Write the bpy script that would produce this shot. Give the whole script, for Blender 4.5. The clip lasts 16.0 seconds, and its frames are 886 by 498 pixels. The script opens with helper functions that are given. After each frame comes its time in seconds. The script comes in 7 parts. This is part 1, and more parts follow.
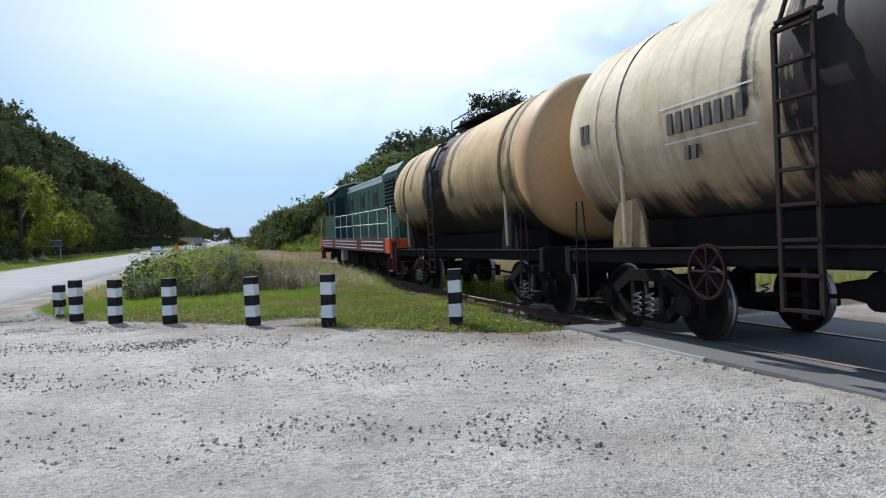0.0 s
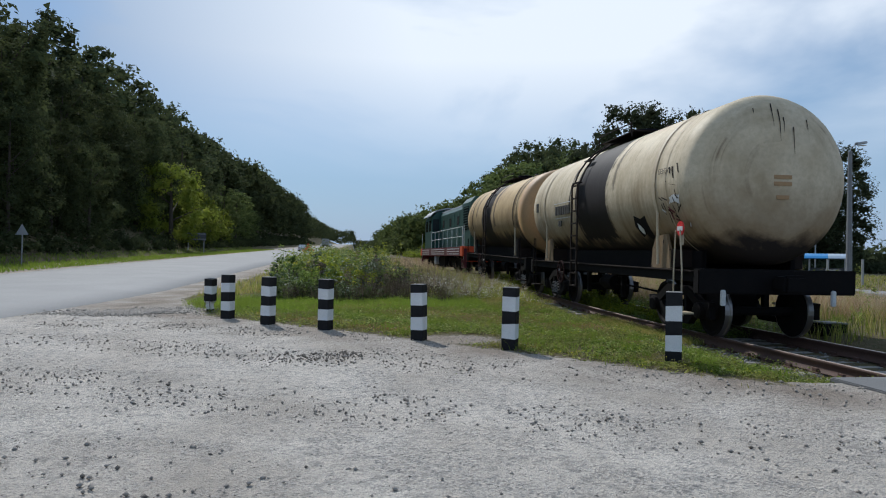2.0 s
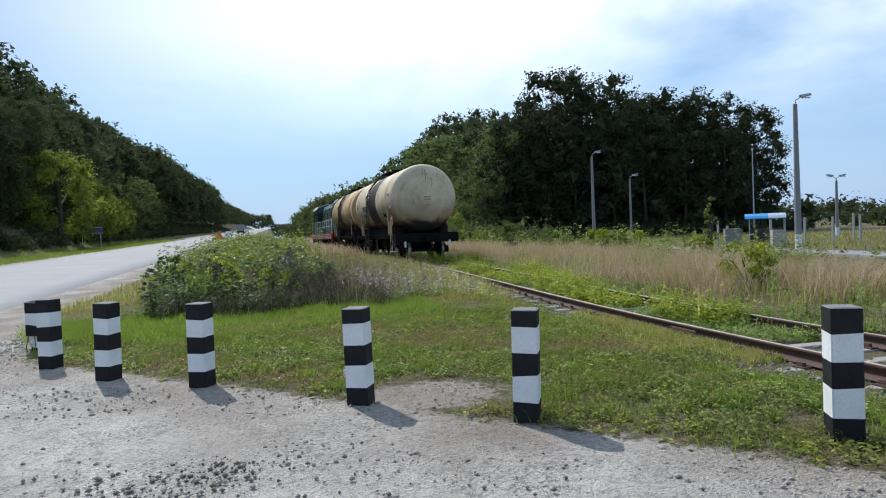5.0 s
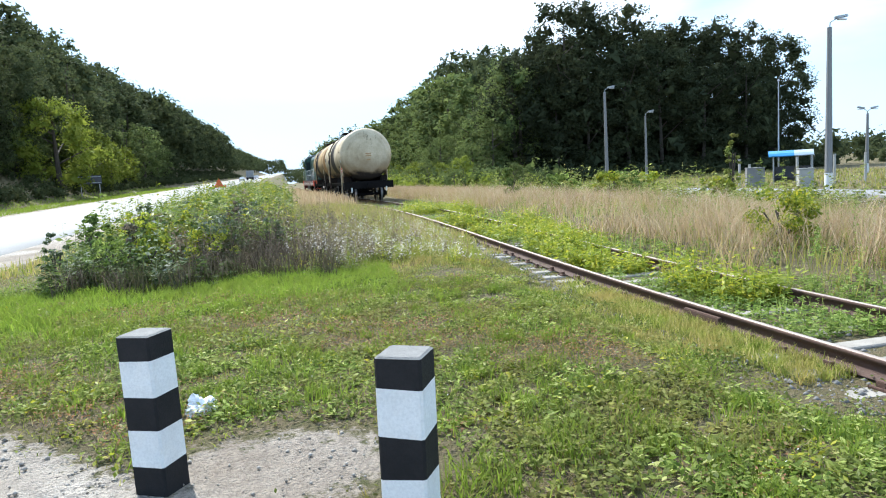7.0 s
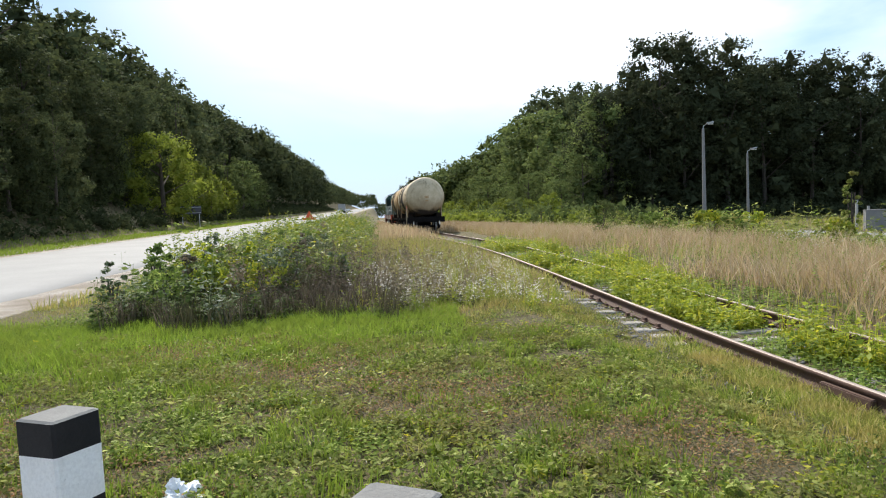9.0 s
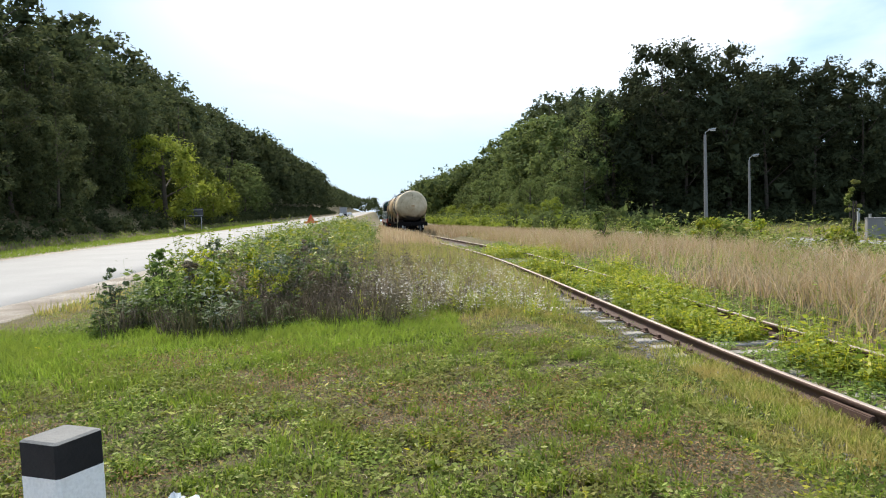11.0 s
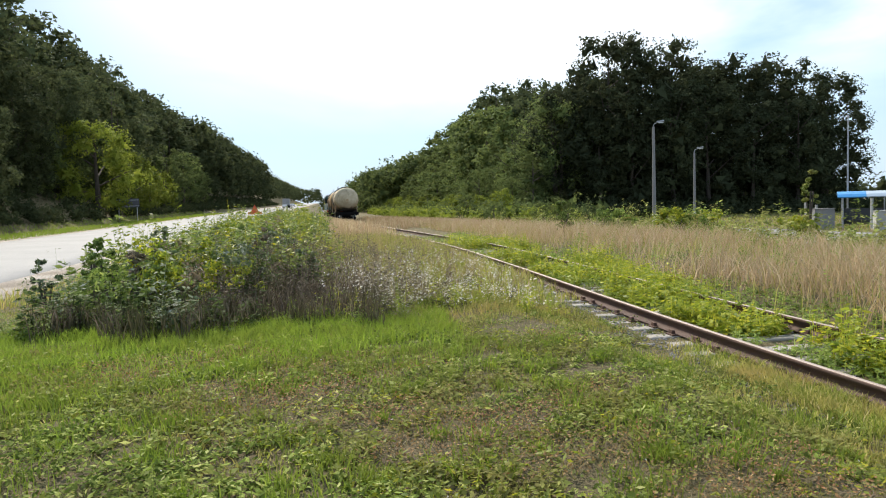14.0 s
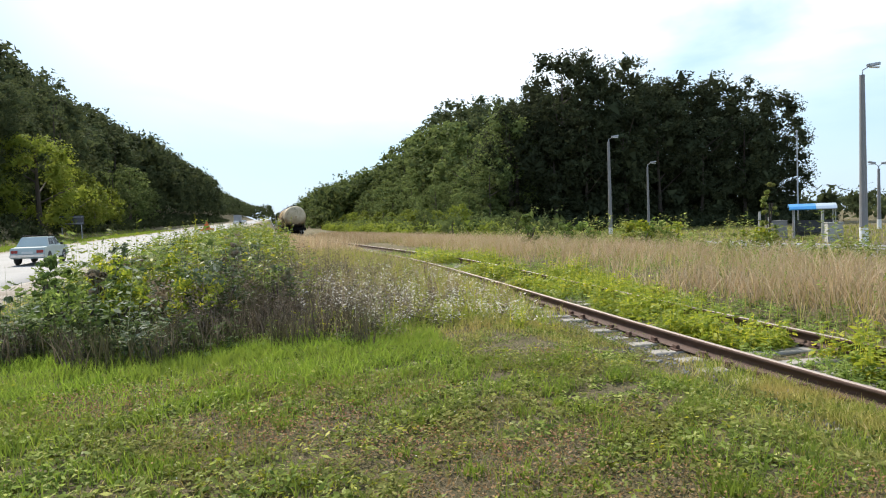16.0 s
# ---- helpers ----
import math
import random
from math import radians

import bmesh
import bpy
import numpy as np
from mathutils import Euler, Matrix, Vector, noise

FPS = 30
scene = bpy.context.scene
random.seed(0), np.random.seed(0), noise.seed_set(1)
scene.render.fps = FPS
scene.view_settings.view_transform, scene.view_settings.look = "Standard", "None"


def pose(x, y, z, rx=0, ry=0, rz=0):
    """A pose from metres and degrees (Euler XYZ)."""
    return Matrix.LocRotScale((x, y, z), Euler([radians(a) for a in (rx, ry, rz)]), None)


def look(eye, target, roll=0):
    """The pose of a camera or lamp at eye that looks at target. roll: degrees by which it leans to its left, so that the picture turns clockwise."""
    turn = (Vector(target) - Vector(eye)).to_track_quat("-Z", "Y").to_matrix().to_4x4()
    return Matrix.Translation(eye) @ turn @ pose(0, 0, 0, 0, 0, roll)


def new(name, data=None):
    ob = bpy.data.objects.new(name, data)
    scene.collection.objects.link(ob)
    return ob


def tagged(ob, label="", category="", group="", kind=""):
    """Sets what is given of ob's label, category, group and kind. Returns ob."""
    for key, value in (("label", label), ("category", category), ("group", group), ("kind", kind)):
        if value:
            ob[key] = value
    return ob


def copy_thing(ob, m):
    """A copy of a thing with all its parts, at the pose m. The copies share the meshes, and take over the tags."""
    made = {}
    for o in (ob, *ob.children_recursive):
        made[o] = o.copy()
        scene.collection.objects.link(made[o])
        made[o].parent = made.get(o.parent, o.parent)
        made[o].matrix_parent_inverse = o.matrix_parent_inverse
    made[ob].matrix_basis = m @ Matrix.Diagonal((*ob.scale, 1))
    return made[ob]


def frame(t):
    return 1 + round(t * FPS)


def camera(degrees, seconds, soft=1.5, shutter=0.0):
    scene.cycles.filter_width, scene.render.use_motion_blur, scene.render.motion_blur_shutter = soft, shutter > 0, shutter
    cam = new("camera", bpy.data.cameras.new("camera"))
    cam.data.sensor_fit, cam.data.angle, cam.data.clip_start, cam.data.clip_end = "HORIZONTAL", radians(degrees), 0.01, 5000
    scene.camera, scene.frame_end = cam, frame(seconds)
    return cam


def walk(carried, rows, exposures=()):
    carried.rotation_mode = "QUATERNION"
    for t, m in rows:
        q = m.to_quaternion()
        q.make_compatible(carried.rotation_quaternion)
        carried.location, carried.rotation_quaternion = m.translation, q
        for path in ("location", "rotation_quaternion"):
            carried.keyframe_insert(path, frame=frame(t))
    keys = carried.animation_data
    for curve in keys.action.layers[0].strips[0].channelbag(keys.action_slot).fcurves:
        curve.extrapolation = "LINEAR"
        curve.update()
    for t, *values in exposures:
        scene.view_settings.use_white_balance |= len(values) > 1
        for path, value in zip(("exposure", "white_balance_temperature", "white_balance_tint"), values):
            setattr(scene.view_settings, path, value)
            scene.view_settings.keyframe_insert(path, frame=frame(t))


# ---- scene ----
cam = camera(66.6, 16.0, soft=1.1)
PATH = [
    (0, (-5.842, -13.669, 1.591), (-5.248, -11.759, 1.575), -2.4),
    (0.5, (-5.983, -13.37, 1.588), (-5.44, -11.446, 1.526), -0.4),
    (1, (-6.272, -12.935, 1.515), (-5.702, -11.024, 1.364), 2.3),
    (1.5, (-6.47, -12.242, 1.624), (-6.196, -10.263, 1.531), 0.3),
    (2, (-6.622, -11.467, 1.581), (-6.364, -9.484, 1.603), 1.0),
    (2.5, (-6.758, -10.72, 1.635), (-6.43, -8.748, 1.645), -1.2),
    (3, (-6.879, -9.96, 1.664), (-6.634, -7.975, 1.639), 2.0),
    (3.5, (-7.0, -9.082, 1.728), (-6.556, -7.134, 1.642), -0.8),
    (4, (-6.93, -8.274, 1.754), (-6.564, -6.309, 1.695), -2.5),
    (4.5, (-6.66, -7.457, 1.788), (-6.171, -5.517, 1.766), -2.4),
    (6.8, (-4.804, -4.432, 1.88), (-4.38, -2.493, 1.635), -1.6),
    (7, (-4.664, -4.197, 1.906), (-4.233, -2.256, 1.69), -3.2),
    (7.5, (-4.365, -3.743, 1.904), (-4.069, -1.772, 1.736), -2.4),
    (8, (-4.23, -3.265, 1.867), (-3.849, -1.302, 1.898), -0.8),
    (8.5, (-4.208, -2.991, 1.864), (-4.017, -1.003, 1.77), -1.7),
    (9, (-4.204, -2.942, 1.854), (-4.02, -0.953, 1.756), -2.1),
    (9.5, (-4.19, -2.98, 1.866), (-4.027, -0.988, 1.783), -2.9),
    (12, (-4.25, -2.89, 1.965), (-4.061, -0.902, 1.86), -1.0),
    (12.5, (-4.367, -2.641, 1.865), (-4.233, -0.649, 1.742), -1.7),
    (13, (-4.466, -2.347, 1.861), (-4.388, -0.35, 1.784), -0.6),
    (13.5, (-4.535, -1.894, 1.833), (-4.294, 0.091, 1.784), -0.5),
    (14, (-4.727, -1.678, 1.839), (-4.383, 0.288, 1.724), -1.6),
    (14.5, (-4.819, -1.488, 1.803), (-4.491, 0.484, 1.734), -1.8),
    (15, (-4.896, -1.242, 1.813), (-4.585, 0.726, 1.638), -1.9),
    (15.5, (-4.963, -1.092, 1.821), (-4.609, 0.875, 1.75), -0.7),
    (16, (-5.132, -1.019, 1.808), (-4.652, 0.921, 1.734), -2.0),
]
EXPOSURES = [(0, -0.08, 5850, 9), (0.5, -0.2, 5850, 9), (1.5, -0.16, 5950, 9), (2.0, -0.54, 5950, 9), (2.5, -0.42, 5950, 9), (3.5, -0.32, 5900, 9), (4.5, -0.26, 5900, 9), (6.8, 0.9, 5950, 6), (7.4, 0.76, 6150, 7), (8, 0.42, 6400, 8), (9, 0.42, 6650, 9), (9.6, 0.48, 6650, 9), (12, 0.48, 6700, 9), (13, 0.46, 6600, 9), (14, 0.42, 6800, 9), (15, 0.72, 7050, 8), (15.5, 0.72, 6900, 8), (16, 0.48, 6700, 9)]
walk(cam, [(t, look(eye, target, roll)) for t, eye, target, roll in PATH], EXPOSURES)


# ---- world, sun, exposure ----
SUN = Vector((-0.30, 0.93, 1.0)).normalized()
world = bpy.data.worlds.new("sky")
scene.world = world
world.use_nodes = True
wn, wl = world.node_tree.nodes, world.node_tree.links
wn.clear()
sky = wn.new("ShaderNodeTexSky")
sky.sky_type, sky.sun_disc = "NISHITA", False
sky.sun_elevation = math.asin(SUN.z)
sky.sun_rotation = math.atan2(SUN.x, SUN.y)
sky.air_density, sky.dust_density, sky.ozone_density = 1.3, 0.25, 4.0
w_co = wn.new("ShaderNodeTexCoord")
w_map = wn.new("ShaderNodeMapping")
w_map.inputs["Scale"].default_value = (1.0, 1.0, 2.6)
w_noise = wn.new("ShaderNodeTexNoise")
w_noise.inputs["Scale"].default_value, w_noise.inputs["Detail"].default_value = 2.2, 6.0
w_noise.inputs["Distortion"].default_value = 0.4
w_ramp = wn.new("ShaderNodeValToRGB")
w_ramp.color_ramp.elements[0].position, w_ramp.color_ramp.elements[1].position = 0.22, 0.52
w_mix = wn.new("ShaderNodeMixRGB")
w_dot = wn.new("ShaderNodeVectorMath")
w_dot.operation = "DOT_PRODUCT"
w_dot.inputs[1].default_value = Vector((0.5, 1.0, 0.5)).normalized()
w_glow = wn.new("ShaderNodeMapRange")
w_glow.inputs[1].default_value, w_glow.inputs[2].default_value = 0.68, 0.93
w_cloud = wn.new("ShaderNodeMixRGB")
w_cloud.inputs["Color1"].default_value = (3.8, 5.1, 7.0, 1)
w_cloud.inputs["Color2"].default_value = (10.6, 11.0, 11.4, 1)
w_sep = wn.new("ShaderNodeSeparateXYZ")
w_up = wn.new("ShaderNodeMapRange")
w_up.inputs[1].default_value, w_up.inputs[2].default_value = 0.11, 0.28
w_up.inputs[3].default_value, w_up.inputs[4].default_value = 0.12, 1.0
w_mul = wn.new("ShaderNodeMath")
w_mul.operation = "MULTIPLY"
w_low = wn.new("ShaderNodeMapRange")
w_low.inputs[1].default_value, w_low.inputs[2].default_value = 0.0, 0.3
w_low.inputs[3].default_value, w_low.inputs[4].default_value = 0.8, 0.1
w_blue = wn.new("ShaderNodeMixRGB")
w_blue.inputs["Color2"].default_value = (2.7, 4.4, 7.1, 1)
w_bg = wn.new("ShaderNodeBackground")
w_bg.inputs["Strength"].default_value = 0.12
w_out = wn.new("ShaderNodeOutputWorld")
for a, b in ((w_co.outputs["Generated"], w_dot.inputs[0]), (w_dot.outputs["Value"], w_glow.inputs[0]), (w_glow.outputs[0], w_cloud.inputs[0]),
             (w_cloud.outputs[0], w_mix.inputs["Color2"]), (w_co.outputs["Generated"], w_map.inputs["Vector"]), (w_map.outputs[0], w_noise.inputs["Vector"]),
             (w_noise.outputs["Fac"], w_ramp.inputs[0]), (w_co.outputs["Generated"], w_sep.inputs[0]),
             (w_sep.outputs["Z"], w_up.inputs[0]), (w_ramp.outputs[0], w_mul.inputs[0]), (w_up.outputs[0], w_mul.inputs[1]),
             (w_mul.outputs[0], w_mix.inputs[0]), (sky.outputs[0], w_blue.inputs["Color1"]), (w_sep.outputs["Z"], w_low.inputs[0]),
             (w_low.outputs[0], w_blue.inputs[0]), (w_blue.outputs[0], w_mix.inputs["Color1"]),
             (w_mix.outputs[0], w_bg.inputs["Color"]), (w_bg.outputs[0], w_out.inputs["Surface"])):
    wl.new(a, b)
sun_data = bpy.data.lights.new("sun", "SUN")
sun_data.energy, sun_data.angle, sun_data.color = 5.0, radians(0.6), (1.0, 0.95, 0.87)
sun = new("sun", sun_data)
sun.matrix_world = look((0, 0, 60), Vector((0, 0, 60)) - SUN)


# ---- materials ----
def nodes_of(name):
    m = bpy.data.materials.new(name)
    m.use_nodes = True
    nt = m.node_tree
    return m, nt, nt.nodes["Principled BSDF"], nt.nodes["Material Output"]


def noise_node(nt, vec, scale, detail=4, rough=0.55):
    n = nt.nodes.new("ShaderNodeTexNoise")
    n.inputs["Scale"].default_value, n.inputs["Detail"].default_value, n.inputs["Roughness"].default_value = scale, detail, rough
    nt.links.new(vec, n.inputs["Vector"])
    return n.outputs["Fac"]


def ramp(nt, fac, stops):
    r = nt.nodes.new("ShaderNodeValToRGB")
    e = r.color_ramp.elements
    while len(e) < len(stops):
        e.new(0.5)
    for i, (p, c) in enumerate(stops):
        e[i].position = p
        e[i].color = (*c, 1) if len(c) == 3 else c
    nt.links.new(fac, r.inputs[0])
    return r.outputs[0]


def mixc(nt, fac, a, b):
    n = nt.nodes.new("ShaderNodeMixRGB")
    for v, s in ((fac, n.inputs[0]), (a, n.inputs[1]), (b, n.inputs[2])):
        if isinstance(v, (int, float)):
            s.default_value = v
        elif isinstance(v, tuple):
            s.default_value = (*v, 1)
        else:
            nt.links.new(v, s)
    return n.outputs[0]


def bump(nt, height, strength, dist, bsdf):
    b = nt.nodes.new("ShaderNodeBump")
    b.inputs["Strength"].default_value, b.inputs["Distance"].default_value = strength, dist
    nt.links.new(height, b.inputs["Height"])
    nt.links.new(b.outputs[0], bsdf.inputs["Normal"])


def paint(name, c, c2=None, rough=0.6, metal=0.0, scale=3.0, fine=40.0, amount=0.5, bumps=0.2, spots=None, spec=0.5):
    """Noise-varied surface: base c towards c2, a fine grain, and optional spots (colour, threshold)."""
    m, nt, b, _ = nodes_of(name)
    co = nt.nodes.new("ShaderNodeTexCoord").outputs["Object"]
    c2 = c2 or tuple(v * 0.65 for v in c)
    n1, n2 = noise_node(nt, co, scale), noise_node(nt, co, fine, 5, 0.65)
    col = mixc(nt, ramp(nt, n1, [(0.35, (0, 0, 0)), (0.7, (amount, amount, amount))]), c, c2)
    col = mixc(nt, ramp(nt, n2, [(0.4, (0, 0, 0)), (0.75, (0.45, 0.45, 0.45))]), col, tuple(v * 0.6 for v in c))
    if spots:
        n3 = noise_node(nt, co, scale * 2.3, 6, 0.7)
        col = mixc(nt, ramp(nt, n3, [(spots[1], (0, 0, 0)), (spots[1] + 0.06, (1, 1, 1))]), col, spots[0])
    nt.links.new(col, b.inputs["Base Color"])
    b.inputs["Roughness"].default_value, b.inputs["Metallic"].default_value = rough, metal
    b.inputs["Specular IOR Level"].default_value = spec
    if bumps:
        bump(nt, n2, bumps, 0.02, b)
    return m


def leafy(name, stops, translucent=0.3, rough=0.6, patch=None, spec=0.2):
    """Leaves or blades: a colour for each island, drifting over the place; light passes through."""
    m, nt, b, out = nodes_of(name)
    rnd = nt.nodes.new("ShaderNodeNewGeometry").outputs["Random Per Island"]
    col = ramp(nt, rnd, stops)
    co = nt.nodes.new("ShaderNodeTexCoord").outputs["Object"]
    n = noise_node(nt, co, patch[1] if patch else 0.5, 3)
    other = patch[0] if patch else tuple(v * 0.7 for v in stops[0][1])
    col = mixc(nt, ramp(nt, n, [(0.42, (0, 0, 0)), (0.64, (0.85, 0.85, 0.85))]), col, other)
    obj = nt.nodes.new("ShaderNodeObjectInfo").outputs["Random"]
    hue = nt.nodes.new("ShaderNodeHueSaturation")
    mr = nt.nodes.new("ShaderNodeMapRange")
    mr.inputs[3].default_value, mr.inputs[4].default_value = 0.75, 1.25
    nt.links.new(obj, mr.inputs[0])
    nt.links.new(mr.outputs[0], hue.inputs["Value"])
    nt.links.new(col, hue.inputs["Color"])
    col = hue.outputs[0]
    nt.links.new(col, b.inputs["Base Color"])
    b.inputs["Roughness"].default_value = rough
    b.inputs["Specular IOR Level"].default_value = spec
    t = nt.nodes.new("ShaderNodeBsdfTranslucent")
    nt.links.new(col, t.inputs["Color"])
    mx = nt.nodes.new("ShaderNodeMixShader")
    mx.inputs[0].default_value = translucent
    nt.links.new(b.outputs[0], mx.inputs[1])
    nt.links.new(t.outputs[0], mx.inputs[2])
    nt.links.new(mx.outputs[0], out.inputs["Surface"])
    return m


M_CONCRETE = paint("concrete", (0.42, 0.41, 0.38), (0.3, 0.29, 0.27), 0.9, fine=60)
M_WHITE = paint("white_paint", (0.78, 0.78, 0.76), (0.6, 0.58, 0.54), 0.75, scale=6, fine=70, spots=((0.32, 0.3, 0.27), 0.68))
M_BLACK = paint("black_paint", (0.012, 0.012, 0.013), (0.03, 0.028, 0.028), 0.7, scale=6, fine=70, spots=((0.16, 0.15, 0.14), 0.72), spec=0.2)
M_CAP = paint("worn_post_top", (0.2, 0.195, 0.185), (0.1, 0.098, 0.092), 0.9, scale=7, fine=60, bumps=0.4)
M_RUST = paint("rusty_rail", (0.1, 0.05, 0.034), (0.055, 0.032, 0.024), 0.75, scale=5, fine=60, bumps=0.35)
# worn steel, with the sun's glint put into the pale base colour
M_RAILTOP = paint("worn_glinting_rail_head", (0.46, 0.37, 0.31), (0.3, 0.2, 0.15), 0.42, 0.45, fine=80, bumps=0.05)
M_SLEEPER = paint("sleeper_concrete", (0.33, 0.3, 0.26), (0.15, 0.13, 0.105), 0.95, fine=50, bumps=0.4)
M_STONE = paint("ballast_stone", (0.2, 0.19, 0.18), (0.11, 0.105, 0.1), 0.95, fine=30)
M_DARKSTONE = paint("dark_stone", (0.15, 0.128, 0.105), (0.27, 0.235, 0.2), 0.95, scale=1.5, fine=40)
M_PEBBLE = paint("yard_pebble", (0.3, 0.265, 0.225), (0.5, 0.455, 0.4), 0.95, scale=1.5, fine=40)
M_ASPHALT = paint("asphalt", (0.22, 0.216, 0.212), (0.3, 0.292, 0.285), 0.75, scale=0.35, fine=30, bumps=0.25, spec=0.3)
M_DECK = paint("crossing_asphalt", (0.13, 0.128, 0.125), (0.2, 0.195, 0.19), 0.85, scale=0.9, fine=40, bumps=0.3)
M_STEEL_DARK = paint("grimy_steel", (0.008, 0.007, 0.007), (0.014, 0.011, 0.01), 0.85, 0.0, fine=30, spots=((0.03, 0.022, 0.016), 0.72), spec=0.12)
M_WHEEL = paint("wheel_steel", (0.012, 0.01, 0.009), (0.022, 0.016, 0.013), 0.8, 0.0, fine=30, spec=0.12)
M_TREAD = paint("worn_tread", (0.28, 0.26, 0.25), (0.2, 0.18, 0.17), 0.35, 0.9, fine=60, bumps=0)


def math_node(nt, op, a, b=0.0):
    n = nt.nodes.new("ShaderNodeMath")
    n.operation = op
    for v, k in ((a, 0), (b, 1)):
        if isinstance(v, (int, float)):
            n.inputs[k].default_value = v
        else:
            nt.links.new(v, n.inputs[k])
    return n.outputs[0]


def tank_paint(name, c, c2, rust, spills, grime_shade_z):
    """Weathered tank paint: fading, rust runs, oil spills with ragged streaky rims, and a belly darkened by grime and
    painted shade.
    """
    m, nt, b, _ = nodes_of(name)
    co = nt.nodes.new("ShaderNodeTexCoord").outputs["Object"]
    sep = nt.nodes.new("ShaderNodeSeparateXYZ")
    nt.links.new(co, sep.inputs[0])
    y, z = sep.outputs["Y"], sep.outputs["Z"]

    def stretched(sx, sy, sz, detail=5):
        mp = nt.nodes.new("ShaderNodeMapping")
        mp.inputs["Scale"].default_value = (sx, sy, sz)
        nt.links.new(co, mp.inputs["Vector"])
        return noise_node(nt, mp.outputs[0], 1.0, detail, 0.6)

    run, thin, blot, fine = stretched(0.5, 7.0, 0.35), stretched(0.4, 19.0, 0.22), noise_node(nt, co, 1.5, 5, 0.6), noise_node(nt, co, 12.0, 5, 0.65)
    col = mixc(nt, ramp(nt, blot, [(0.35, (0, 0, 0)), (0.7, (0.7, 0.7, 0.7))]), c, c2)
    col = mixc(nt, ramp(nt, fine, [(0.42, (0, 0, 0)), (0.75, (0.4, 0.4, 0.4))]), col, tuple(v * 0.62 for v in c))
    col = mixc(nt, ramp(nt, run, [(0.5, (0, 0, 0)), (0.72, (0.45, 0.45, 0.45))]), col, tuple(v * 0.6 for v in c2))
    streak = math_node(nt, "MULTIPLY", ramp(nt, thin, [(0.6, (0, 0, 0)), (0.7, (0.75, 0.75, 0.75))]), ramp(nt, blot, [(0.45, (0, 0, 0)), (0.6, (1, 1, 1))]))
    col = mixc(nt, streak, col, rust)
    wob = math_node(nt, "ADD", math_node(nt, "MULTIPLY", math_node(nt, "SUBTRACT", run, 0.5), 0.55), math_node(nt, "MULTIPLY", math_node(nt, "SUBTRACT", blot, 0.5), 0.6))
    # browner, then near black downwards: grime with the belly's shade put into the colour
    low = math_node(nt, "ADD", math_node(nt, "SUBTRACT", grime_shade_z, z), math_node(nt, "MULTIPLY", wob, 1.1))
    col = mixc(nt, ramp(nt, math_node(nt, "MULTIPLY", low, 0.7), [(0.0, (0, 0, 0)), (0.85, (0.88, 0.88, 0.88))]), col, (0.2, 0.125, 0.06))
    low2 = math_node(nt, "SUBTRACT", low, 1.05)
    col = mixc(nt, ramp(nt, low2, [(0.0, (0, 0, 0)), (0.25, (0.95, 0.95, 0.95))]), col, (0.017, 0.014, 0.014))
    black = ramp(nt, run, [(0.35, (0.006, 0.0045, 0.0065)), (0.7, (0.016, 0.012, 0.016))])
    black = mixc(nt, ramp(nt, thin, [(0.66, (0, 0, 0)), (0.76, (0.35, 0.35, 0.35))]), black, (0.1, 0.09, 0.09))
    for yc, half, z_low, tone in spills:
        d = math_node(nt, "ADD", math_node(nt, "SUBTRACT", half, math_node(nt, "ABSOLUTE", math_node(nt, "SUBTRACT", y, yc))), wob)
        e = math_node(nt, "ADD", math_node(nt, "SUBTRACT", z, z_low), math_node(nt, "MULTIPLY", wob, 0.7))
        k = math_node(nt, "MULTIPLY", ramp(nt, d, [(0.0, (0, 0, 0)), (0.12, (1, 1, 1))]), ramp(nt, e, [(0.0, (0, 0, 0)), (0.08, (1, 1, 1))]))
        col = mixc(nt, math_node(nt, "MULTIPLY", k, tone), col, black)
    nt.links.new(col, b.inputs["Base Color"])
    b.inputs["Roughness"].default_value = 0.62
    b.inputs["Specular IOR Level"].default_value = 0.16
    bump(nt, fine, 0.06, 0.02, b)
    return m


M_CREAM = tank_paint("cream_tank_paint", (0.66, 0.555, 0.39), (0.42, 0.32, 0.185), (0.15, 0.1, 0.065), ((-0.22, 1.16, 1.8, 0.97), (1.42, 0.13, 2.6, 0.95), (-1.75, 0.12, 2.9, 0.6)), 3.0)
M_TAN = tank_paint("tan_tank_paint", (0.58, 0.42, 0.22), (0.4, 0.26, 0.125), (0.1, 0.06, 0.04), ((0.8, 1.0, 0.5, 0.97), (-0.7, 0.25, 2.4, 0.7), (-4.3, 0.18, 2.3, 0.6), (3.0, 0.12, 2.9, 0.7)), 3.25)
M_TANEND = paint("orange_tan_tank_end", (0.42, 0.255, 0.115), (0.32, 0.18, 0.08), 0.6, scale=0.8, fine=14, bumps=0.05)
M_OIL = paint("oil_stain_black", (0.008, 0.006, 0.008), (0.018, 0.014, 0.016), 0.7, scale=1.6, fine=20, bumps=0.05, spec=0.12)
M_SOOT = paint("brown_grime", (0.11, 0.075, 0.045), (0.045, 0.032, 0.022), 0.75, scale=1.6, fine=20, bumps=0.05, spec=0.12)
M_LADDER = paint("rusty_ladder_steel", (0.03, 0.021, 0.017), (0.015, 0.011, 0.01), 0.8, 0.0, fine=40, spec=0.12)
M_TANSTEEL = paint("cream_steel", (0.55, 0.45, 0.3), (0.3, 0.2, 0.12), 0.6, scale=3, fine=30, spots=((0.14, 0.08, 0.05), 0.66))
# darker copy of the cream steel: the tank's shade is in its colour
M_SADDLE = paint("shade_dark_tan_steel", (0.26, 0.18, 0.1), (0.12, 0.08, 0.05), 0.7, scale=3, fine=30, spots=((0.04, 0.025, 0.018), 0.6), spec=0.2)
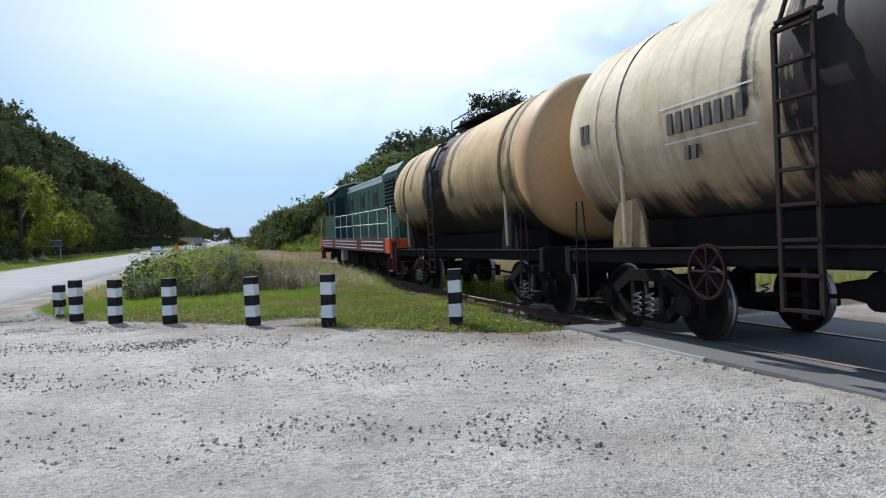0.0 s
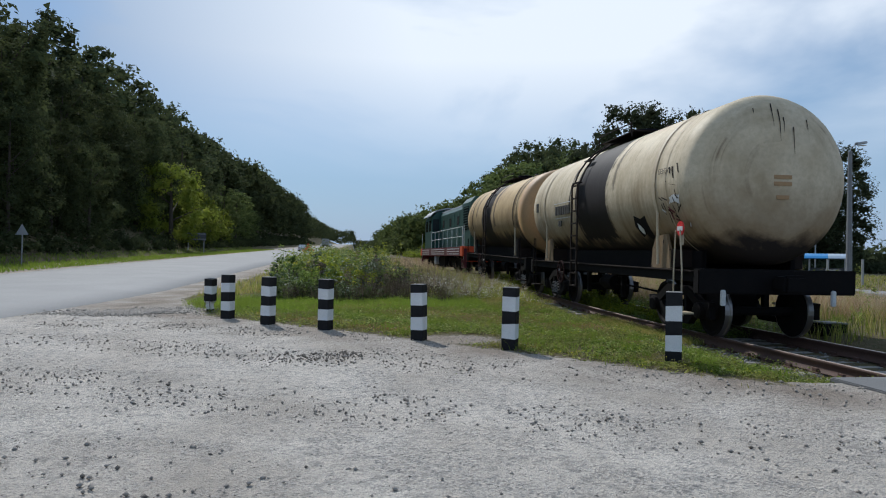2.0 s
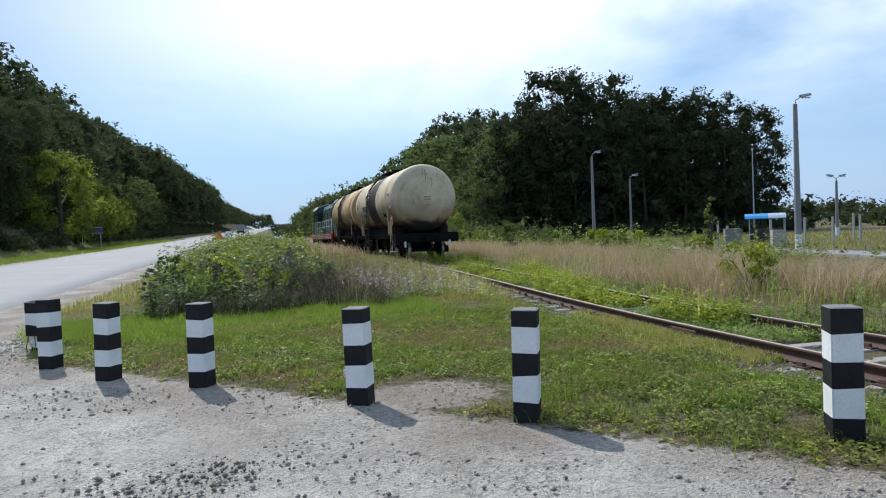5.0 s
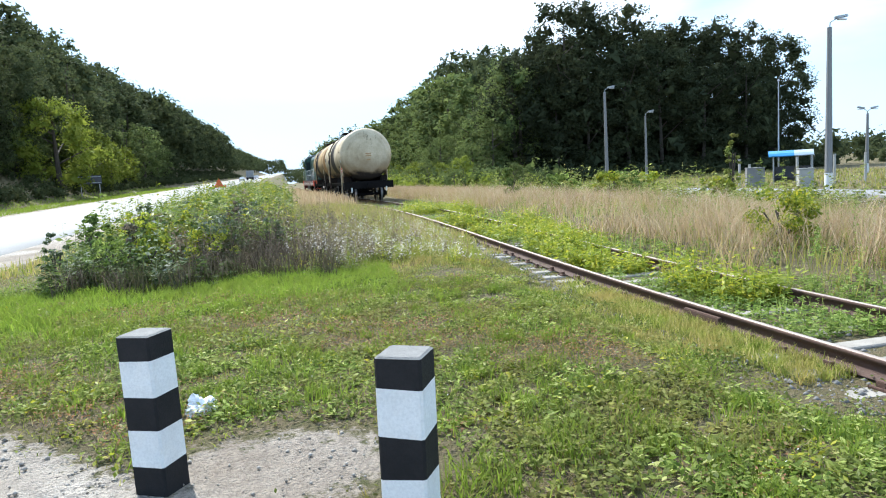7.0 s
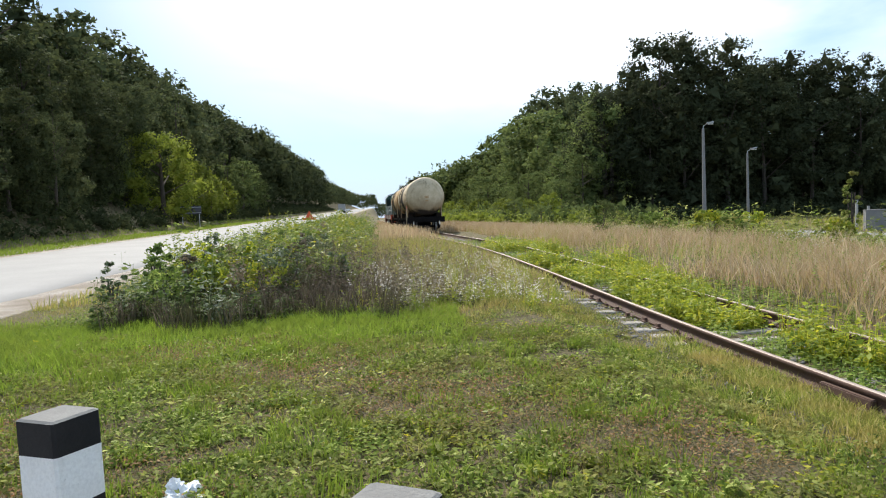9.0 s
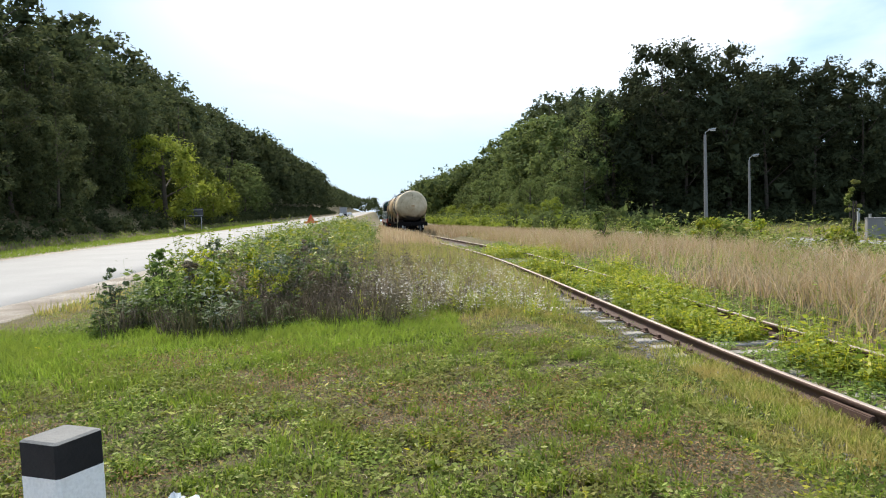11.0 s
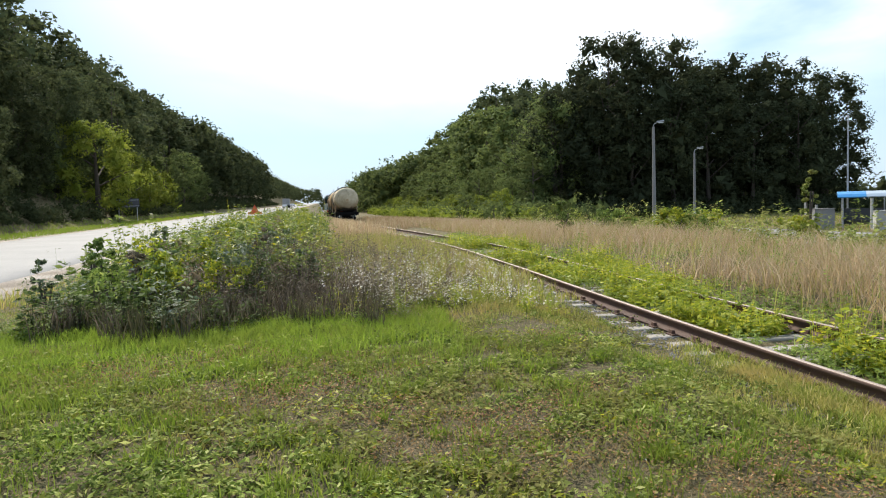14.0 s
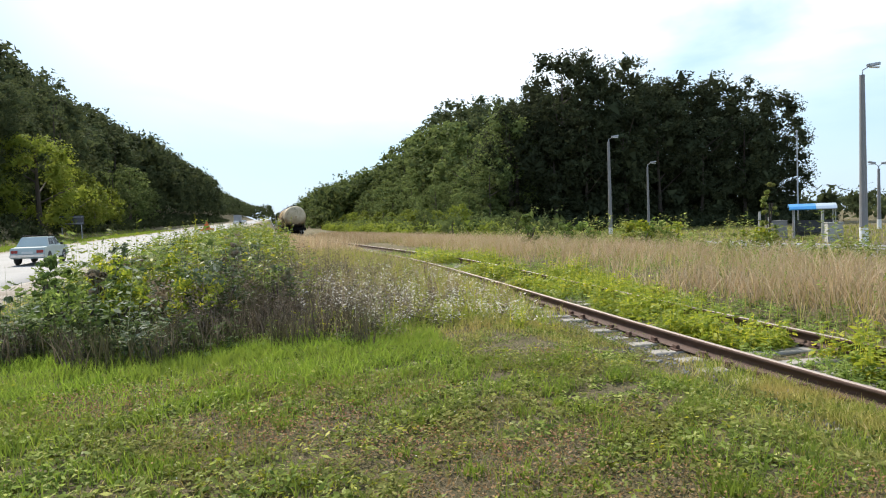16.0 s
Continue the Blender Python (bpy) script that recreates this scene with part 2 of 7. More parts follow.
M_GREEN = paint("dark_green_loco_paint", (0.016, 0.075, 0.058), (0.02, 0.05, 0.042), 0.45, scale=1.0, fine=20, bumps=0.03)
M_RED = paint("dull_red_paint", (0.13, 0.014, 0.02), (0.07, 0.012, 0.015), 0.55, scale=2.0, fine=30, bumps=0.05)
M_ORANGE = paint("orange_red_paint", (0.75, 0.1, 0.03), (0.55, 0.08, 0.03), 0.5, scale=2.0, fine=30, bumps=0.05)
M_GREYROOF = paint("grey_roof_paint", (0.36, 0.37, 0.38), (0.25, 0.25, 0.25), 0.5, scale=1.5, fine=20, bumps=0.05)
M_RAILING = paint("white_railing", (0.7, 0.7, 0.68), (0.5, 0.48, 0.45), 0.5, bumps=0)
M_POLE = paint("pole_concrete", (0.24, 0.235, 0.23), (0.17, 0.165, 0.16), 0.9, scale=2, fine=30)
M_LAMP = paint("lamp_housing", (0.4, 0.41, 0.42), (0.3, 0.3, 0.3), 0.4, 0.4, bumps=0)
M_BLUE = paint("blue_roof_sheet", (0.03, 0.22, 0.5), (0.04, 0.3, 0.6), 0.45, scale=1.0, bumps=0)
# pale sheet tinted blue: the sky's reflection is put into its colour
M_LIGHTROOF = paint("sky_tinted_roof_sheet", (0.36, 0.44, 0.52), (0.3, 0.36, 0.44), 0.5, scale=1.0, bumps=0)
M_BAG = paint("white_plastic_bag", (0.85, 0.85, 0.86), (0.7, 0.7, 0.72), 0.35, scale=8, bumps=0.3)
M_BARK = paint("bark", (0.09, 0.07, 0.055), (0.05, 0.04, 0.032), 0.95, scale=3, fine=25, bumps=0.5)
M_BOARD = paint("weathered_board", (0.06, 0.062, 0.07), (0.1, 0.1, 0.11), 0.6, scale=1.0)
M_CARPAINT = paint("pale_grey_blue_car_paint", (0.42, 0.48, 0.47), (0.36, 0.42, 0.41), 0.3, scale=1.0, bumps=0)
M_WHITECAR = paint("white_car_paint", (0.7, 0.7, 0.7), (0.6, 0.6, 0.6), 0.3, scale=1.0, bumps=0)
M_CHROME = paint("chrome_trim", (0.7, 0.7, 0.7), (0.6, 0.6, 0.6), 0.15, 1.0, bumps=0)
M_TYRE = paint("tyre_rubber", (0.02, 0.02, 0.02), (0.035, 0.033, 0.03), 0.85, bumps=0)
M_REDLAMP = paint("red_lens", (0.35, 0.03, 0.02), (0.25, 0.02, 0.02), 0.25, bumps=0)
M_REFLECT = paint("red_disc_paint", (0.7, 0.03, 0.03), (0.5, 0.03, 0.03), 0.4, bumps=0)
M_LETTER = paint("black_stencil_paint", (0.05, 0.045, 0.04), (0.1, 0.09, 0.07), 0.7, scale=9, bumps=0)
M_GLASS, _nt, _b, _o = nodes_of("dark_glass")
_b.inputs["Base Color"].default_value = (0.02, 0.025, 0.028, 1)
_b.inputs["Roughness"].default_value = 0.06
_b.inputs["IOR"].default_value = 1.5

M_LEAF_DARK = leafy("dark_woodland_leaves", [(0.0, (0.06, 0.074, 0.034)), (0.6, (0.083, 0.1, 0.042)), (1.0, (0.115, 0.134, 0.053))], 0.34, 0.85, ((0.056, 0.07, 0.034), 0.12), 0.04)
# darker copy of the woodland leaves: the stand's deep shade is in the colour
M_LEAF_SHADED = leafy("shade_darkened_leaves", [(0.0, (0.04, 0.048, 0.025)), (0.6, (0.056, 0.066, 0.032)), (1.0, (0.08, 0.09, 0.042))], 0.24, 0.85, ((0.04, 0.049, 0.027), 0.12), 0.04)
M_LEAF_MID = leafy("maple_leaves", [(0.0, (0.1, 0.13, 0.042)), (0.6, (0.14, 0.175, 0.056)), (1.0, (0.19, 0.225, 0.075))], 0.4, 0.8, ((0.085, 0.11, 0.04), 0.15), 0.05)
M_LEAF_LIGHT = leafy("willow_leaves", [(0.0, (0.15, 0.19, 0.026)), (0.6, (0.21, 0.25, 0.036)), (1.0, (0.27, 0.29, 0.05))], 0.42, 0.7, ((0.16, 0.19, 0.03), 0.5), 0.08)
M_DARKRED = paint("dark_red_paint", (0.03, 0.01, 0.009), (0.016, 0.008, 0.008), 0.75, bumps=0, spec=0.12)
M_GRASS = leafy("lawn_grass", [(0.0, (0.1, 0.145, 0.022)), (0.5, (0.25, 0.295, 0.055)), (0.8, (0.38, 0.38, 0.095)), (1.0, (0.56, 0.46, 0.24))], 0.5, 0.55, ((0.36, 0.28, 0.1), 1.5), 0.08)
M_GRASS_BRIGHT = leafy("fresh_grass", [(0.0, (0.14, 0.21, 0.024)), (0.6, (0.21, 0.3, 0.036)), (1.0, (0.3, 0.38, 0.06))], 0.5, 0.5, ((0.18, 0.23, 0.035), 0.9))
M_HAY = leafy("dry_grass", [(0.0, (0.3, 0.195, 0.105)), (0.5, (0.45, 0.33, 0.21)), (0.8, (0.6, 0.475, 0.335)), (1.0, (0.28, 0.28, 0.1))], 0.45, 0.7, ((0.36, 0.27, 0.15), 0.6))
M_WEED = leafy("weed_leaves", [(0.0, (0.07, 0.12, 0.02)), (0.55, (0.19, 0.265, 0.055)), (1.0, (0.36, 0.42, 0.12))], 0.48, 0.7, ((0.13, 0.17, 0.035), 0.7))
M_WEED_DARK = leafy("dark_weed_leaves", [(0.0, (0.05, 0.085, 0.018)), (0.6, (0.11, 0.165, 0.04)), (1.0, (0.22, 0.29, 0.085))], 0.4, 0.7, ((0.07, 0.1, 0.028), 0.9), 0.12)
M_CLOVER = leafy("clover_leaves", [(0.0, (0.075, 0.115, 0.022)), (0.5, (0.19, 0.255, 0.05)), (0.85, (0.36, 0.42, 0.115)), (1.0, (0.54, 0.54, 0.22))], 0.5, 0.75, ((0.24, 0.215, 0.07), 1.1), 0.08)
M_MUGWORT = leafy("dark_mugwort", [(0.0, (0.06, 0.05, 0.032)), (0.6, (0.14, 0.11, 0.078)), (1.0, (0.3, 0.24, 0.19))], 0.35, 0.8, ((0.09, 0.09, 0.04), 0.8))
M_WEED_YEL = leafy("yellow_green_leaves", [(0.0, (0.12, 0.18, 0.02)), (0.6, (0.31, 0.35, 0.035)), (1.0, (0.56, 0.5, 0.05))], 0.5, 0.5, ((0.2, 0.25, 0.03), 1.4))
M_BROWNWEED = leafy("brown_seed_heads", [(0.0, (0.14, 0.11, 0.07)), (0.6, (0.26, 0.195, 0.14)), (1.0, (0.42, 0.34, 0.26))], 0.35, 0.8, ((0.2, 0.17, 0.08), 0.8))
M_FLOWER = leafy("white_flowers", [(0.0, (0.5, 0.48, 0.42)), (1.0, (0.75, 0.73, 0.68))], 0.4, 0.6, ((0.6, 0.55, 0.48), 2.0))
M_SILVER = leafy("silvery_leaves", [(0.0, (0.05, 0.075, 0.03)), (0.6, (0.11, 0.14, 0.07)), (0.85, (0.2, 0.23, 0.15)), (1.0, (0.42, 0.44, 0.37))], 0.4, 0.6, ((0.09, 0.13, 0.045), 1.2), 0.15)
M_REDWEED = leafy("reddish_low_weed", [(0.0, (0.18, 0.085, 0.04)), (0.7, (0.3, 0.155, 0.075)), (1.0, (0.42, 0.28, 0.14))], 0.35, 0.7, ((0.22, 0.15, 0.06), 1.5))


def ground_material():
    """Soil, trodden gravel and far meadow in one, by the ground's own mask."""
    m, nt, b, _ = nodes_of("ground")
    co = nt.nodes.new("ShaderNodeTexCoord").outputs["Object"]
    at = nt.nodes.new("ShaderNodeAttribute")
    at.attribute_name = "yard"
    n1, n2, n3 = noise_node(nt, co, 0.7, 5), noise_node(nt, co, 9.0, 6, 0.7), noise_node(nt, co, 60.0, 4, 0.7)
    soil = ramp(nt, n2, [(0.3, (0.07, 0.075, 0.028)), (0.5, (0.13, 0.108, 0.055)), (0.7, (0.18, 0.132, 0.085))])
    grav = ramp(nt, n1, [(0.35, (0.7, 0.635, 0.555)), (0.54, (0.6, 0.54, 0.467)), (0.7, (0.47, 0.42, 0.357))])
    grav = mixc(nt, ramp(nt, n2, [(0.5, (0, 0, 0)), (0.68, (0.7, 0.7, 0.7))]), grav, (0.2, 0.19, 0.18))
    grav = mixc(nt, ramp(nt, n3, [(0.56, (0, 0, 0)), (0.7, (0.75, 0.75, 0.75))]), grav, (0.11, 0.105, 0.1))
    n4, n5 = noise_node(nt, co, 22.0, 6, 0.75), noise_node(nt, co, 0.35, 4)
    grav = mixc(nt, ramp(nt, n4, [(0.5, (0, 0, 0)), (0.62, (0.62, 0.62, 0.62))]), grav, (0.25, 0.232, 0.215))
    grav = mixc(nt, ramp(nt, n4, [(0.3, (0.5, 0.5, 0.5)), (0.4, (0, 0, 0))]), grav, (0.55, 0.53, 0.5))
    grav = mixc(nt, ramp(nt, n5, [(0.45, (0, 0, 0)), (0.65, (0.4, 0.4, 0.4))]), grav, (0.46, 0.4, 0.335))
    vo = nt.nodes.new("ShaderNodeTexVoronoi")
    vo.inputs["Scale"].default_value = 46.0
    nt.links.new(co, vo.inputs["Vector"])
    cell = nt.nodes.new("ShaderNodeSeparateColor")
    nt.links.new(vo.outputs["Color"], cell.inputs[0])
    loose = ramp(nt, noise_node(nt, co, 1.6, 4), [(0.42, (0, 0, 0)), (0.6, (1, 1, 1))])
    stony = mixc(nt, ramp(nt, cell.outputs[0], [(0.6, (0, 0, 0)), (0.97, (0.75, 0.75, 0.75))]), grav, (0.15, 0.145, 0.14))
    stony = mixc(nt, ramp(nt, cell.outputs[1], [(0.8, (0, 0, 0)), (1.0, (0.5, 0.5, 0.5))]), stony, (0.5, 0.48, 0.45))
    grav = mixc(nt, loose, grav, stony)
    dirt = nt.nodes.new("ShaderNodeAttribute")
    dirt.attribute_name = "dirt"
    earth = math_node(nt, "MULTIPLY", dirt.outputs["Fac"], ramp(nt, n1, [(0.25, (0.5, 0.5, 0.5)), (0.6, (1, 1, 1))]))
    grav = mixc(nt, math_node(nt, "MULTIPLY", earth, 0.92), grav, ramp(nt, n4, [(0.35, (0.3, 0.245, 0.19)), (0.6, (0.19, 0.15, 0.115))]))
    add = nt.nodes.new("ShaderNodeMath")
    add.operation = "MULTIPLY_ADD"
    nt.links.new(n2, add.inputs[0])
    add.inputs[1].default_value = 0.9
    nt.links.new(at.outputs["Fac"], add.inputs[2])
    mask = ramp(nt, add.outputs[0], [(0.88, (0, 0, 0)), (1.0, (1, 1, 1))])
    nt.links.new(mixc(nt, mask, soil, grav), b.inputs["Base Color"])
    b.inputs["Roughness"].default_value = 0.95
    b.inputs["Specular IOR Level"].default_value = 0.2
    h = mixc(nt, 0.2, mixc(nt, 0.4, mixc(nt, 0.5, n2, n4), n3), vo.outputs["Distance"])
    bump(nt, h, 1.0, 0.085, b)
    return m


M_GROUND = ground_material()


# ---- mesh helpers ----
def part(name, bm, material, parent=None, label="", smooth=False):
    """Links a bmesh as one mesh object, under a thing or a part."""
    me = bpy.data.meshes.new(name)
    bm.to_mesh(me)
    bm.free()
    for m in (material if isinstance(material, (list, tuple)) else [material]):
        me.materials.append(m)
    if smooth:
        me.polygons.foreach_set("use_smooth", [True] * len(me.polygons))
    ob = new(name, me)
    ob.parent = parent
    return tagged(ob, label)


def thing(name, label, category, m=None, group="", kind=""):
    ob = new(name)
    if m is not None:
        ob.matrix_basis = m
    return tagged(ob, label, category, group, kind)


def shared(name, me, parent, m):
    ob = new(name, me)
    ob.parent = parent
    ob.matrix_basis = m
    return ob


def box(x0, x1, y0, y1, z0, z1, bevel=0.0, bm=None, m=None):
    own = bm is None
    t = bmesh.new()
    bmesh.ops.create_cube(t, size=1.0)
    for v in t.verts:
        v.co = Vector(((x0 + x1) / 2 + v.co.x * (x1 - x0), (y0 + y1) / 2 + v.co.y * (y1 - y0), (z0 + z1) / 2 + v.co.z * (z1 - z0)))
    if bevel:
        bmesh.ops.bevel(t, geom=t.edges[:], offset=bevel, segments=2, affect="EDGES")
    if m is not None:
        t.transform(m)
    return t if own else merge(bm, t)


def merge(bm, t):
    me = bpy.data.meshes.new("tmp")
    t.to_mesh(me)
    t.free()
    bm.from_mesh(me)
    bpy.data.meshes.remove(me)
    return bm


def tube(a, b, r, bm=None, seg=10, r2=None):
    a, b = Vector(a), Vector(b)
    t = bmesh.new()
    d = b - a
    bmesh.ops.create_cone(t, cap_ends=True, segments=seg, radius1=r, radius2=r if r2 is None else r2, depth=d.length)
    t.transform(Matrix.Translation((a + b) / 2) @ d.to_track_quat("Z", "Y").to_matrix().to_4x4())
    return t if bm is None else merge(bm, t)


def pipe(points, r, bm=None, seg=8):
    bm = bm or bmesh.new()
    for a, b in zip(points, points[1:]):
        tube(a, b, r, bm, seg)
    return bm


def prism(profile, axis, lo, hi):
    """Extrudes a closed outline of (u, v) along an axis: x takes (y, z), y takes (x, z), z takes (x, y)."""
    bm = bmesh.new()
    place = {"x": lambda u, v, w: (w, u, v), "y": lambda u, v, w: (u, w, v), "z": lambda u, v, w: (u, v, w)}[axis]
    a = [bm.verts.new(place(u, v, lo)) for u, v in profile]
    b = [bm.verts.new(place(u, v, hi)) for u, v in profile]
    n = len(profile)
    bm.faces.new(a)
    bm.faces.new(b[::-1])
    for i in range(n):
        bm.faces.new((a[i], b[i], b[(i + 1) % n], a[(i + 1) % n]))
    bmesh.ops.recalc_face_normals(bm, faces=bm.faces[:])
    return bm


def lathe(profile, seg=48, axis="y", arc=(0, 360)):
    """Turns (along, radius) pairs round an axis."""
    bm = bmesh.new()
    full = arc[1] - arc[0] >= 360
    count = seg if full else seg + 1
    rings = []
    for s, r in profile:
        ring = []
        for i in range(count):
            a = radians(arc[0] + (arc[1] - arc[0]) * i / seg)
            c, d = r * math.cos(a), r * math.sin(a)
            ring.append(bm.verts.new((c, s, d) if axis == "y" else (s, c, d) if axis == "x" else (c, d, s)))
        rings.append(ring)
    for p, q in zip(rings, rings[1:]):
        for i in range(seg):
            j = (i + 1) % count
            bm.faces.new((p[i], p[j], q[j], q[i]))
    if full:
        for ring in (rings[0], rings[-1]):
            bm.faces.new(ring)
    bmesh.ops.recalc_face_normals(bm, faces=bm.faces[:])
    return bm


def np_mesh(name, verts, faces, material, smooth=False):
    """A mesh straight from arrays; faces all have the same number of corners."""
    me = bpy.data.meshes.new(name)
    faces = np.asarray(faces, dtype=np.int32)
    n, k = faces.shape
    me.vertices.add(len(verts))
    me.vertices.foreach_set("co", np.asarray(verts, dtype=np.float32).ravel())
    me.loops.add(n * k)
    me.loops.foreach_set("vertex_index", faces.ravel())
    me.polygons.add(n)
    me.polygons.foreach_set("loop_start", np.arange(0, n * k, k, dtype=np.int32))
    me.polygons.foreach_set("loop_total", np.full(n, k, dtype=np.int32))
    if smooth:
        me.polygons.foreach_set("use_smooth", np.ones(n, dtype=bool))
    me.materials.append(material)
    me.update(calc_edges=True)
    return me


# ---- the lie of the land ----
def sstep(a, b, v):
    t = np.clip((np.asarray(v, dtype=float) - a) / (b - a), 0, 1)
    return t * t * (3 - 2 * t)


def track_x(y):
    """Sideways drift of the track: it bends gently to the left."""
    y = np.asarray(y, dtype=float)
    return np.where(y < 8, 0.0, np.where(y < 24, -0.035 * (y - 8) ** 2 / 32, -0.28 - 0.035 * (y - 24)))


def track_rise(y):
    y = np.asarray(y, dtype=float)
    return np.maximum(0.37 * sstep(2, 26, y), 0.0062 * np.clip(y - 10, 0, 300))


def road_rise(y):
    return 0.0175 * np.clip(np.asarray(y, dtype=float) - 17, 0, 900)


def land(x, y):
    """Height of the ground."""
    x, y = np.asarray(x, dtype=float), np.asarray(y, dtype=float)
    z = 0.17 * sstep(-12, 1, y)
    side = sstep(-4, -12, x)
    z = z + side * road_rise(y) + (1 - side) * track_rise(y)
    z = z - 0.17 * sstep(-9, -13.5, x) * sstep(-5, 12, y)
    xs = x - track_x(y)
    z = z - 0.57 * sstep(5, 16, xs) * sstep(-8, 4, y) * (1 - sstep(120, 200, y))
    z = z + (0.155 - z) * sstep(-3.0, -1.0, x) * sstep(4.5, 3.2, x) * sstep(-2.8, -4.2, y)
    z = z - (z - track_rise(y) + 0.005) * sstep(-1.9, -0.85, xs) * sstep(3.4, 2.35, xs) * sstep(-4.3, -3.2, y) * sstep(200, 120, y)
    z = z + 0.42 * np.clip(-31 - x, 0, 34) * sstep(-10, 30, y)
    z = z + 0.3 * np.clip(x - 13, 0, 40) * sstep(104, 150, y) * (1 - sstep(66, 84, x))
    return z


def land1(x, y):
    return float(land(x, y))


def yard_mask(x, y):
    """1 on the gravel yard and the road shoulder, 0 on grass."""
    x, y = np.asarray(x, dtype=float), np.asarray(y, dtype=float)
    d = -((x + 5.5) + (y + 0.25)) / 1.414
    front = np.clip(d * 0.9 + 0.55, 0, 1)
    shoulder = np.clip((-12.3 - x) * 0.8 + 0.5, 0, 1) * np.clip((x + 31.5) * 0.5, 0, 1)
    corner = np.clip(((-10.9 - x) - 0.32 * (y - 7.5)) * 0.7 + 0.5, 0, 1) * np.clip((14 - y) * 0.5, 0, 1)
    deck = np.clip((-3.6 - y) * 0.8 + 0.3, 0, 1)
    far_right = np.clip((-5.0 - y) * 0.5, 0, 1)
    sandy = 0.8 * np.exp(-(((x + 4.9) / 1.15) ** 2 + ((y + 0.05) / 0.8) ** 2))
    front = np.maximum(front, sandy)
    return np.clip(np.maximum.reduce([np.where(x < -0.4, front, far_right), shoulder, corner, np.where(x > -1.5, deck, 0)]), 0, 1)


def edge_dirt(x, y):
    """1 where trodden earth darkens the yard along the grass, fading over a few metres."""
    d = -((x + 5.5) + (y + 0.25)) / 1.414
    return np.exp(-(np.clip(d, 0, 50) / 1.25) ** 2) * (0.75 + 0.25 * np.sin(x * 2.3 + np.sin(y * 1.7)))


def axis_steps(marks):
    out = []
    for (a, b, s) in marks:
        out.extend(np.arange(a, b, s))
    return np.array(out + [marks[-1][1]])


def make_ground():
    xs = axis_steps([(-3000, -200, 400), (-200, -70, 10), (-70, -14, 1.5), (-14, 4, 0.14), (4, 30, 0.8), (30, 120, 5), (120, 400, 40), (400, 3000, 400)])
    ys = axis_steps([(-600, -60, 60), (-60, -16, 2), (-16, 10, 0.14), (10, 40, 0.6), (40, 200, 4), (200, 1000, 40), (1000, 3000, 400)])
    gx, gy = np.meshgrid(xs, ys)
    gz = land(gx, gy)
    rng = np.random.RandomState(3)
    near = (gx > -14) & (gx < 3.5) & (gy > -16) & (gy < 10)
    yard = yard_mask(gx, gy)
    ruts = 0.012 * np.sin(gx * 1.3 + gy * 2.4 + 1.2 * np.sin(gx * 0.4)) * yard
    gz = gz + np.where(near, rng.uniform(-0.008, 0.008, gz.shape) + ruts, 0)
    n, k = gz.shape
    idx = np.arange(n * k).reshape(n, k)
    faces = np.stack([idx[:-1, :-1], idx[:-1, 1:], idx[1:, 1:], idx[1:, :-1]], -1).reshape(-1, 4)
    me = np_mesh("ground", np.stack([gx, gy, gz], -1).reshape(-1, 3), faces, M_GROUND, smooth=True)
    a = me.attributes.new("yard", "FLOAT", "POINT")
    a.data.foreach_set("value", yard.ravel().astype(np.float32))
    a = me.attributes.new("dirt", "FLOAT", "POINT")
    a.data.foreach_set("value", edge_dirt(gx, gy).ravel().astype(np.float32))
    tagged(new("ground", me), "grassy soil and pale trodden gravel yard", "ground", kind="structure")


make_ground()


def strip(name, x0, x1, ys, dz, material, label, category, rise=None, follow=0.0):
    """A ribbon along the road with a rounded crown."""
    xs = np.concatenate([[x0 - 0.12], np.linspace(x0, x1, 7), [x1 + 0.12]])
    gx, gy = np.meshgrid(xs, ys)
    crown = 0.08 * (1 - ((gx - (x0 + x1) / 2) / ((x1 - x0) / 2)) ** 2)
    gz = (land(gx, gy) if rise is None else rise(gy)) + dz + np.maximum(crown, -0.3)
    gz[:, 0] -= 0.25
    gz[:, -1] -= 0.25
    n, k = gz.shape
    idx = np.arange(n * k).reshape(n, k)
    faces = np.stack([idx[:-1, :-1], idx[:-1, 1:], idx[1:, 1:], idx[1:, :-1]], -1).reshape(-1, 4)
    ob = new(name, np_mesh(name, np.stack([gx + follow * track_x(gy), gy, gz], -1).reshape(-1, 3), faces, material, True))
    return tagged(ob, label, category, kind="structure")


ROAD_Y = axis_steps([(-80, 200, 4), (200, 1100, 30)])
strip("road", -25.5, -14.2, ROAD_Y, 0.02, M_ASPHALT, "sun-bleached grey asphalt highway", "road")
SIDE_Y = axis_steps([(-40, 82, 3)])
strip("side_road", 20.2, 24.0, SIDE_Y, 0.03, M_ASPHALT, "grey asphalt side road behind the meadow", "road")


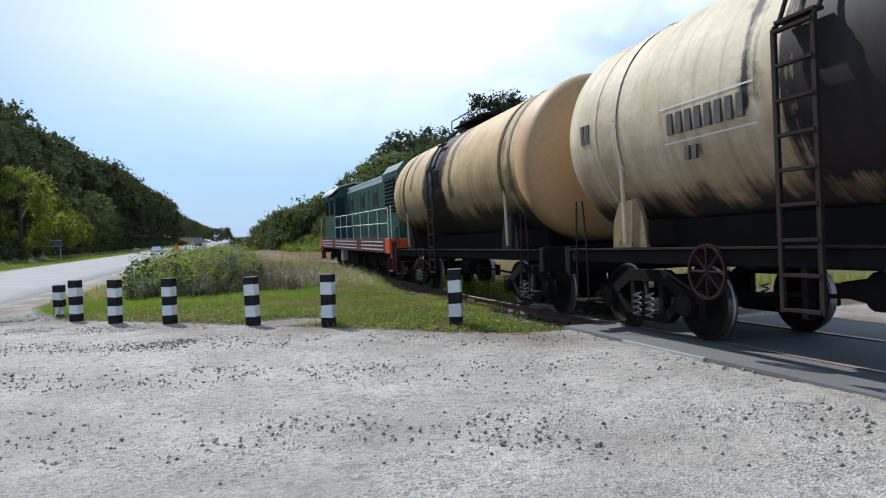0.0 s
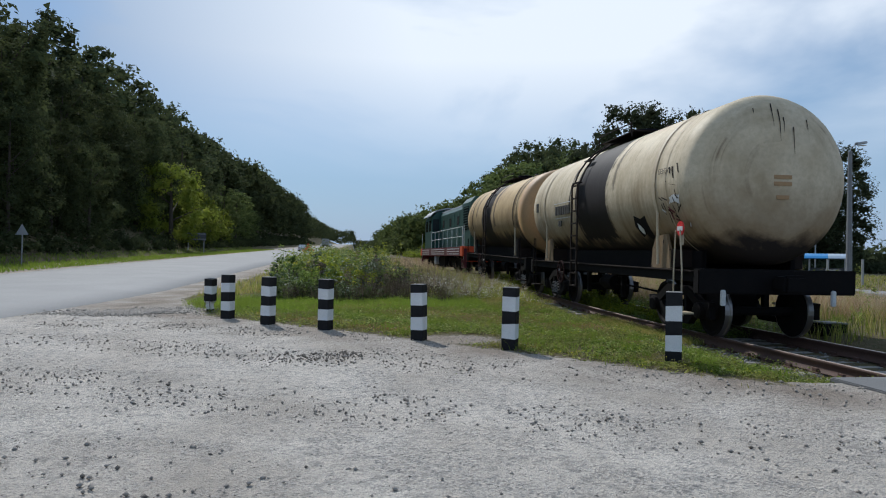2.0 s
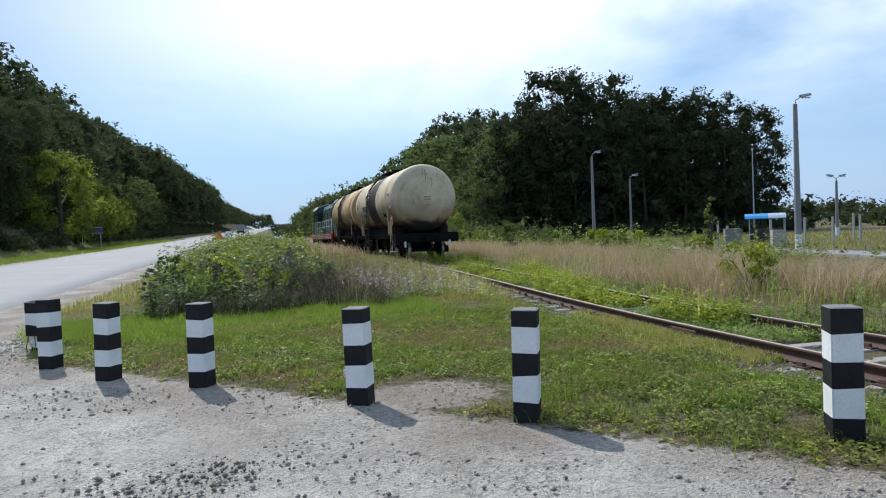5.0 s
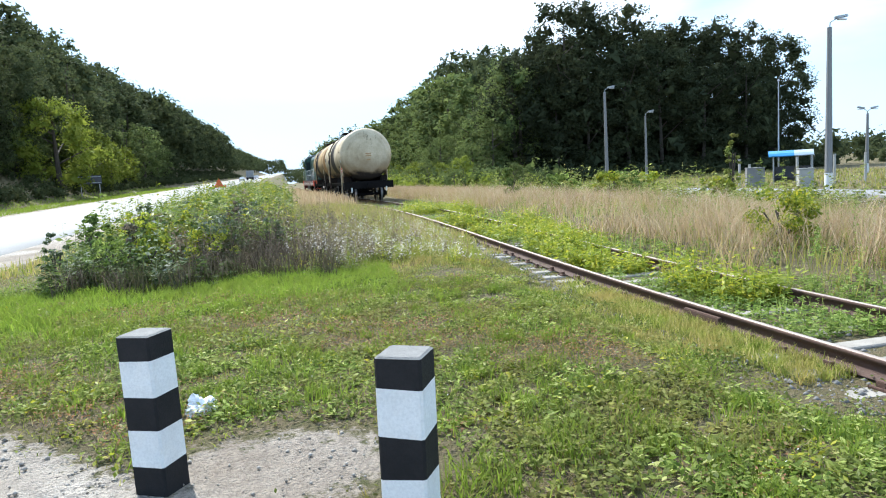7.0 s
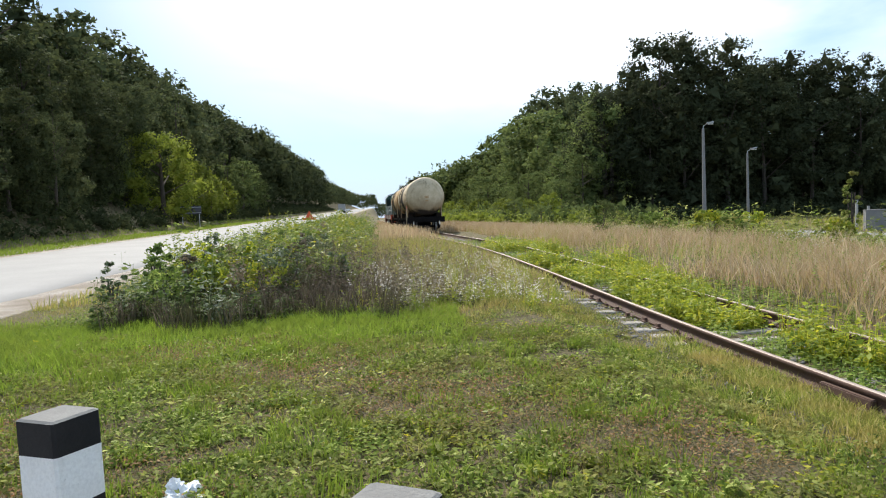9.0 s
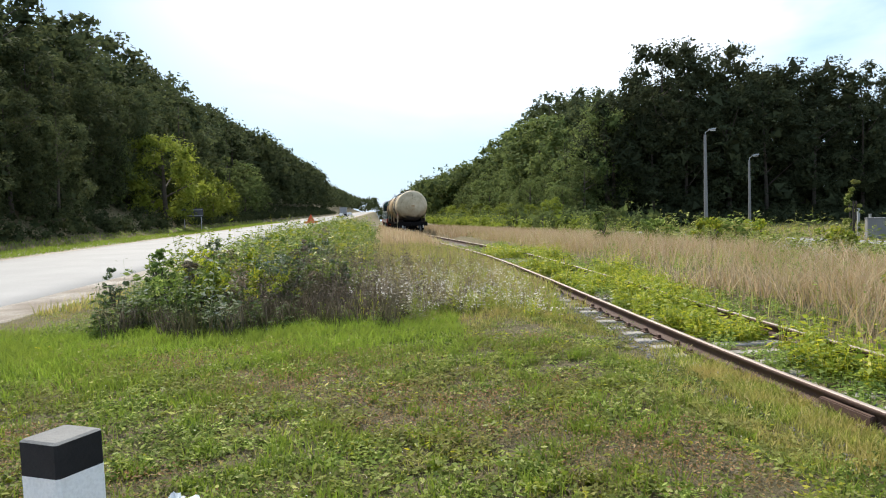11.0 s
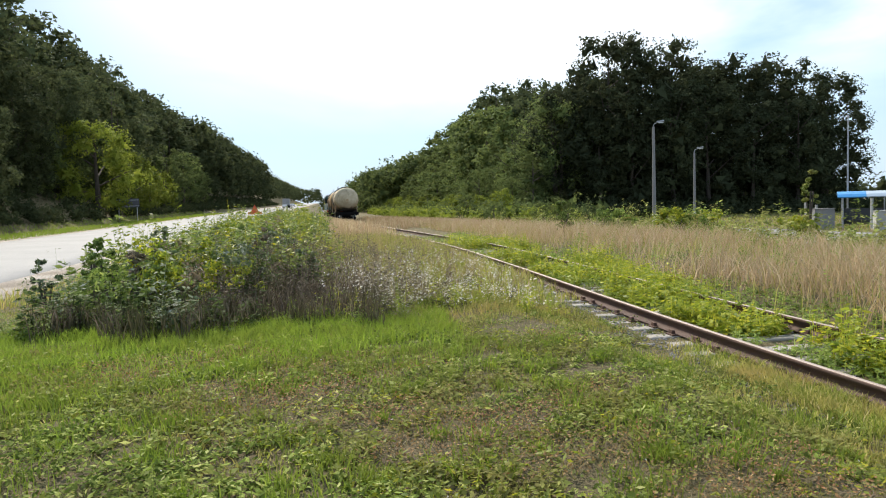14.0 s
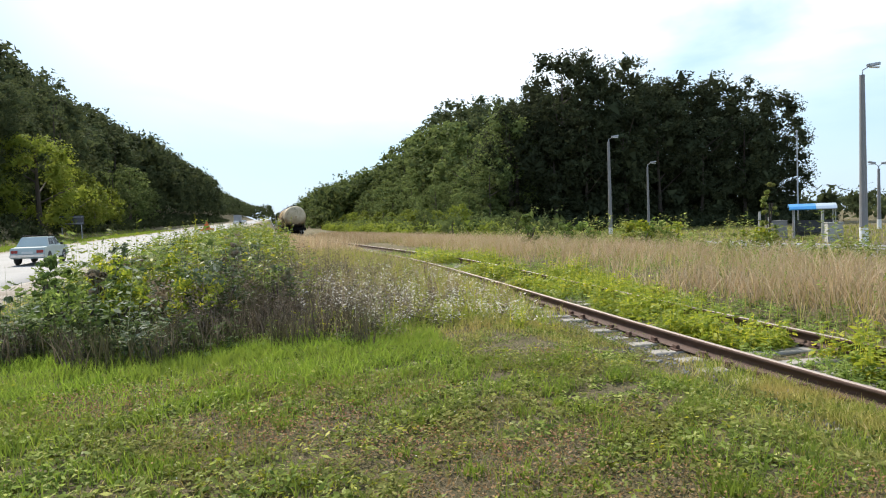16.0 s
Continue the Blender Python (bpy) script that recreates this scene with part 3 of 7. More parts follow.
# ---- the track ----
def make_track():
    track = thing("railway_track", "rusty single railway track with pale worn sleepers", "railway", kind="structure")
    ys = axis_steps([(-60, 0, 4), (0, 60, 2), (60, 400, 20)])
    foot = [(-0.066, 0), (0.066, 0), (0.066, 0.012), (0.012, 0.03), (0.01, 0.125), (0.035, 0.14), (0.036, 0.172), (0.03, 0.18), (-0.03, 0.18), (-0.036, 0.172), (-0.035, 0.14), (-0.01, 0.125), (-0.012, 0.03), (-0.066, 0.012)]
    for off in (0.0, 1.59):
        pts = np.array([[(off + float(track_x(y)) + u, y, 0.02 + float(track_rise(y)) + v) for u, v in foot] for y in ys])
        n, k = pts.shape[:2]
        idx = np.arange(n * k).reshape(n, k)
        nxt = np.roll(idx, -1, axis=1)
        faces = np.stack([idx[:-1], nxt[:-1], nxt[1:], idx[1:]], -1).reshape(-1, 4)
        me = np_mesh("rail", pts.reshape(-1, 3), faces, M_RUST)
        me.materials.append(M_RAILTOP)
        mi = np.zeros((n - 1, k), dtype=np.int32)
        mi[:, 7] = 1
        me.polygons.foreach_set("material_index", mi.ravel())
        ob = new("rail", me)
        ob.parent = track
    bm = prism([(-0.14, -0.1), (0.14, -0.1), (0.11, 0.03), (-0.11, 0.03)], "x", -0.46, 2.05)
    bmesh.ops.bevel(bm, geom=bm.edges[:], offset=0.012, segments=1, affect="EDGES")
    me = bpy.data.meshes.new("sleeper")
    bm.to_mesh(me)
    bm.free()
    me.materials.append(M_SLEEPER)
    plate = bpy.data.meshes.new("rail_plate")
    bm = box(-0.16, 0.16, -0.1, 0.1, 0.028, 0.05, 0.005)
    box(-0.13, -0.08, -0.05, 0.05, 0.045, 0.1, 0.005, bm)
    box(0.08, 0.13, -0.05, 0.05, 0.045, 0.1, 0.005, bm)
    bm.to_mesh(plate)
    bm.free()
    plate.materials.append(M_RUST)
    rng = random.Random(5)
    y = -3.7
    while y < 62:
        tx, tz = float(track_x(y)), float(track_rise(y))
        s = shared("sleeper", me, track, pose(tx + rng.uniform(-0.05, 0.05), y, tz - 0.014 + rng.uniform(-0.025, 0.004), 0, 0, rng.uniform(-1.5, 1.5)))
        if y < 25:
            for off in (0, 1.59):
                shared("rail_plate", plate, s, pose(off, 0, 0))
        y += 0.55 + rng.uniform(-0.03, 0.03)
    bm = box(-0.03, 0.03, 2.4, 3.1, 0.04, 0.14, 0.01)
    part("joint_bar", bm, M_RUST, track, "rusty bolted rail joint bar").location = (-0.045, 0, 0)
    return track


make_track()


def scatter_stones(name, n, region, size, material, seed, label, lift=0.0):
    """Loose broken stones as one stuff object."""
    rng = np.random.RandomState(seed)
    base = np.array([(1, 0, 0), (-0.9, 0.1, 0), (0, 1, 0.05), (0.1, -0.9, 0), (0, 0, 0.8), (0.05, 0, -0.7)])
    tri = np.array([(0, 2, 4), (2, 1, 4), (1, 3, 4), (3, 0, 4), (2, 0, 5), (1, 2, 5), (3, 1, 5), (0, 3, 5)])
    xy = region(rng, n)
    n = len(xy)
    s = size[0] + (size[1] - size[0]) * rng.power(0.35, n) if len(size) == 2 else np.full(n, size[0])
    v = base[None] * rng.uniform(0.6, 1.3, (n, 6, 3)) * s[:, None, None]
    a = rng.uniform(0, 6.28, n)
    ca, sa = np.cos(a)[:, None], np.sin(a)[:, None]
    vx, vy = v[..., 0] * ca - v[..., 1] * sa, v[..., 0] * sa + v[..., 1] * ca
    z = land(xy[:, 0], xy[:, 1]) + lift
    v = np.stack([vx + xy[:, :1], vy + xy[:, 1:], v[..., 2] + z[:, None] + s[:, None] * 0.15], -1)
    f = tri[None] + (np.arange(n) * 6)[:, None, None]
    tagged(new(name, np_mesh(name, v.reshape(-1, 3), f.reshape(-1, 3), material)), label, "stones", kind="stuff")


def ballast_region(rng, n):
    y = rng.uniform(-3.6, 40, n) ** 1.0
    side = rng.normal(0, 0.5, n)
    x = np.where(rng.rand(n) < 0.5, rng.uniform(-0.75, 2.3, n), -0.5 + side * 0.5)
    return np.stack([x + track_x(y), y], -1)


def yard_region(rng, n):
    x, y = rng.uniform(-13, 0, n), rng.uniform(-14, 6, n)
    keep = (yard_mask(x, y) > 0.5) & (rng.rand(n) < 0.3 + 0.7 * (np.sin(x * 1.1 + y * 2.2 + np.sin(x * 0.6) * 2) + 0.8 * np.sin(x * 2.7 - y * 1.3) > 0.25))
    return np.stack([x, y], -1)[keep]


def heap_region(rng, n):
    return np.stack([rng.normal(-12.2, 0.9, n), rng.normal(5.9, 0.55, n)], -1)


def heap2_region(rng, n):
    t = rng.uniform(0, 1, n)
    return np.stack([-7.6 + 2.0 * t + rng.normal(0, 0.25, n), -2.2 + 1.2 * t + rng.normal(0, 0.2, n)], -1)


scatter_stones("ballast", 11000, ballast_region, (0.015, 0.045), M_STONE, 11, "grey broken stone ballast between the sleepers", -0.004)
scatter_stones("loose_gravel", 34000, yard_region, (0.006, 0.028), M_PEBBLE, 12, "loose grey pebbles scattered on the yard")
scatter_stones("dark_stones", 5200, yard_region, (0.006, 0.027), M_DARKSTONE, 15, "scattered dark stones on the yard")
scatter_stones("gravel_heap", 2500, heap_region, (0.02, 0.055), M_PEBBLE, 13, "dark coarse gravel spread beside the highway")
scatter_stones("asphalt_crumbs", 520, heap2_region, (0.008, 0.03), M_DARKSTONE, 14, "broken asphalt crumbs at the grass edge")

# level crossing deck
bm = box(-0.85, -0.0375, -30, -3.9, -0.05, 0.19, 0.012)
tagged(part("crossing_deck_outer", bm, M_DECK), "worn dark asphalt of the level crossing", "level crossing", kind="structure")
bm = box(0.075, 1.515, -30, -3.9, -0.05, 0.19, 0.012)
tagged(part("crossing_deck_inner", bm, M_DECK), "worn asphalt between the rails of the level crossing", "level crossing", kind="structure")
bm = box(1.632, 2.9, -30, -4.6, -0.05, 0.19, 0.012)
tagged(part("crossing_deck_far", bm, M_DECK), "worn asphalt beyond the rails of the level crossing", "level crossing", kind="structure")
bm = box(-0.9, -0.852, -7.35, -5.7, 0.05, 0.196, 0.006)
tagged(part("deck_edge_strip", bm, M_CONCRETE), "pale edging strip of the crossing deck", "trim", kind="structure")


# ---- striped posts ----
def striped_post(x, y, z, height, m_rot, shares, broken=False):
    label = "broken striped concrete post with bent bars showing" if broken else "black and white striped square concrete post"
    t = thing("bollard", label, "bollard", pose(x, y, z, *m_rot), "striped posts along the grass edge")
    rng = random.Random(int(x * 100))
    total = sum(shares)
    cuts = [height]
    for s in shares:
        cuts.append(cuts[-1] - height * s / total)
    cuts[-1] = -0.25

    def ring(bm, s, lv):
        b = 0.012
        return [bm.verts.new((sx * s - (sx * b if e else 0), sy * s - (0 if e else sy * b), lv[0 if sx * sy > 0 else 1] if isinstance(lv, tuple) else lv))
                for sx, sy, e in ((1, 1, 0), (1, 1, 1), (-1, 1, 1), (-1, 1, 0), (-1, -1, 0), (-1, -1, 1), (1, -1, 1), (1, -1, 0))]

    wob = [(c + rng.uniform(-0.008, 0.008), c + rng.uniform(-0.008, 0.008)) for c in cuts]
    wob[0] = (height - 0.008, height - 0.008)
    for i in range(5):
        bm = bmesh.new()
        lv = [wob[i + 1], tuple((p * 2 + q) / 3 for p, q in zip(wob[i + 1], wob[i])), tuple((p + 2 * q) / 3 for p, q in zip(wob[i + 1], wob[i])), wob[i]]
        rings = [ring(bm, 0.11, v) for v in lv]
        for p, q in zip(rings, rings[1:]):
            for j in range(8):
                bm.faces.new((p[j], p[(j + 1) % 8], q[(j + 1) % 8], q[j]))
        if broken:
            for v in bm.verts:
                k = noise.noise(v.co * 9)
                if v.co.z < height * 0.35:
                    v.co.x *= 0.62 + 0.2 * k
                    v.co.y *= 0.62 + 0.2 * k
        part("black_band" if i % 2 == 0 else "white_band", bm, M_BLACK if i % 2 == 0 else M_WHITE, t)
    bm = bmesh.new()
    lo, hi = ring(bm, 0.11, height - 0.008), ring(bm, 0.098, height)
    for j in range(8):
        bm.faces.new((lo[j], lo[(j + 1) % 8], hi[(j + 1) % 8], hi[j]))
    cap = bm.faces.new(hi)
    if broken:
        mid = bmesh.ops.poke(bm, faces=[cap])["verts"][0]
        mid.co.z -= 0.05
        for v in hi[:4]:
            v.co.z -= 0.06
    part("cap", bm, M_CAP, t, "bare grey concrete top")
    if broken:
        for dx in (-0.05, 0.05):
            part("reinforcing_bar", pipe([(dx, -0.1, -0.05), (dx * 1.6, -0.14, 0.2), (dx, -0.11, 0.4)], 0.007), M_RUST, t, "bent rusty steel bar")


EVEN, SHORT_TOP = (0.19, 0.205, 0.2, 0.21, 0.2), (0.155, 0.225, 0.2, 0.235, 0.19)
striped_post(-10.08, 5.45, 0.03, 0.93, (4, 3, -20), EVEN, True)
for px, py, top, rot, shares in ((-9.31, 3.49, 1.113, (0, 0, -24), EVEN), (-8.31, 2.22, 1.119, (0, 0.8, -30), EVEN), (-7.15, 1.39, 1.118, (0, 0, -28), EVEN),
                                 (-5.525, -0.08, 1.108, (0.8, -0.8, -28), SHORT_TOP), (-4.22, -1.22, 1.124, (0, 0.6, -28), SHORT_TOP), (-2.195, -2.54, 1.146, (0, 0, -26), EVEN)):
    zb = land1(px, py) - 0.01
    striped_post(px, py, zb, top - zb, rot, shares)


# ---- trees and woods ----
def unit(v):
    return v / np.linalg.norm(v, axis=-1, keepdims=True)


def leaf_tris(rng, p, nrm, size):
    """One three-cornered leaf at each place, facing nrm."""
    u = unit(np.cross(nrm, rng.normal(size=p.shape)))
    w = np.cross(nrm, u)
    return np.stack([p - u * size - w * size * 0.45, p + u * size * 0.9 - w * size * 0.3, p + w * size * 0.75], 1)


def lobes(rng, centers, radii, per, leaf, tufts=10, inner=12, flat=0.85):
    """Billowing foliage: in each lobe a dense heart of broad sprays, tufts round it, and small leaves on the tufts."""
    centers, radii = np.asarray(centers, float), np.asarray(radii, float)
    n = len(centers)
    squash = np.array([1, 1, flat])
    td = unit(rng.normal(size=(n, tufts, 3)) + np.array([0, 0, 0.3]))
    tr = rng.uniform(0.5, 0.95, (n, tufts))
    pick = rng.randint(0, tufts, (n, per))
    row = np.arange(n)[:, None]
    off = td[row, pick] * tr[row, pick][..., None] + np.clip(rng.normal(scale=0.22, size=(n, per, 3)), -0.36, 0.36)
    p = (centers[:, None] + off * radii[:, None, None] * squash).reshape(-1, 3)
    nrm = unit(unit(off).reshape(-1, 3) * 0.7 + np.array([0, 0, 0.35]) + rng.normal(scale=0.5, size=p.shape))
    outer = leaf_tris(rng, p, nrm, leaf * rng.uniform(0.55, 1.3, (len(p), 1)))
    q = unit(rng.normal(size=(n, inner, 3))) * rng.uniform(0.0, 0.55, (n, inner, 1))
    q = (centers[:, None] + q * radii[:, None, None] * squash).reshape(-1, 3)
    broad = leaf_tris(rng, q, unit(rng.normal(size=q.shape)), np.repeat(radii, inner)[:, None] * rng.uniform(0.22, 0.42, (n * inner, 1)))
    v = np.concatenate([outer, broad]).reshape(-1, 3)
    return v, np.arange(len(v)).reshape(-1, 3)


def leaf_cloud(rng, centers, radii, per, size, flat=0.75):
    """Small leaf quads over a set of clumps, denser at their outsides. Returns verts and faces."""
    m = len(centers) * per
    c = np.repeat(np.asarray(centers), per, axis=0)
    r = np.repeat(np.asarray(radii), per)
    d = unit(rng.normal(size=(m, 3)))
    rad = r * rng.uniform(0.3, 1.0, m) ** 0.35
    p = c + d * rad[:, None] * np.array([1, 1, flat])
    nrm = unit(d + rng.normal(scale=0.38, size=(m, 3)))
    u = unit(np.cross(nrm, rng.normal(size=(m, 3))))
    w = np.cross(nrm, u)
    s = (size * rng.uniform(0.55, 1.3, m))[:, None]
    v = np.stack([p - u * s, p - w * s * 0.55 + nrm * s * 0.12, p + u * s, p + w * s * 0.55 + nrm * s * 0.12], 1)
    return v.reshape(-1, 3), np.arange(m * 4).reshape(m, 4)


def trunk_mesh(rng, h, r):
    bm = bmesh.new()
    lean = Vector((rng.uniform(-0.04, 0.04), rng.uniform(-0.04, 0.04), 1))
    pts = [Vector((0, 0, -0.4)), lean * h * 0.3, lean * h * 0.62, lean * h * 0.9]
    rr = [r * 1.25, r * 0.85, r * 0.5, r * 0.15]
    for i in range(3):
        tube(pts[i], pts[i + 1], rr[i], bm, 8, rr[i + 1])
    me = bpy.data.meshes.new("trunk")
    bm.to_mesh(me)
    bm.free()
    me.materials.append(M_BARK)
    return me


def limb_mesh(h, r, spread):
    me = bpy.data.meshes.new("limb")
    bm = tube((0, 0, 0), (spread * 0.75, 0.2, h * 0.18), r * 0.4, None, 6, 0.02)
    bm.to_mesh(me)
    bm.free()
    me.materials.append(M_BARK)
    return me


def crown_mesh(seed, h, w, low, count, per, leaf, material):
    """An uneven crown of billowing lobes from low*h to h, w wide, with gaps between them."""
    rng = np.random.RandomState(seed)
    k = (np.arange(count) + rng.uniform(0, 1, count)) / count
    z = h * (low + 0.04 + (0.9 - low) * k)
    prof = np.sin(np.pi * np.clip(0.16 + 0.76 * k, 0, 1)) ** 0.6
    a = 2.4 * np.arange(count) + rng.uniform(-0.8, 0.8, count)
    rad = w / 2 * prof * rng.uniform(0.35, 1, count) ** 0.6 * rng.uniform(0.75, 1.1, count)
    cen = np.stack([np.cos(a) * rad, np.sin(a) * rad, z], -1)
    r = w * rng.uniform(0.12, 0.22, count) * (0.6 + 0.4 * prof)
    v, f = lobes(rng, cen, r, per, leaf)
    return np_mesh("crown", v, f, material)


TREE_KINDS = {}
for kind_name, mats, h, w, low, n, per, leaf, count in (("tall", M_LEAF_DARK, 17.0, 9.5, 0.02, 52, 185, 0.16, 4), ("oak", M_LEAF_SHADED, 17.0, 9.5, 0.02, 56, 175, 0.165, 4), ("mid", M_LEAF_MID, 12.0, 8.0, 0.05, 36, 140, 0.145, 3), ("light", M_LEAF_LIGHT, 9.0, 8.0, 0.02, 34, 170, 0.15, 2),
                                                        ("tall_far", M_LEAF_DARK, 17.0, 9.5, 0.02, 34, 50, 0.33, 3), ("mid_far", M_LEAF_MID, 12.0, 8.0, 0.05, 26, 50, 0.3, 2), ("light_far", M_LEAF_LIGHT, 9.0, 8.0, 0.02, 26, 60, 0.26, 2)):
    TREE_KINDS[kind_name] = []
    for sd in range(count):
        rr = random.Random(sd + 7)
        TREE_KINDS[kind_name].append((trunk_mesh(rr, h, 0.24), crown_mesh(sd * 17 + int(h), h, w, low, n, per, leaf, mats), limb_mesh(h, 0.24, w / 2), h))
TREE_RNG = random.Random(42)


def tree(kind_name, x, y, h_scale, label, group, w_scale=None, name="tree", sink=0.2, hidden=False):
    trunk_me, crown_me, limb_me, h = TREE_RNG.choice(TREE_KINDS[kind_name + ("_far" if y > 118 or hidden else "")])
    t = thing(name, label, "tree", pose(x, y, land1(x, y) - sink, 0, 0, TREE_RNG.uniform(0, 360)), group)
    ws = w_scale or h_scale * TREE_RNG.uniform(0.95, 1.2)
    t.scale = (ws, ws, h_scale)
    for n, me in (("trunk", trunk_me), ("crown", crown_me)):
        ob = new(n, me)
        ob.parent = t
    if y < 118:
        for k in range(5):
            shared("limb", limb_me, t, pose(0, 0, h * (0.28 + 0.1 * k), 0, 0, 72 * k + 40 * math.sin(k * 3)))
    return t


DARK_LABEL = "tall dark green broadleaf tree in dense woods"
MID_LABEL = "mid green broadleaf tree at the edge of the woods"
# left woods: a bright front of willows, then mid and tall trees up the slope
for x, y, s in ((-34.8, 97, 1.4), (-34.5, 111, 1.08), (-34.2, 122, 0.85), (-34.5, 134, 0.8)):
    tree("light", x, y, s, "yellow-green spreading willow in front of dark woods", "willows by the highway", name="willow")
y = 24.0
while y < 190:
    tree("mid" if y > 88 else "tall", (-40 if 68 < y < 142 else -36.5) + TREE_RNG.uniform(-1.5, 1.5), y, TREE_RNG.uniform(0.7, 1.05) * (1.0 if y > 88 else 0.72), MID_LABEL if y > 88 else DARK_LABEL, "trees beside the highway")
    y += TREE_RNG.uniform(5.0, 7.0)
for row, (x, hs) in enumerate(((-42, 1.05), (-48.5, 1.26), (-56, 1.42))):
    y = 26.0 + row * 3
    while y < 190:
        tree("tall", x + TREE_RNG.uniform(-2, 2), y, hs * (1 + 0.0004 * max(0, y - 80)) * TREE_RNG.uniform(0.85, 1.15), DARK_LABEL, "woods left of the highway", hidden=row > 0 and y > 60)
        y += TREE_RNG.uniform(6.0, 8.5)
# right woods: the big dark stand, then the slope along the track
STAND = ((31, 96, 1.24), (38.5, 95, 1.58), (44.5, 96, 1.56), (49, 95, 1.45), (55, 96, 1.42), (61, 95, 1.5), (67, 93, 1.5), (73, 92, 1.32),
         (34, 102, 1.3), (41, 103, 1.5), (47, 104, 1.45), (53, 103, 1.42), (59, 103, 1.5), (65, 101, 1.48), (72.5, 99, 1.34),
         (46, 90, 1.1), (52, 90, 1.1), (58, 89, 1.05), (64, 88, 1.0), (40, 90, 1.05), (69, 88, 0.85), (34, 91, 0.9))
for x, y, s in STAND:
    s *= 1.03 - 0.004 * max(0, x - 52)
    tree("oak", x + TREE_RNG.uniform(-1, 1), y, s * TREE_RNG.uniform(0.94, 1.04), "tall oak with shade-darkened leaves in a dense stand", "oak stand beyond the side road", w_scale=s * 1.1)
for row, (x, hs, k) in enumerate(((16, 0.42, "light"), (20, 0.62, "mid"), (25, 0.9, "mid"), (30, 1.36, "mid"), (37, 1.2, "tall"), (44, 1.2, "tall"))):
    y = 78.0 + row * 6
    while y < 190:
        tree(k, x + TREE_RNG.uniform(-1.5, 1.5) - 0.02 * (y - 80), y, hs * TREE_RNG.uniform(0.75, 1.2),
             "yellow-green shrub on the slope beside the track" if k == "light" else MID_LABEL if k == "mid" else DARK_LABEL, "woods right of the track", hidden=row > 4)
        y += TREE_RNG.uniform(4.5, 7.5)
for x, y, s in ((14.5, 56, 0.22), (18, 62, 0.26), (12.6, 66, 0.24), (11.8, 76, 0.3), (21, 68, 0.24)):
    tree("mid", x, y, s, "rounded green shrub on the meadow edge", "meadow shrubs", name="shrub", w_scale=s * 1.3)


def far_woods(name, x_of, y0, y1, n, seed, label, h, material=M_LEAF_DARK):
    """Distant woods: many leaf clumps up the valley side."""
    rng = np.random.RandomState(seed)
    y = rng.uniform(y0, y1, n)
    x = x_of(y, rng.uniform(0, 1, n))
    zz = land(x, y) + h * rng.uniform(0.1, 1.0, n) ** 0.8
    v, f = lobes(rng, np.stack([x, y, zz], -1), rng.uniform(2.2, 4.2, n), 26, 0.62, 7)
    tagged(new(name, np_mesh(name, v, f, material)), label, "woods", kind="stuff")


far_woods("far_woods_left", lambda y, k: -36 - 26 * k, 186, 420, 1900, 21, "dense woods along the highway", 21.5)
far_woods("far_woods_left", lambda y, k: -36 - 26 * k, 420, 1000, 1500, 25, "dense woods along the highway far away", 16)
far_woods("far_woods_right", lambda y, k: 12 + 34 * k - 0.02 * (y - 80), 186, 420, 1700, 22, "dense woods along the railway", 13, M_LEAF_MID)
far_woods("far_woods_right", lambda y, k: 8 + 34 * k, 420, 900, 1300, 26, "dense woods along the railway far away", 9)
far_woods("far_woods_end", lambda y, k: -60 + 120 * k, 960, 1060, 900, 23, "hazy woods closing the valley", 20)
far_woods("far_trees_right", lambda y, k: 84 + 150 * k, 75, 200, 300, 24, "low trees and bushes beyond the fields", 4)


def undergrowth(name, x_of, y0, y1, n, seed, label, material, r=(0.5, 1.3), leaf=0.2, per=40):
    """Low shrubs and brambles along the foot of the woods."""
    rng = np.random.RandomState(seed)
    y = rng.uniform(y0, y1, n)
    x = x_of(y, rng.uniform(0, 1, n))
    rad = rng.uniform(r[0], r[1], n)
    v, f = lobes(rng, np.stack([x, y, land(x, y) + rad * rng.uniform(0.2, 0.9, n)], -1), rad, per, leaf * 0.8, 6)
    tagged(new(name, np_mesh(name, v, f, material)), label, "undergrowth", kind="stuff")


undergrowth("undergrowth_left", lambda y, k: -32.5 - 8 * k * k, 20, 430, 1400, 31, "dark brambles at the foot of the woods", M_LEAF_DARK)
undergrowth("undergrowth_stand", lambda y, k: 28 + 50 * k, 83, 90, 420, 32, "undergrowth with shade-darkened leaves below the oaks", M_LEAF_SHADED, (0.7, 1.8))
undergrowth("slope_shrubs", lambda y, k: 11 + 12 * k - 0.02 * (y - 60), 68, 200, 900, 33, "yellow-green scrub on the slope beside the railway", M_LEAF_LIGHT, (0.6, 1.7), 0.24)
undergrowth("slope_brush", lambda y, k: 13 + 16 * k - 0.02 * (y - 60), 72, 200, 700, 34, "green scrub on the slope beside the railway", M_LEAF_MID, (0.8, 2.4), 0.26)


# ---- tank wagons ----
AX = 0.795
WHEELS = []


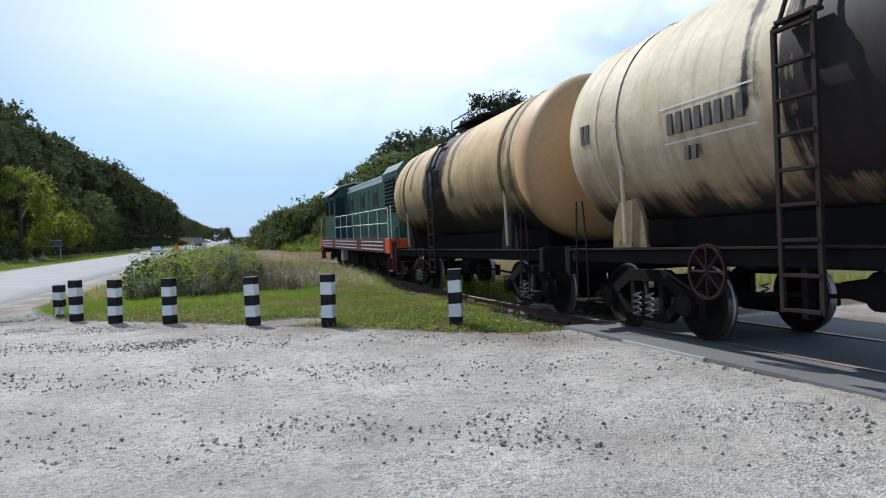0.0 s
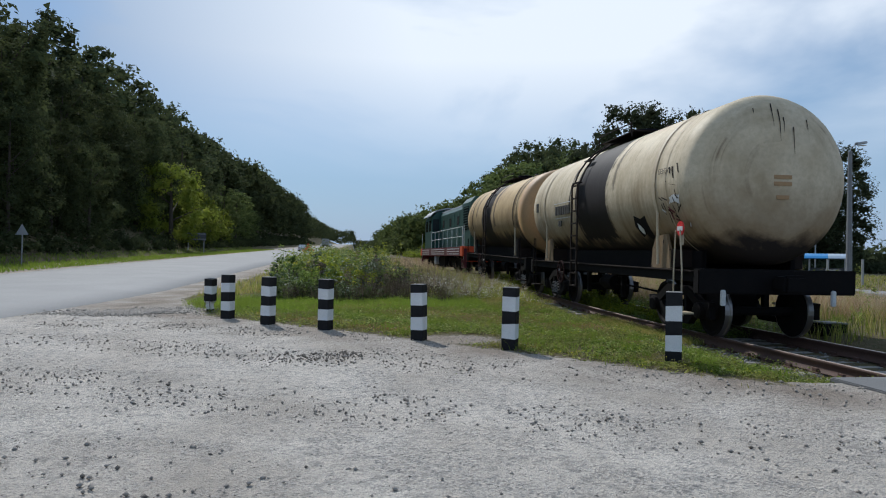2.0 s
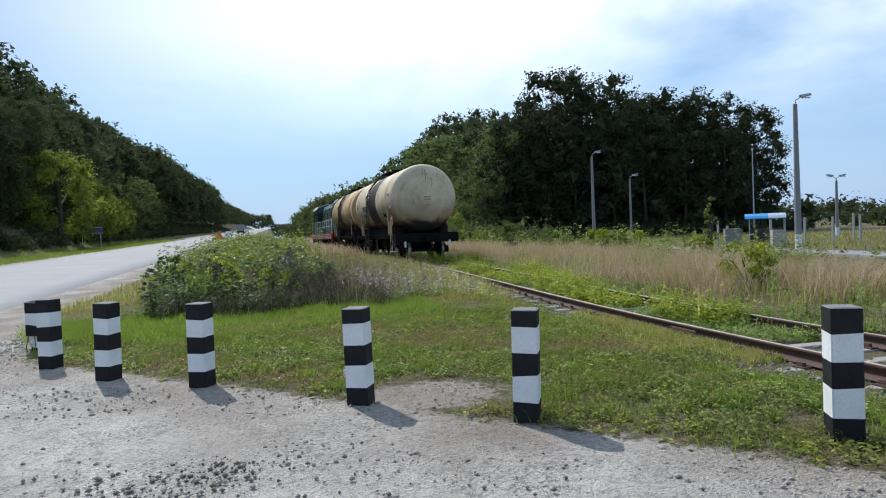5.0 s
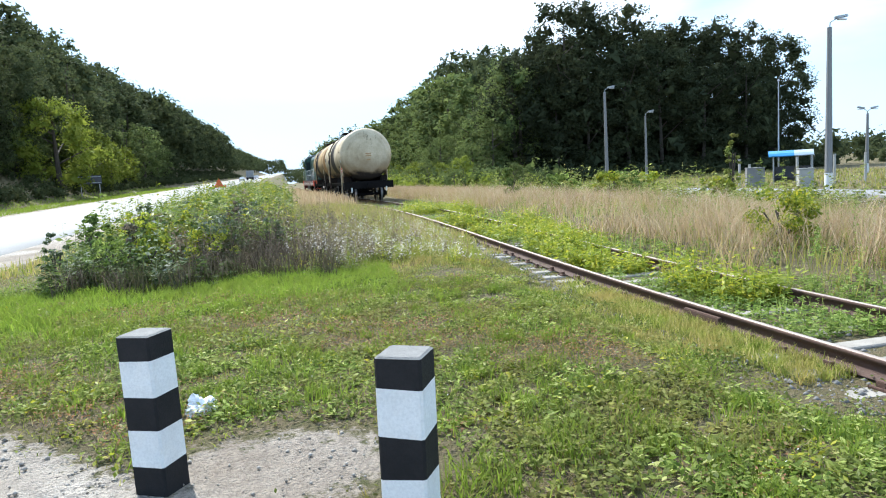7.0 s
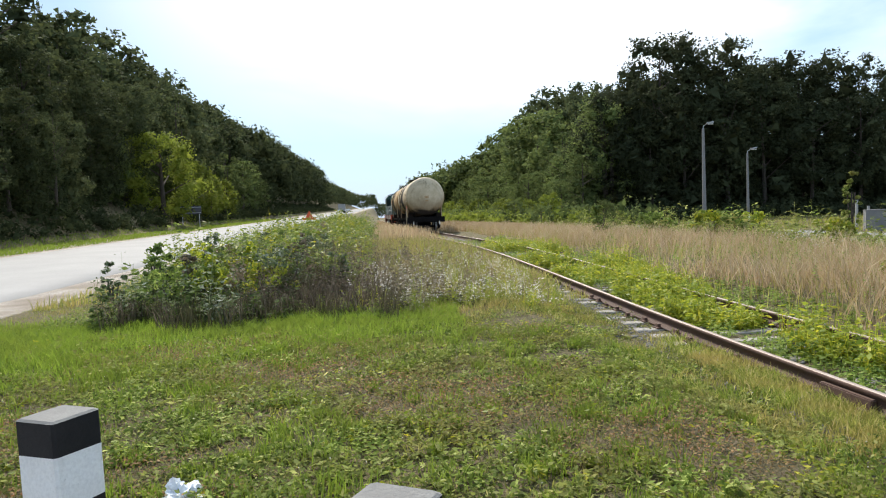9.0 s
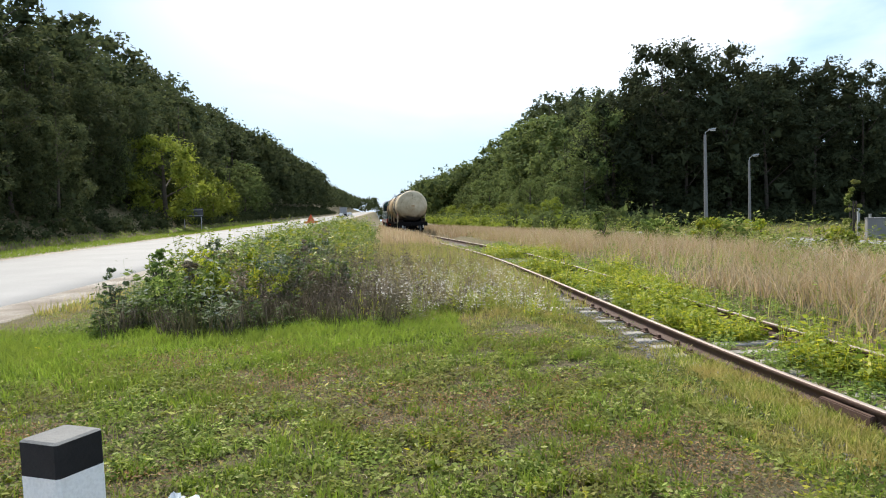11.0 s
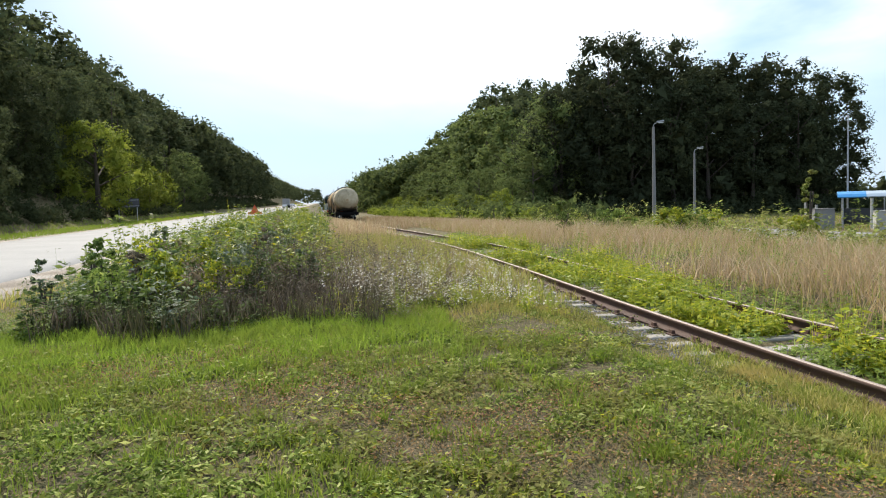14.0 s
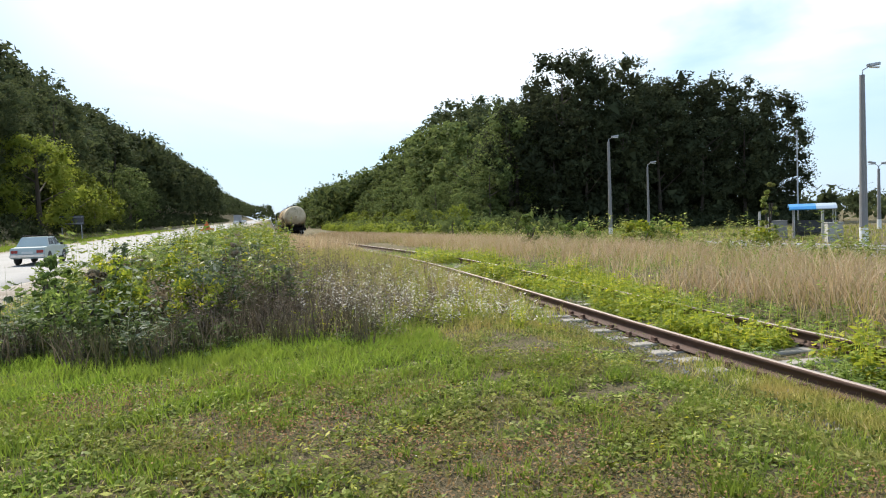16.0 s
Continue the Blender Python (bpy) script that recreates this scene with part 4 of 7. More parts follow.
def wheelset(parent, y, z=0.475, r=0.475):
    ws = part("wheelset", tube((-0.9, 0, 0), (0.9, 0, 0), 0.085, None, 12), M_STEEL_DARK, parent)
    ws.location = (0, y, z)
    for s in (-1, 1):
        bm = lathe([(s * 0.72, r * 0.3), (s * 0.72, r * 0.55), (s * 0.75, r * 0.82), (s * 0.725, r), (s * 0.74, r + 0.028), (s * 0.77, r + 0.022), (s * 0.785, r), (s * 0.86, r - 0.01), (s * 0.865, r * 0.86), (s * 0.82, r * 0.8), (s * 0.83, r * 0.42), (s * 0.9, r * 0.3)], 32, "x")
        for f in bm.faces:
            c = f.calc_center_median()
            if (c.y ** 2 + c.z ** 2) ** 0.5 > r * 0.965 and len(f.verts) == 4:
                f.material_index = 1
        part("wheel", bm, [M_WHEEL, M_TREAD], ws, smooth=False)
    WHEELS.append((ws, y, z, r))
    return ws


def bogie(parent, y):
    b = part("bogie", box(-0.5, 0.5, y - 0.22, y + 0.22, 0.42, 0.8, 0.03), M_STEEL_DARK, parent, "grimy cast steel bogie")
    for s in (-1, 1):
        x0, x1 = s * 1.02 - 0.07, s * 1.02 + 0.07
        bm = prism([(y - 1.25, 0.64), (y - 0.85, 0.66), (y - 0.42, 0.9), (y + 0.42, 0.9), (y + 0.85, 0.66), (y + 1.25, 0.64), (y + 1.22, 0.5), (y + 0.82, 0.5), (y + 0.38, 0.74), (y - 0.38, 0.74), (y - 0.82, 0.5), (y - 1.22, 0.5)], "x", x0, x1)
        merge(bm, prism([(y - 0.86, 0.52), (y - 0.45, 0.18), (y + 0.45, 0.18), (y + 0.86, 0.52), (y + 0.68, 0.53), (y + 0.38, 0.3), (y - 0.38, 0.3), (y - 0.68, 0.53)], "x", x0 + 0.004, x1 - 0.004))
        for k in (-1, 1):
            box(x0 + 0.008, x1 - 0.008, y + k * 0.34 - 0.06, y + k * 0.34 + 0.06, 0.28, 0.76, 0.01, bm)
            box(x0 + 0.008, x1 - 0.008, y + k * 1.18 - 0.07, y + k * 1.18 + 0.07, 0.34, 0.55, 0.01, bm)
            box(x0 + 0.008, x1 - 0.008, y + k * 0.68 - 0.05, y + k * 0.68 + 0.05, 0.34, 0.56, 0.01, bm)
        part("side_frame", bm, M_STEEL_DARK, b)
        for yy in (y - 0.925, y + 0.925):
            part("axle_box", lathe([(s * 0.93, 0.16), (s * 1.16, 0.15), (s * 1.18, 0.1)], 14, "x"), M_WHEEL, b).location = (0, yy, 0.475)
        for yy in (y - 0.15, y + 0.15):
            coil = [(s * 1.13 + 0.055 * math.cos(a * 0.9), yy + 0.055 * math.sin(a * 0.9), 0.24 + 0.0125 * a) for a in range(0, 28)]
            part("spring", pipe(coil, 0.014, None, 6), M_POLE, b, "pale coil spring")
    for yy in (y - 0.925, y + 0.925):
        wheelset(parent, yy)


def tank_shell(length, radius, zc, end_bulge):
    half = length / 2
    prof = [(-half - end_bulge, 0.02), (-half - end_bulge * 0.97, radius * 0.35), (-half - end_bulge * 0.84, radius * 0.65), (-half - end_bulge * 0.55, radius * 0.88), (-half - end_bulge * 0.28, radius * 0.965), (-half, radius)]
    ys = [-half + length * i / 24 for i in range(1, 24)]
    full = prof + [(y, radius) for y in ys] + [(-s, r) for s, r in reversed(prof)]
    bm = lathe(full, 72, "y")
    bmesh.ops.translate(bm, verts=bm.verts[:], vec=(0, 0, zc))
    return bm


def band(y0, y1, radius, zc, a0, a1, lift, wave=0.0, seed=0, seg=40):
    """A curved sheet over the shell between two angles (0 = the right side, 90 = top), with a wavy outline."""
    bm = bmesh.new()
    rows = []
    for i in range(seg + 1):
        a = radians(a0 + (a1 - a0) * i / seg)
        w0 = wave * noise.noise(Vector((seed, a * 2.2, 1.3)))
        w1 = wave * noise.noise(Vector((seed + 9, a * 2.2, 4.1)))
        rows.append([bm.verts.new(((radius + lift) * math.cos(a), y0 + w0 + (y1 + w1 - y0 - w0) * k, zc + (radius + lift) * math.sin(a))) for k in (0, 0.33, 0.66, 1)])
    for p, q in zip(rows, rows[1:]):
        for i in range(3):
            bm.faces.new((p[i], p[i + 1], q[i + 1], q[i]))
    bmesh.ops.recalc_face_normals(bm, faces=bm.faces[:])
    for f in bm.faces:
        if f.normal.dot(f.calc_center_median() - Vector((0, f.calc_center_median().y, zc))) < 0:
            f.normal_flip()
    return bm


def wrapped(outline, radius, zc, lift):
    """A small flat scrap of (y, z) outline laid round the side of the shell."""
    bm = bmesh.new()
    vs = [bm.verts.new((0, y, z)) for y, z in outline]
    f = bm.faces.new(vs)
    bmesh.ops.triangulate(bm, faces=[f])
    bmesh.ops.subdivide_edges(bm, edges=bm.edges[:], cuts=2, use_grid_fill=True)
    for v in bm.verts:
        v.co.x = -((radius + lift) ** 2 - (v.co.z - zc) ** 2) ** 0.5
    bmesh.ops.recalc_face_normals(bm, faces=bm.faces[:])
    if sum(f.normal.x for f in bm.faces) > 0:
        bmesh.ops.reverse_faces(bm, faces=bm.faces[:])
    return bm


def ladder(parent, x, y, z0, z1, width, rungs, material, lean=0.0):
    lad = part("ladder", bmesh.new(), material, parent, "rusty steel ladder")
    for s in (-1, 1):
        part("stringer", box(x - 0.02, x + 0.02, y + s * width / 2 - 0.03, y + s * width / 2 + 0.03, z0, z1, 0.006), material, lad)
    for i in range(rungs):
        z = z0 + 0.03 + (z1 - z0 - 0.06) * i / (rungs - 1)
        part("rung", box(x - 0.03, x + 0.03, y - width / 2, y + width / 2, z - 0.018, z + 0.018, 0.005), material, lad)
    return lad


def text_on(parent, body, size, m, material, name="lettering"):
    cu = bpy.data.curves.new(name, "FONT")
    cu.body, cu.size, cu.extrude = body, size, 0.001
    cu.materials.append(material)
    ob = new(name, cu)
    ob.parent = parent
    ob.matrix_basis = m
    return ob


def tank_wagon(label, rear):
    R, ZC, L = 1.56, 2.89, 10.3
    t = thing("tank_wagon", label, "tank wagon", None, "train")
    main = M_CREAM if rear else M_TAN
    # underframe
    part("centre_sill", box(-0.33, 0.33, -5.6, 5.6, 0.92, 1.25, 0.02), M_STEEL_DARK, t)
    for s in (-1, 1):
        part("side_sill", box(s * 1.42 - 0.06, s * 1.42 + 0.06, -5.4, 5.4, 1.02, 1.2, 0.015), M_STEEL_DARK, t)
        part("sill_flange", box(s * 1.46 - 0.07, s * 1.46 + 0.07, -5.4, 5.4, 1.2, 1.225, 0.004), M_LADDER, t)
        part("buffer_beam", box(-1.5, 1.5, s * 5.52 - 0.1, s * 5.52 + 0.1, 0.82, 1.26, 0.02), M_STEEL_DARK, t)
        cp = part("coupler", box(-0.13, 0.13, s * 5.83 - 0.24, s * 5.83 + 0.24, 0.9, 1.15, 0.04), M_STEEL_DARK, t)
        part("knuckle", box(-0.2, 0.2, s * 6.02 - 0.1, s * 6.02 + 0.07, 0.86, 1.18, 0.05), M_STEEL_DARK, cp)
        bogie(t, s * 4.0)
        for yy in (-1.6, 1.6):
            part("cross_beam", box(min(0, s * 1.42), max(0, s * 1.42), yy - 0.1, yy + 0.1, 0.98, 1.18, 0.01), M_STEEL_DARK, t)
    part("brake_cylinder", lathe([(-0.5, 0.18), (0.1, 0.2), (0.12, 0.14), (0.5, 0.08)], 16, "y"), M_STEEL_DARK, t).location = (-0.7, 0.6, 0.75)
    part("air_tank", lathe([(-0.55, 0.1), (-0.5, 0.2), (0.5, 0.2), (0.55, 0.1)], 16, "y"), M_STEEL_DARK, t).location = (0.6, -0.8, 0.7)
    part("brake_rod", pipe([(-0.6, -3, 0.62), (-0.6, -1, 0.7), (-0.7, 0, 0.72), (-0.5, 2.8, 0.6)], 0.025), M_STEEL_DARK, t)
    for yy in (-1.1, 1.25):
        part("brake_hanger", box(-1.05, -0.95, yy - 0.05, yy + 0.05, 0.45, 1.05, 0.01), M_STEEL_DARK, t)
    hw = part("handwheel", lathe([(-0.018, 0.285), (0.018, 0.285), (0.018, 0.318), (-0.018, 0.318), (-0.018, 0.285)], 24, "x", (0, 359.9)), M_DARKRED, t, "dull red brake handwheel")
    hw.location = (-1.56, 2.1, 0.95)
    for a in range(4):
        c, s2 = math.cos(a * 0.785), math.sin(a * 0.785)
        part("spoke", tube((0, -0.3 * c, -0.3 * s2), (0, 0.3 * c, 0.3 * s2), 0.014, None, 6), M_DARKRED, hw)
    # beams added, not a real part: they keep the gap under the tank dark
    for s in (-1, 1):
        part("gap_shade_beam", box(s * 0.9 - 0.05, s * 0.9 + 0.05, -4.7, 4.7, 1.2, 1.58, 0.01), M_STEEL_DARK, t, "dark beam added to shade the gap under the tank")
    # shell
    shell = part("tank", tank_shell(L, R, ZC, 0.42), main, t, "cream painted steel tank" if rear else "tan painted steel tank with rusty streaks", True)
    for s in (-1, 1):
        seam = band(s * 4.4 - 0.02, s * 4.4 + 0.02, R, ZC, -60, 240, 0.008)
        part("seam", seam, M_SOOT if not rear else M_TANSTEEL, shell)
        strap = band(s * 3.9 - 0.07, s * 3.9 + 0.07, R, ZC, -22, 202, 0.018)
        part("strap", strap, M_TANSTEEL if rear else M_SOOT, t, "steel hold-down strap")
        for side in (-1, 1):
            prof = [(s * 3.9 - 0.42, 1.23), (s * 3.9 + 0.42, 1.23), (s * 3.9 + 0.36, 1.62), (s * 3.9 + 0.22, 1.86), (s * 3.9 - 0.22, 1.9), (s * 3.9 - 0.36, 1.62)]
            bm = prism(prof, "x", side * 1.36 - 0.03, side * 1.36 + 0.03)
            sad = part("saddle", bm, M_SADDLE if rear else M_STEEL_DARK, t, "saddle bracket")
            part("strap_bolt", tube((side * 1.44, s * 3.9, 1.3), (side * 1.47, s * 3.9, 2.5), 0.03), M_TANSTEEL, sad)
            for k in (-0.42, 0.42):
                part("rib", box(min(side * 0.9, side * 1.36), max(side * 0.9, side * 1.36), s * 3.9 + k - 0.02, s * 3.9 + k + 0.02, 1.26, 1.6), M_LADDER, sad)
    # grime, spill and stains with shapes of their own
    if rear:
        # torn black poster with a white scrap
        prof = [(-3.25, 2.3), (-2.98, 2.24), (-2.7, 2.32), (-2.58, 2.1), (-2.66, 1.86), (-2.9, 1.92), (-3.02, 1.8), (-3.22, 1.88)]
        part("torn_poster", wrapped(prof, R, ZC, 0.006), M_OIL, shell, "torn black poster")
        prof = [(-2.86, 2.1), (-2.76, 2.16), (-2.7, 2.04), (-2.76, 1.94), (-2.86, 1.92), (-2.83, 1.98), (-2.92, 2.02)]
        part("poster_scrap", wrapped(prof, R, ZC, 0.01), M_WHITE, shell, "white torn scrap")
        for k, (y0, z0, dy, dz) in enumerate(((-4.95, 3.0, 0.16, 0.2), (-4.75, 2.92, 0.12, 0.24), (-4.6, 3.02, 0.1, 0.14), (-4.85, 2.78, 0.3, 0.05), (-4.5, 2.86, 0.14, 0.05))):
            part("scrawl", wrapped([(y0, z0), (y0 + 0.05, z0 + 0.02), (y0 + dy, z0 + dz), (y0 + dy - 0.05, z0 + dz)], R, ZC, 0.006), M_LADDER, shell, "scrawled dark mark")
        part("paper_notice", wrapped([(-4.9, 2.6), (-4.72, 2.63), (-4.52, 2.58), (-4.55, 2.47), (-4.7, 2.5), (-4.88, 2.44)], R, ZC, 0.006), M_WHITE, shell, "torn white paper notice")
        scrawl_rng = random.Random(31)
        for k in range(20):
            y0, z0 = -4.95 + scrawl_rng.random() * 0.75, 1.95 + scrawl_rng.random() * 0.6
            a, ln = scrawl_rng.choice((0.4, 1.3, 1.6, 2.5)) + scrawl_rng.uniform(-0.2, 0.2), scrawl_rng.uniform(0.1, 0.26)
            dy, dz = math.cos(a) * ln, math.sin(a) * ln
            wy, wz = -math.sin(a) * 0.012, math.cos(a) * 0.012
            part("scrawl", wrapped([(y0 - wy, z0 - wz), (y0 + dy - wy, z0 + dz - wz), (y0 + dy + wy, z0 + dz + wz), (y0 + wy, z0 + wz)], R, ZC, 0.008 + 0.0004 * k), M_WHITE if k % 6 == 0 else M_LADDER, shell, "scrawled pale mark" if k % 6 == 0 else "scrawled dark mark")
        for y0, z0, dy, dz in ((-4.62, 2.3, 0.2, 0.05), (-4.5, 2.18, 0.1, 0.22), (-4.75, 2.12, 0.22, 0.04)):
            part("red_scrawl", wrapped([(y0, z0), (y0 + 0.06, z0 - 0.02), (y0 + dy, z0 + dz), (y0 + dy - 0.04, z0 + dz + 0.03)], R, ZC, 0.007), M_RED, shell, "scrawled dull red mark")
    else:
        end = lathe([(-L / 2 - 0.425, 0.02), (-L / 2 - 0.412, R * 0.355), (-L / 2 - 0.357, R * 0.655), (-L / 2 - 0.235, R * 0.886), (-L / 2 - 0.12, R * 0.97), (-L / 2, R + 0.004), (-L / 2 + 0.5, R + 0.004)], 72, "y")
        bmesh.ops.translate(end, verts=end.verts[:], vec=(0, 0, ZC))
        part("tank_end", end, M_TANEND, shell, "orange tan end of the tank", True)
    if rear:
        for i, (x, ln) in enumerate(((-0.08, 0.42), (0.04, 0.6), (0.12, 0.3), (0.3, 0.5), (-0.42, 0.1), (0.6, 0.22))):
            top = ZC + 1.38 - 0.12 * (i % 4) - abs(x) * 0.3
            n = 8
            bm = bmesh.new()
            prev = None
            for j in range(n + 1):
                z = top - ln * j / n
                q = ((x) ** 2 + (z - ZC) ** 2) ** 0.5 / R
                pts = [(0.02, 0.42), (0.35, 0.407), (0.65, 0.353), (0.88, 0.231), (0.965, 0.118), (1.0, 0.0)]
                yb = np.interp(q, [p[0] for p in pts], [p[1] for p in pts])
                w = 0.009 * (1.2 - j / n) + 0.004 * noise.noise(Vector((x * 9, j, 0)))
                cur = [bm.verts.new((x + sx * w, -L / 2 - yb - 0.014, z)) for sx in (-1, 1)]
                if prev:
                    bm.faces.new((prev[0], prev[1], cur[1], cur[0]))
                prev = cur
            part("drip_streak", bm, M_OIL, shell)
        for dz, w in ((0.02, 0.34), (-0.1, 0.34), (-0.34, 0.24)):
            part("stencil_bar", box(0.08 - w / 2, 0.08 + w / 2, -L / 2 - 0.428, -L / 2 - 0.42, ZC + dz - 0.035, ZC + dz + 0.035), M_TANEND, shell, "faded stencil line")
    # stencils on the side
    if rear:
        for i in range(8):
            y = 2.66 - i * 0.168
            part("stencil_bar", box(-R - 0.016, -R + 0.02, y - 0.048, y + 0.048, ZC - 0.31, ZC - 0.06), M_LETTER, shell, "dark stencilled character bar")
        for z in (ZC - 0.4, ZC + 0.02):
            part("stencil_line", band(1.3, 2.84, R, ZC, 180 - math.degrees(math.asin((z - ZC) / R)) - 0.35, 180 - math.degrees(math.asin((z - ZC) / R)) + 0.35, 0.008, 0, 0, 2), M_RAILING, shell)
        for i in range(2):
            part("stencil_bar", box(-R + 0.01, -R + 0.05, 2.35 - i * 0.13, 2.43 - i * 0.13, ZC - 0.64, ZC - 0.48), M_LETTER, shell)
        for i in range(2):
            part("stencil_bar", box(-R - 0.012, -R + 0.03, 4.72 - i * 0.14, 4.81 - i * 0.14, ZC - 0.12, ZC + 0.16), M_LETTER, shell)
        text_on(shell, "БЕНЗИН", 0.14, pose(-R - 0.014, -4.12, ZC + 0.16, 90, 0, -90), M_LETTER)
    # dome platform, hatch, ladders
    top = ZC + R
    part("hatch", lathe([(top - 0.05, 0.3), (top + 0.16, 0.3), (top + 0.2, 0.34), (top + 0.24, 0.33), (top + 0.27, 0.1)], 20, "z"), M_OIL, t)
    part("valve_cover", lathe([(top - 0.05, 0.1), (top + 0.22, 0.1), (top + 0.25, 0.05)], 12, "z"), M_OIL, t).location = (0.25, -0.8, 0)
    plat = part("platform", box(-0.75, 0.75, -1.0, 1.25, top + 0.03, top + 0.06, 0.005), M_LADDER, t, "top walkway")
    for s in (-1, 1):
        part("handrail", pipe([(s * 0.78, 1.3, top - 0.02), (s * 0.78, 1.25, top + 0.24), (s * 0.78, -0.9, top + 0.24), (s * 0.78, -0.95, top - 0.1)], 0.017), M_LADDER, plat)
    ly = 0.67
    for s in (-1, 1):
        ladder(t, s * 1.66, ly, 0.6, ZC + 0.4, 0.46, 9, M_LADDER)
        arc = [(s * 1.66, ZC + 0.4)] + [(s * (R + 0.1) * math.cos(radians(a)), ZC + (R + 0.1) * math.sin(radians(a))) for a in (16, 28, 40, 52, 64, 72)]
        for k in (-0.23, 0.23):
            part("ladder_rail", pipe([(x, ly + k, z) for x, z in arc], 0.022), M_LADDER, t)
        for x, z in arc[1::2]:
            part("tread", box(x - 0.06, x + 0.06, ly - 0.23, ly + 0.23, z - 0.015, z + 0.015), M_LADDER, t)
    # end steps with handrail
    for s in (-1, 1):
        step = part("end_step", box(-1.62, -1.3, s * 4.95 - 0.16, s * 4.95 + 0.16, 0.42, 0.455, 0.006), M_TANSTEEL if rear and s < 0 else M_LADDER, t, "end step with handrails")
        for k in (-0.16, 0.16):
            part("step_rail", pipe([(-1.55, s * 4.95 + k, 0.44), (-1.55, s * 4.95 + k * 1.0, 1.2), (-1.56, s * 4.95 + k * 0.55, 1.95)], 0.015), M_TANSTEEL if rear and s < 0 else M_LADDER, step)
    if rear:
        disc = part("tail_disc", lathe([(-0.01, 0.01), (-0.01, 0.135), (0.01, 0.135), (0.01, 0.01)], 24, "x"), M_REFLECT, t, "red and white round tail sign")
        disc.location = (-1.5, -4.93, 1.98)
        part("sign_bar", box(-0.016, -0.01, -0.1, 0.1, -0.04, 0.04), M_RAILING, disc)
        part("bracket", box(0.0, 0.06, -0.02, 0.02, -0.3, 0.1), M_TANSTEEL, disc)
        for s in (-1, 1):
            part("buffer_plate", box(s * 1.05 - 0.045, s * 1.05 + 0.045, -5.66, -5.6, 0.62, 0.9, 0.015), M_RAILING, t, "pale plate on the buffer beam")
    return t


wagon_rear = tank_wagon("cream railway tank wagon with a black oil band", True)
wagon_front = tank_wagon("tan railway tank wagon with oil stains and rust", False)


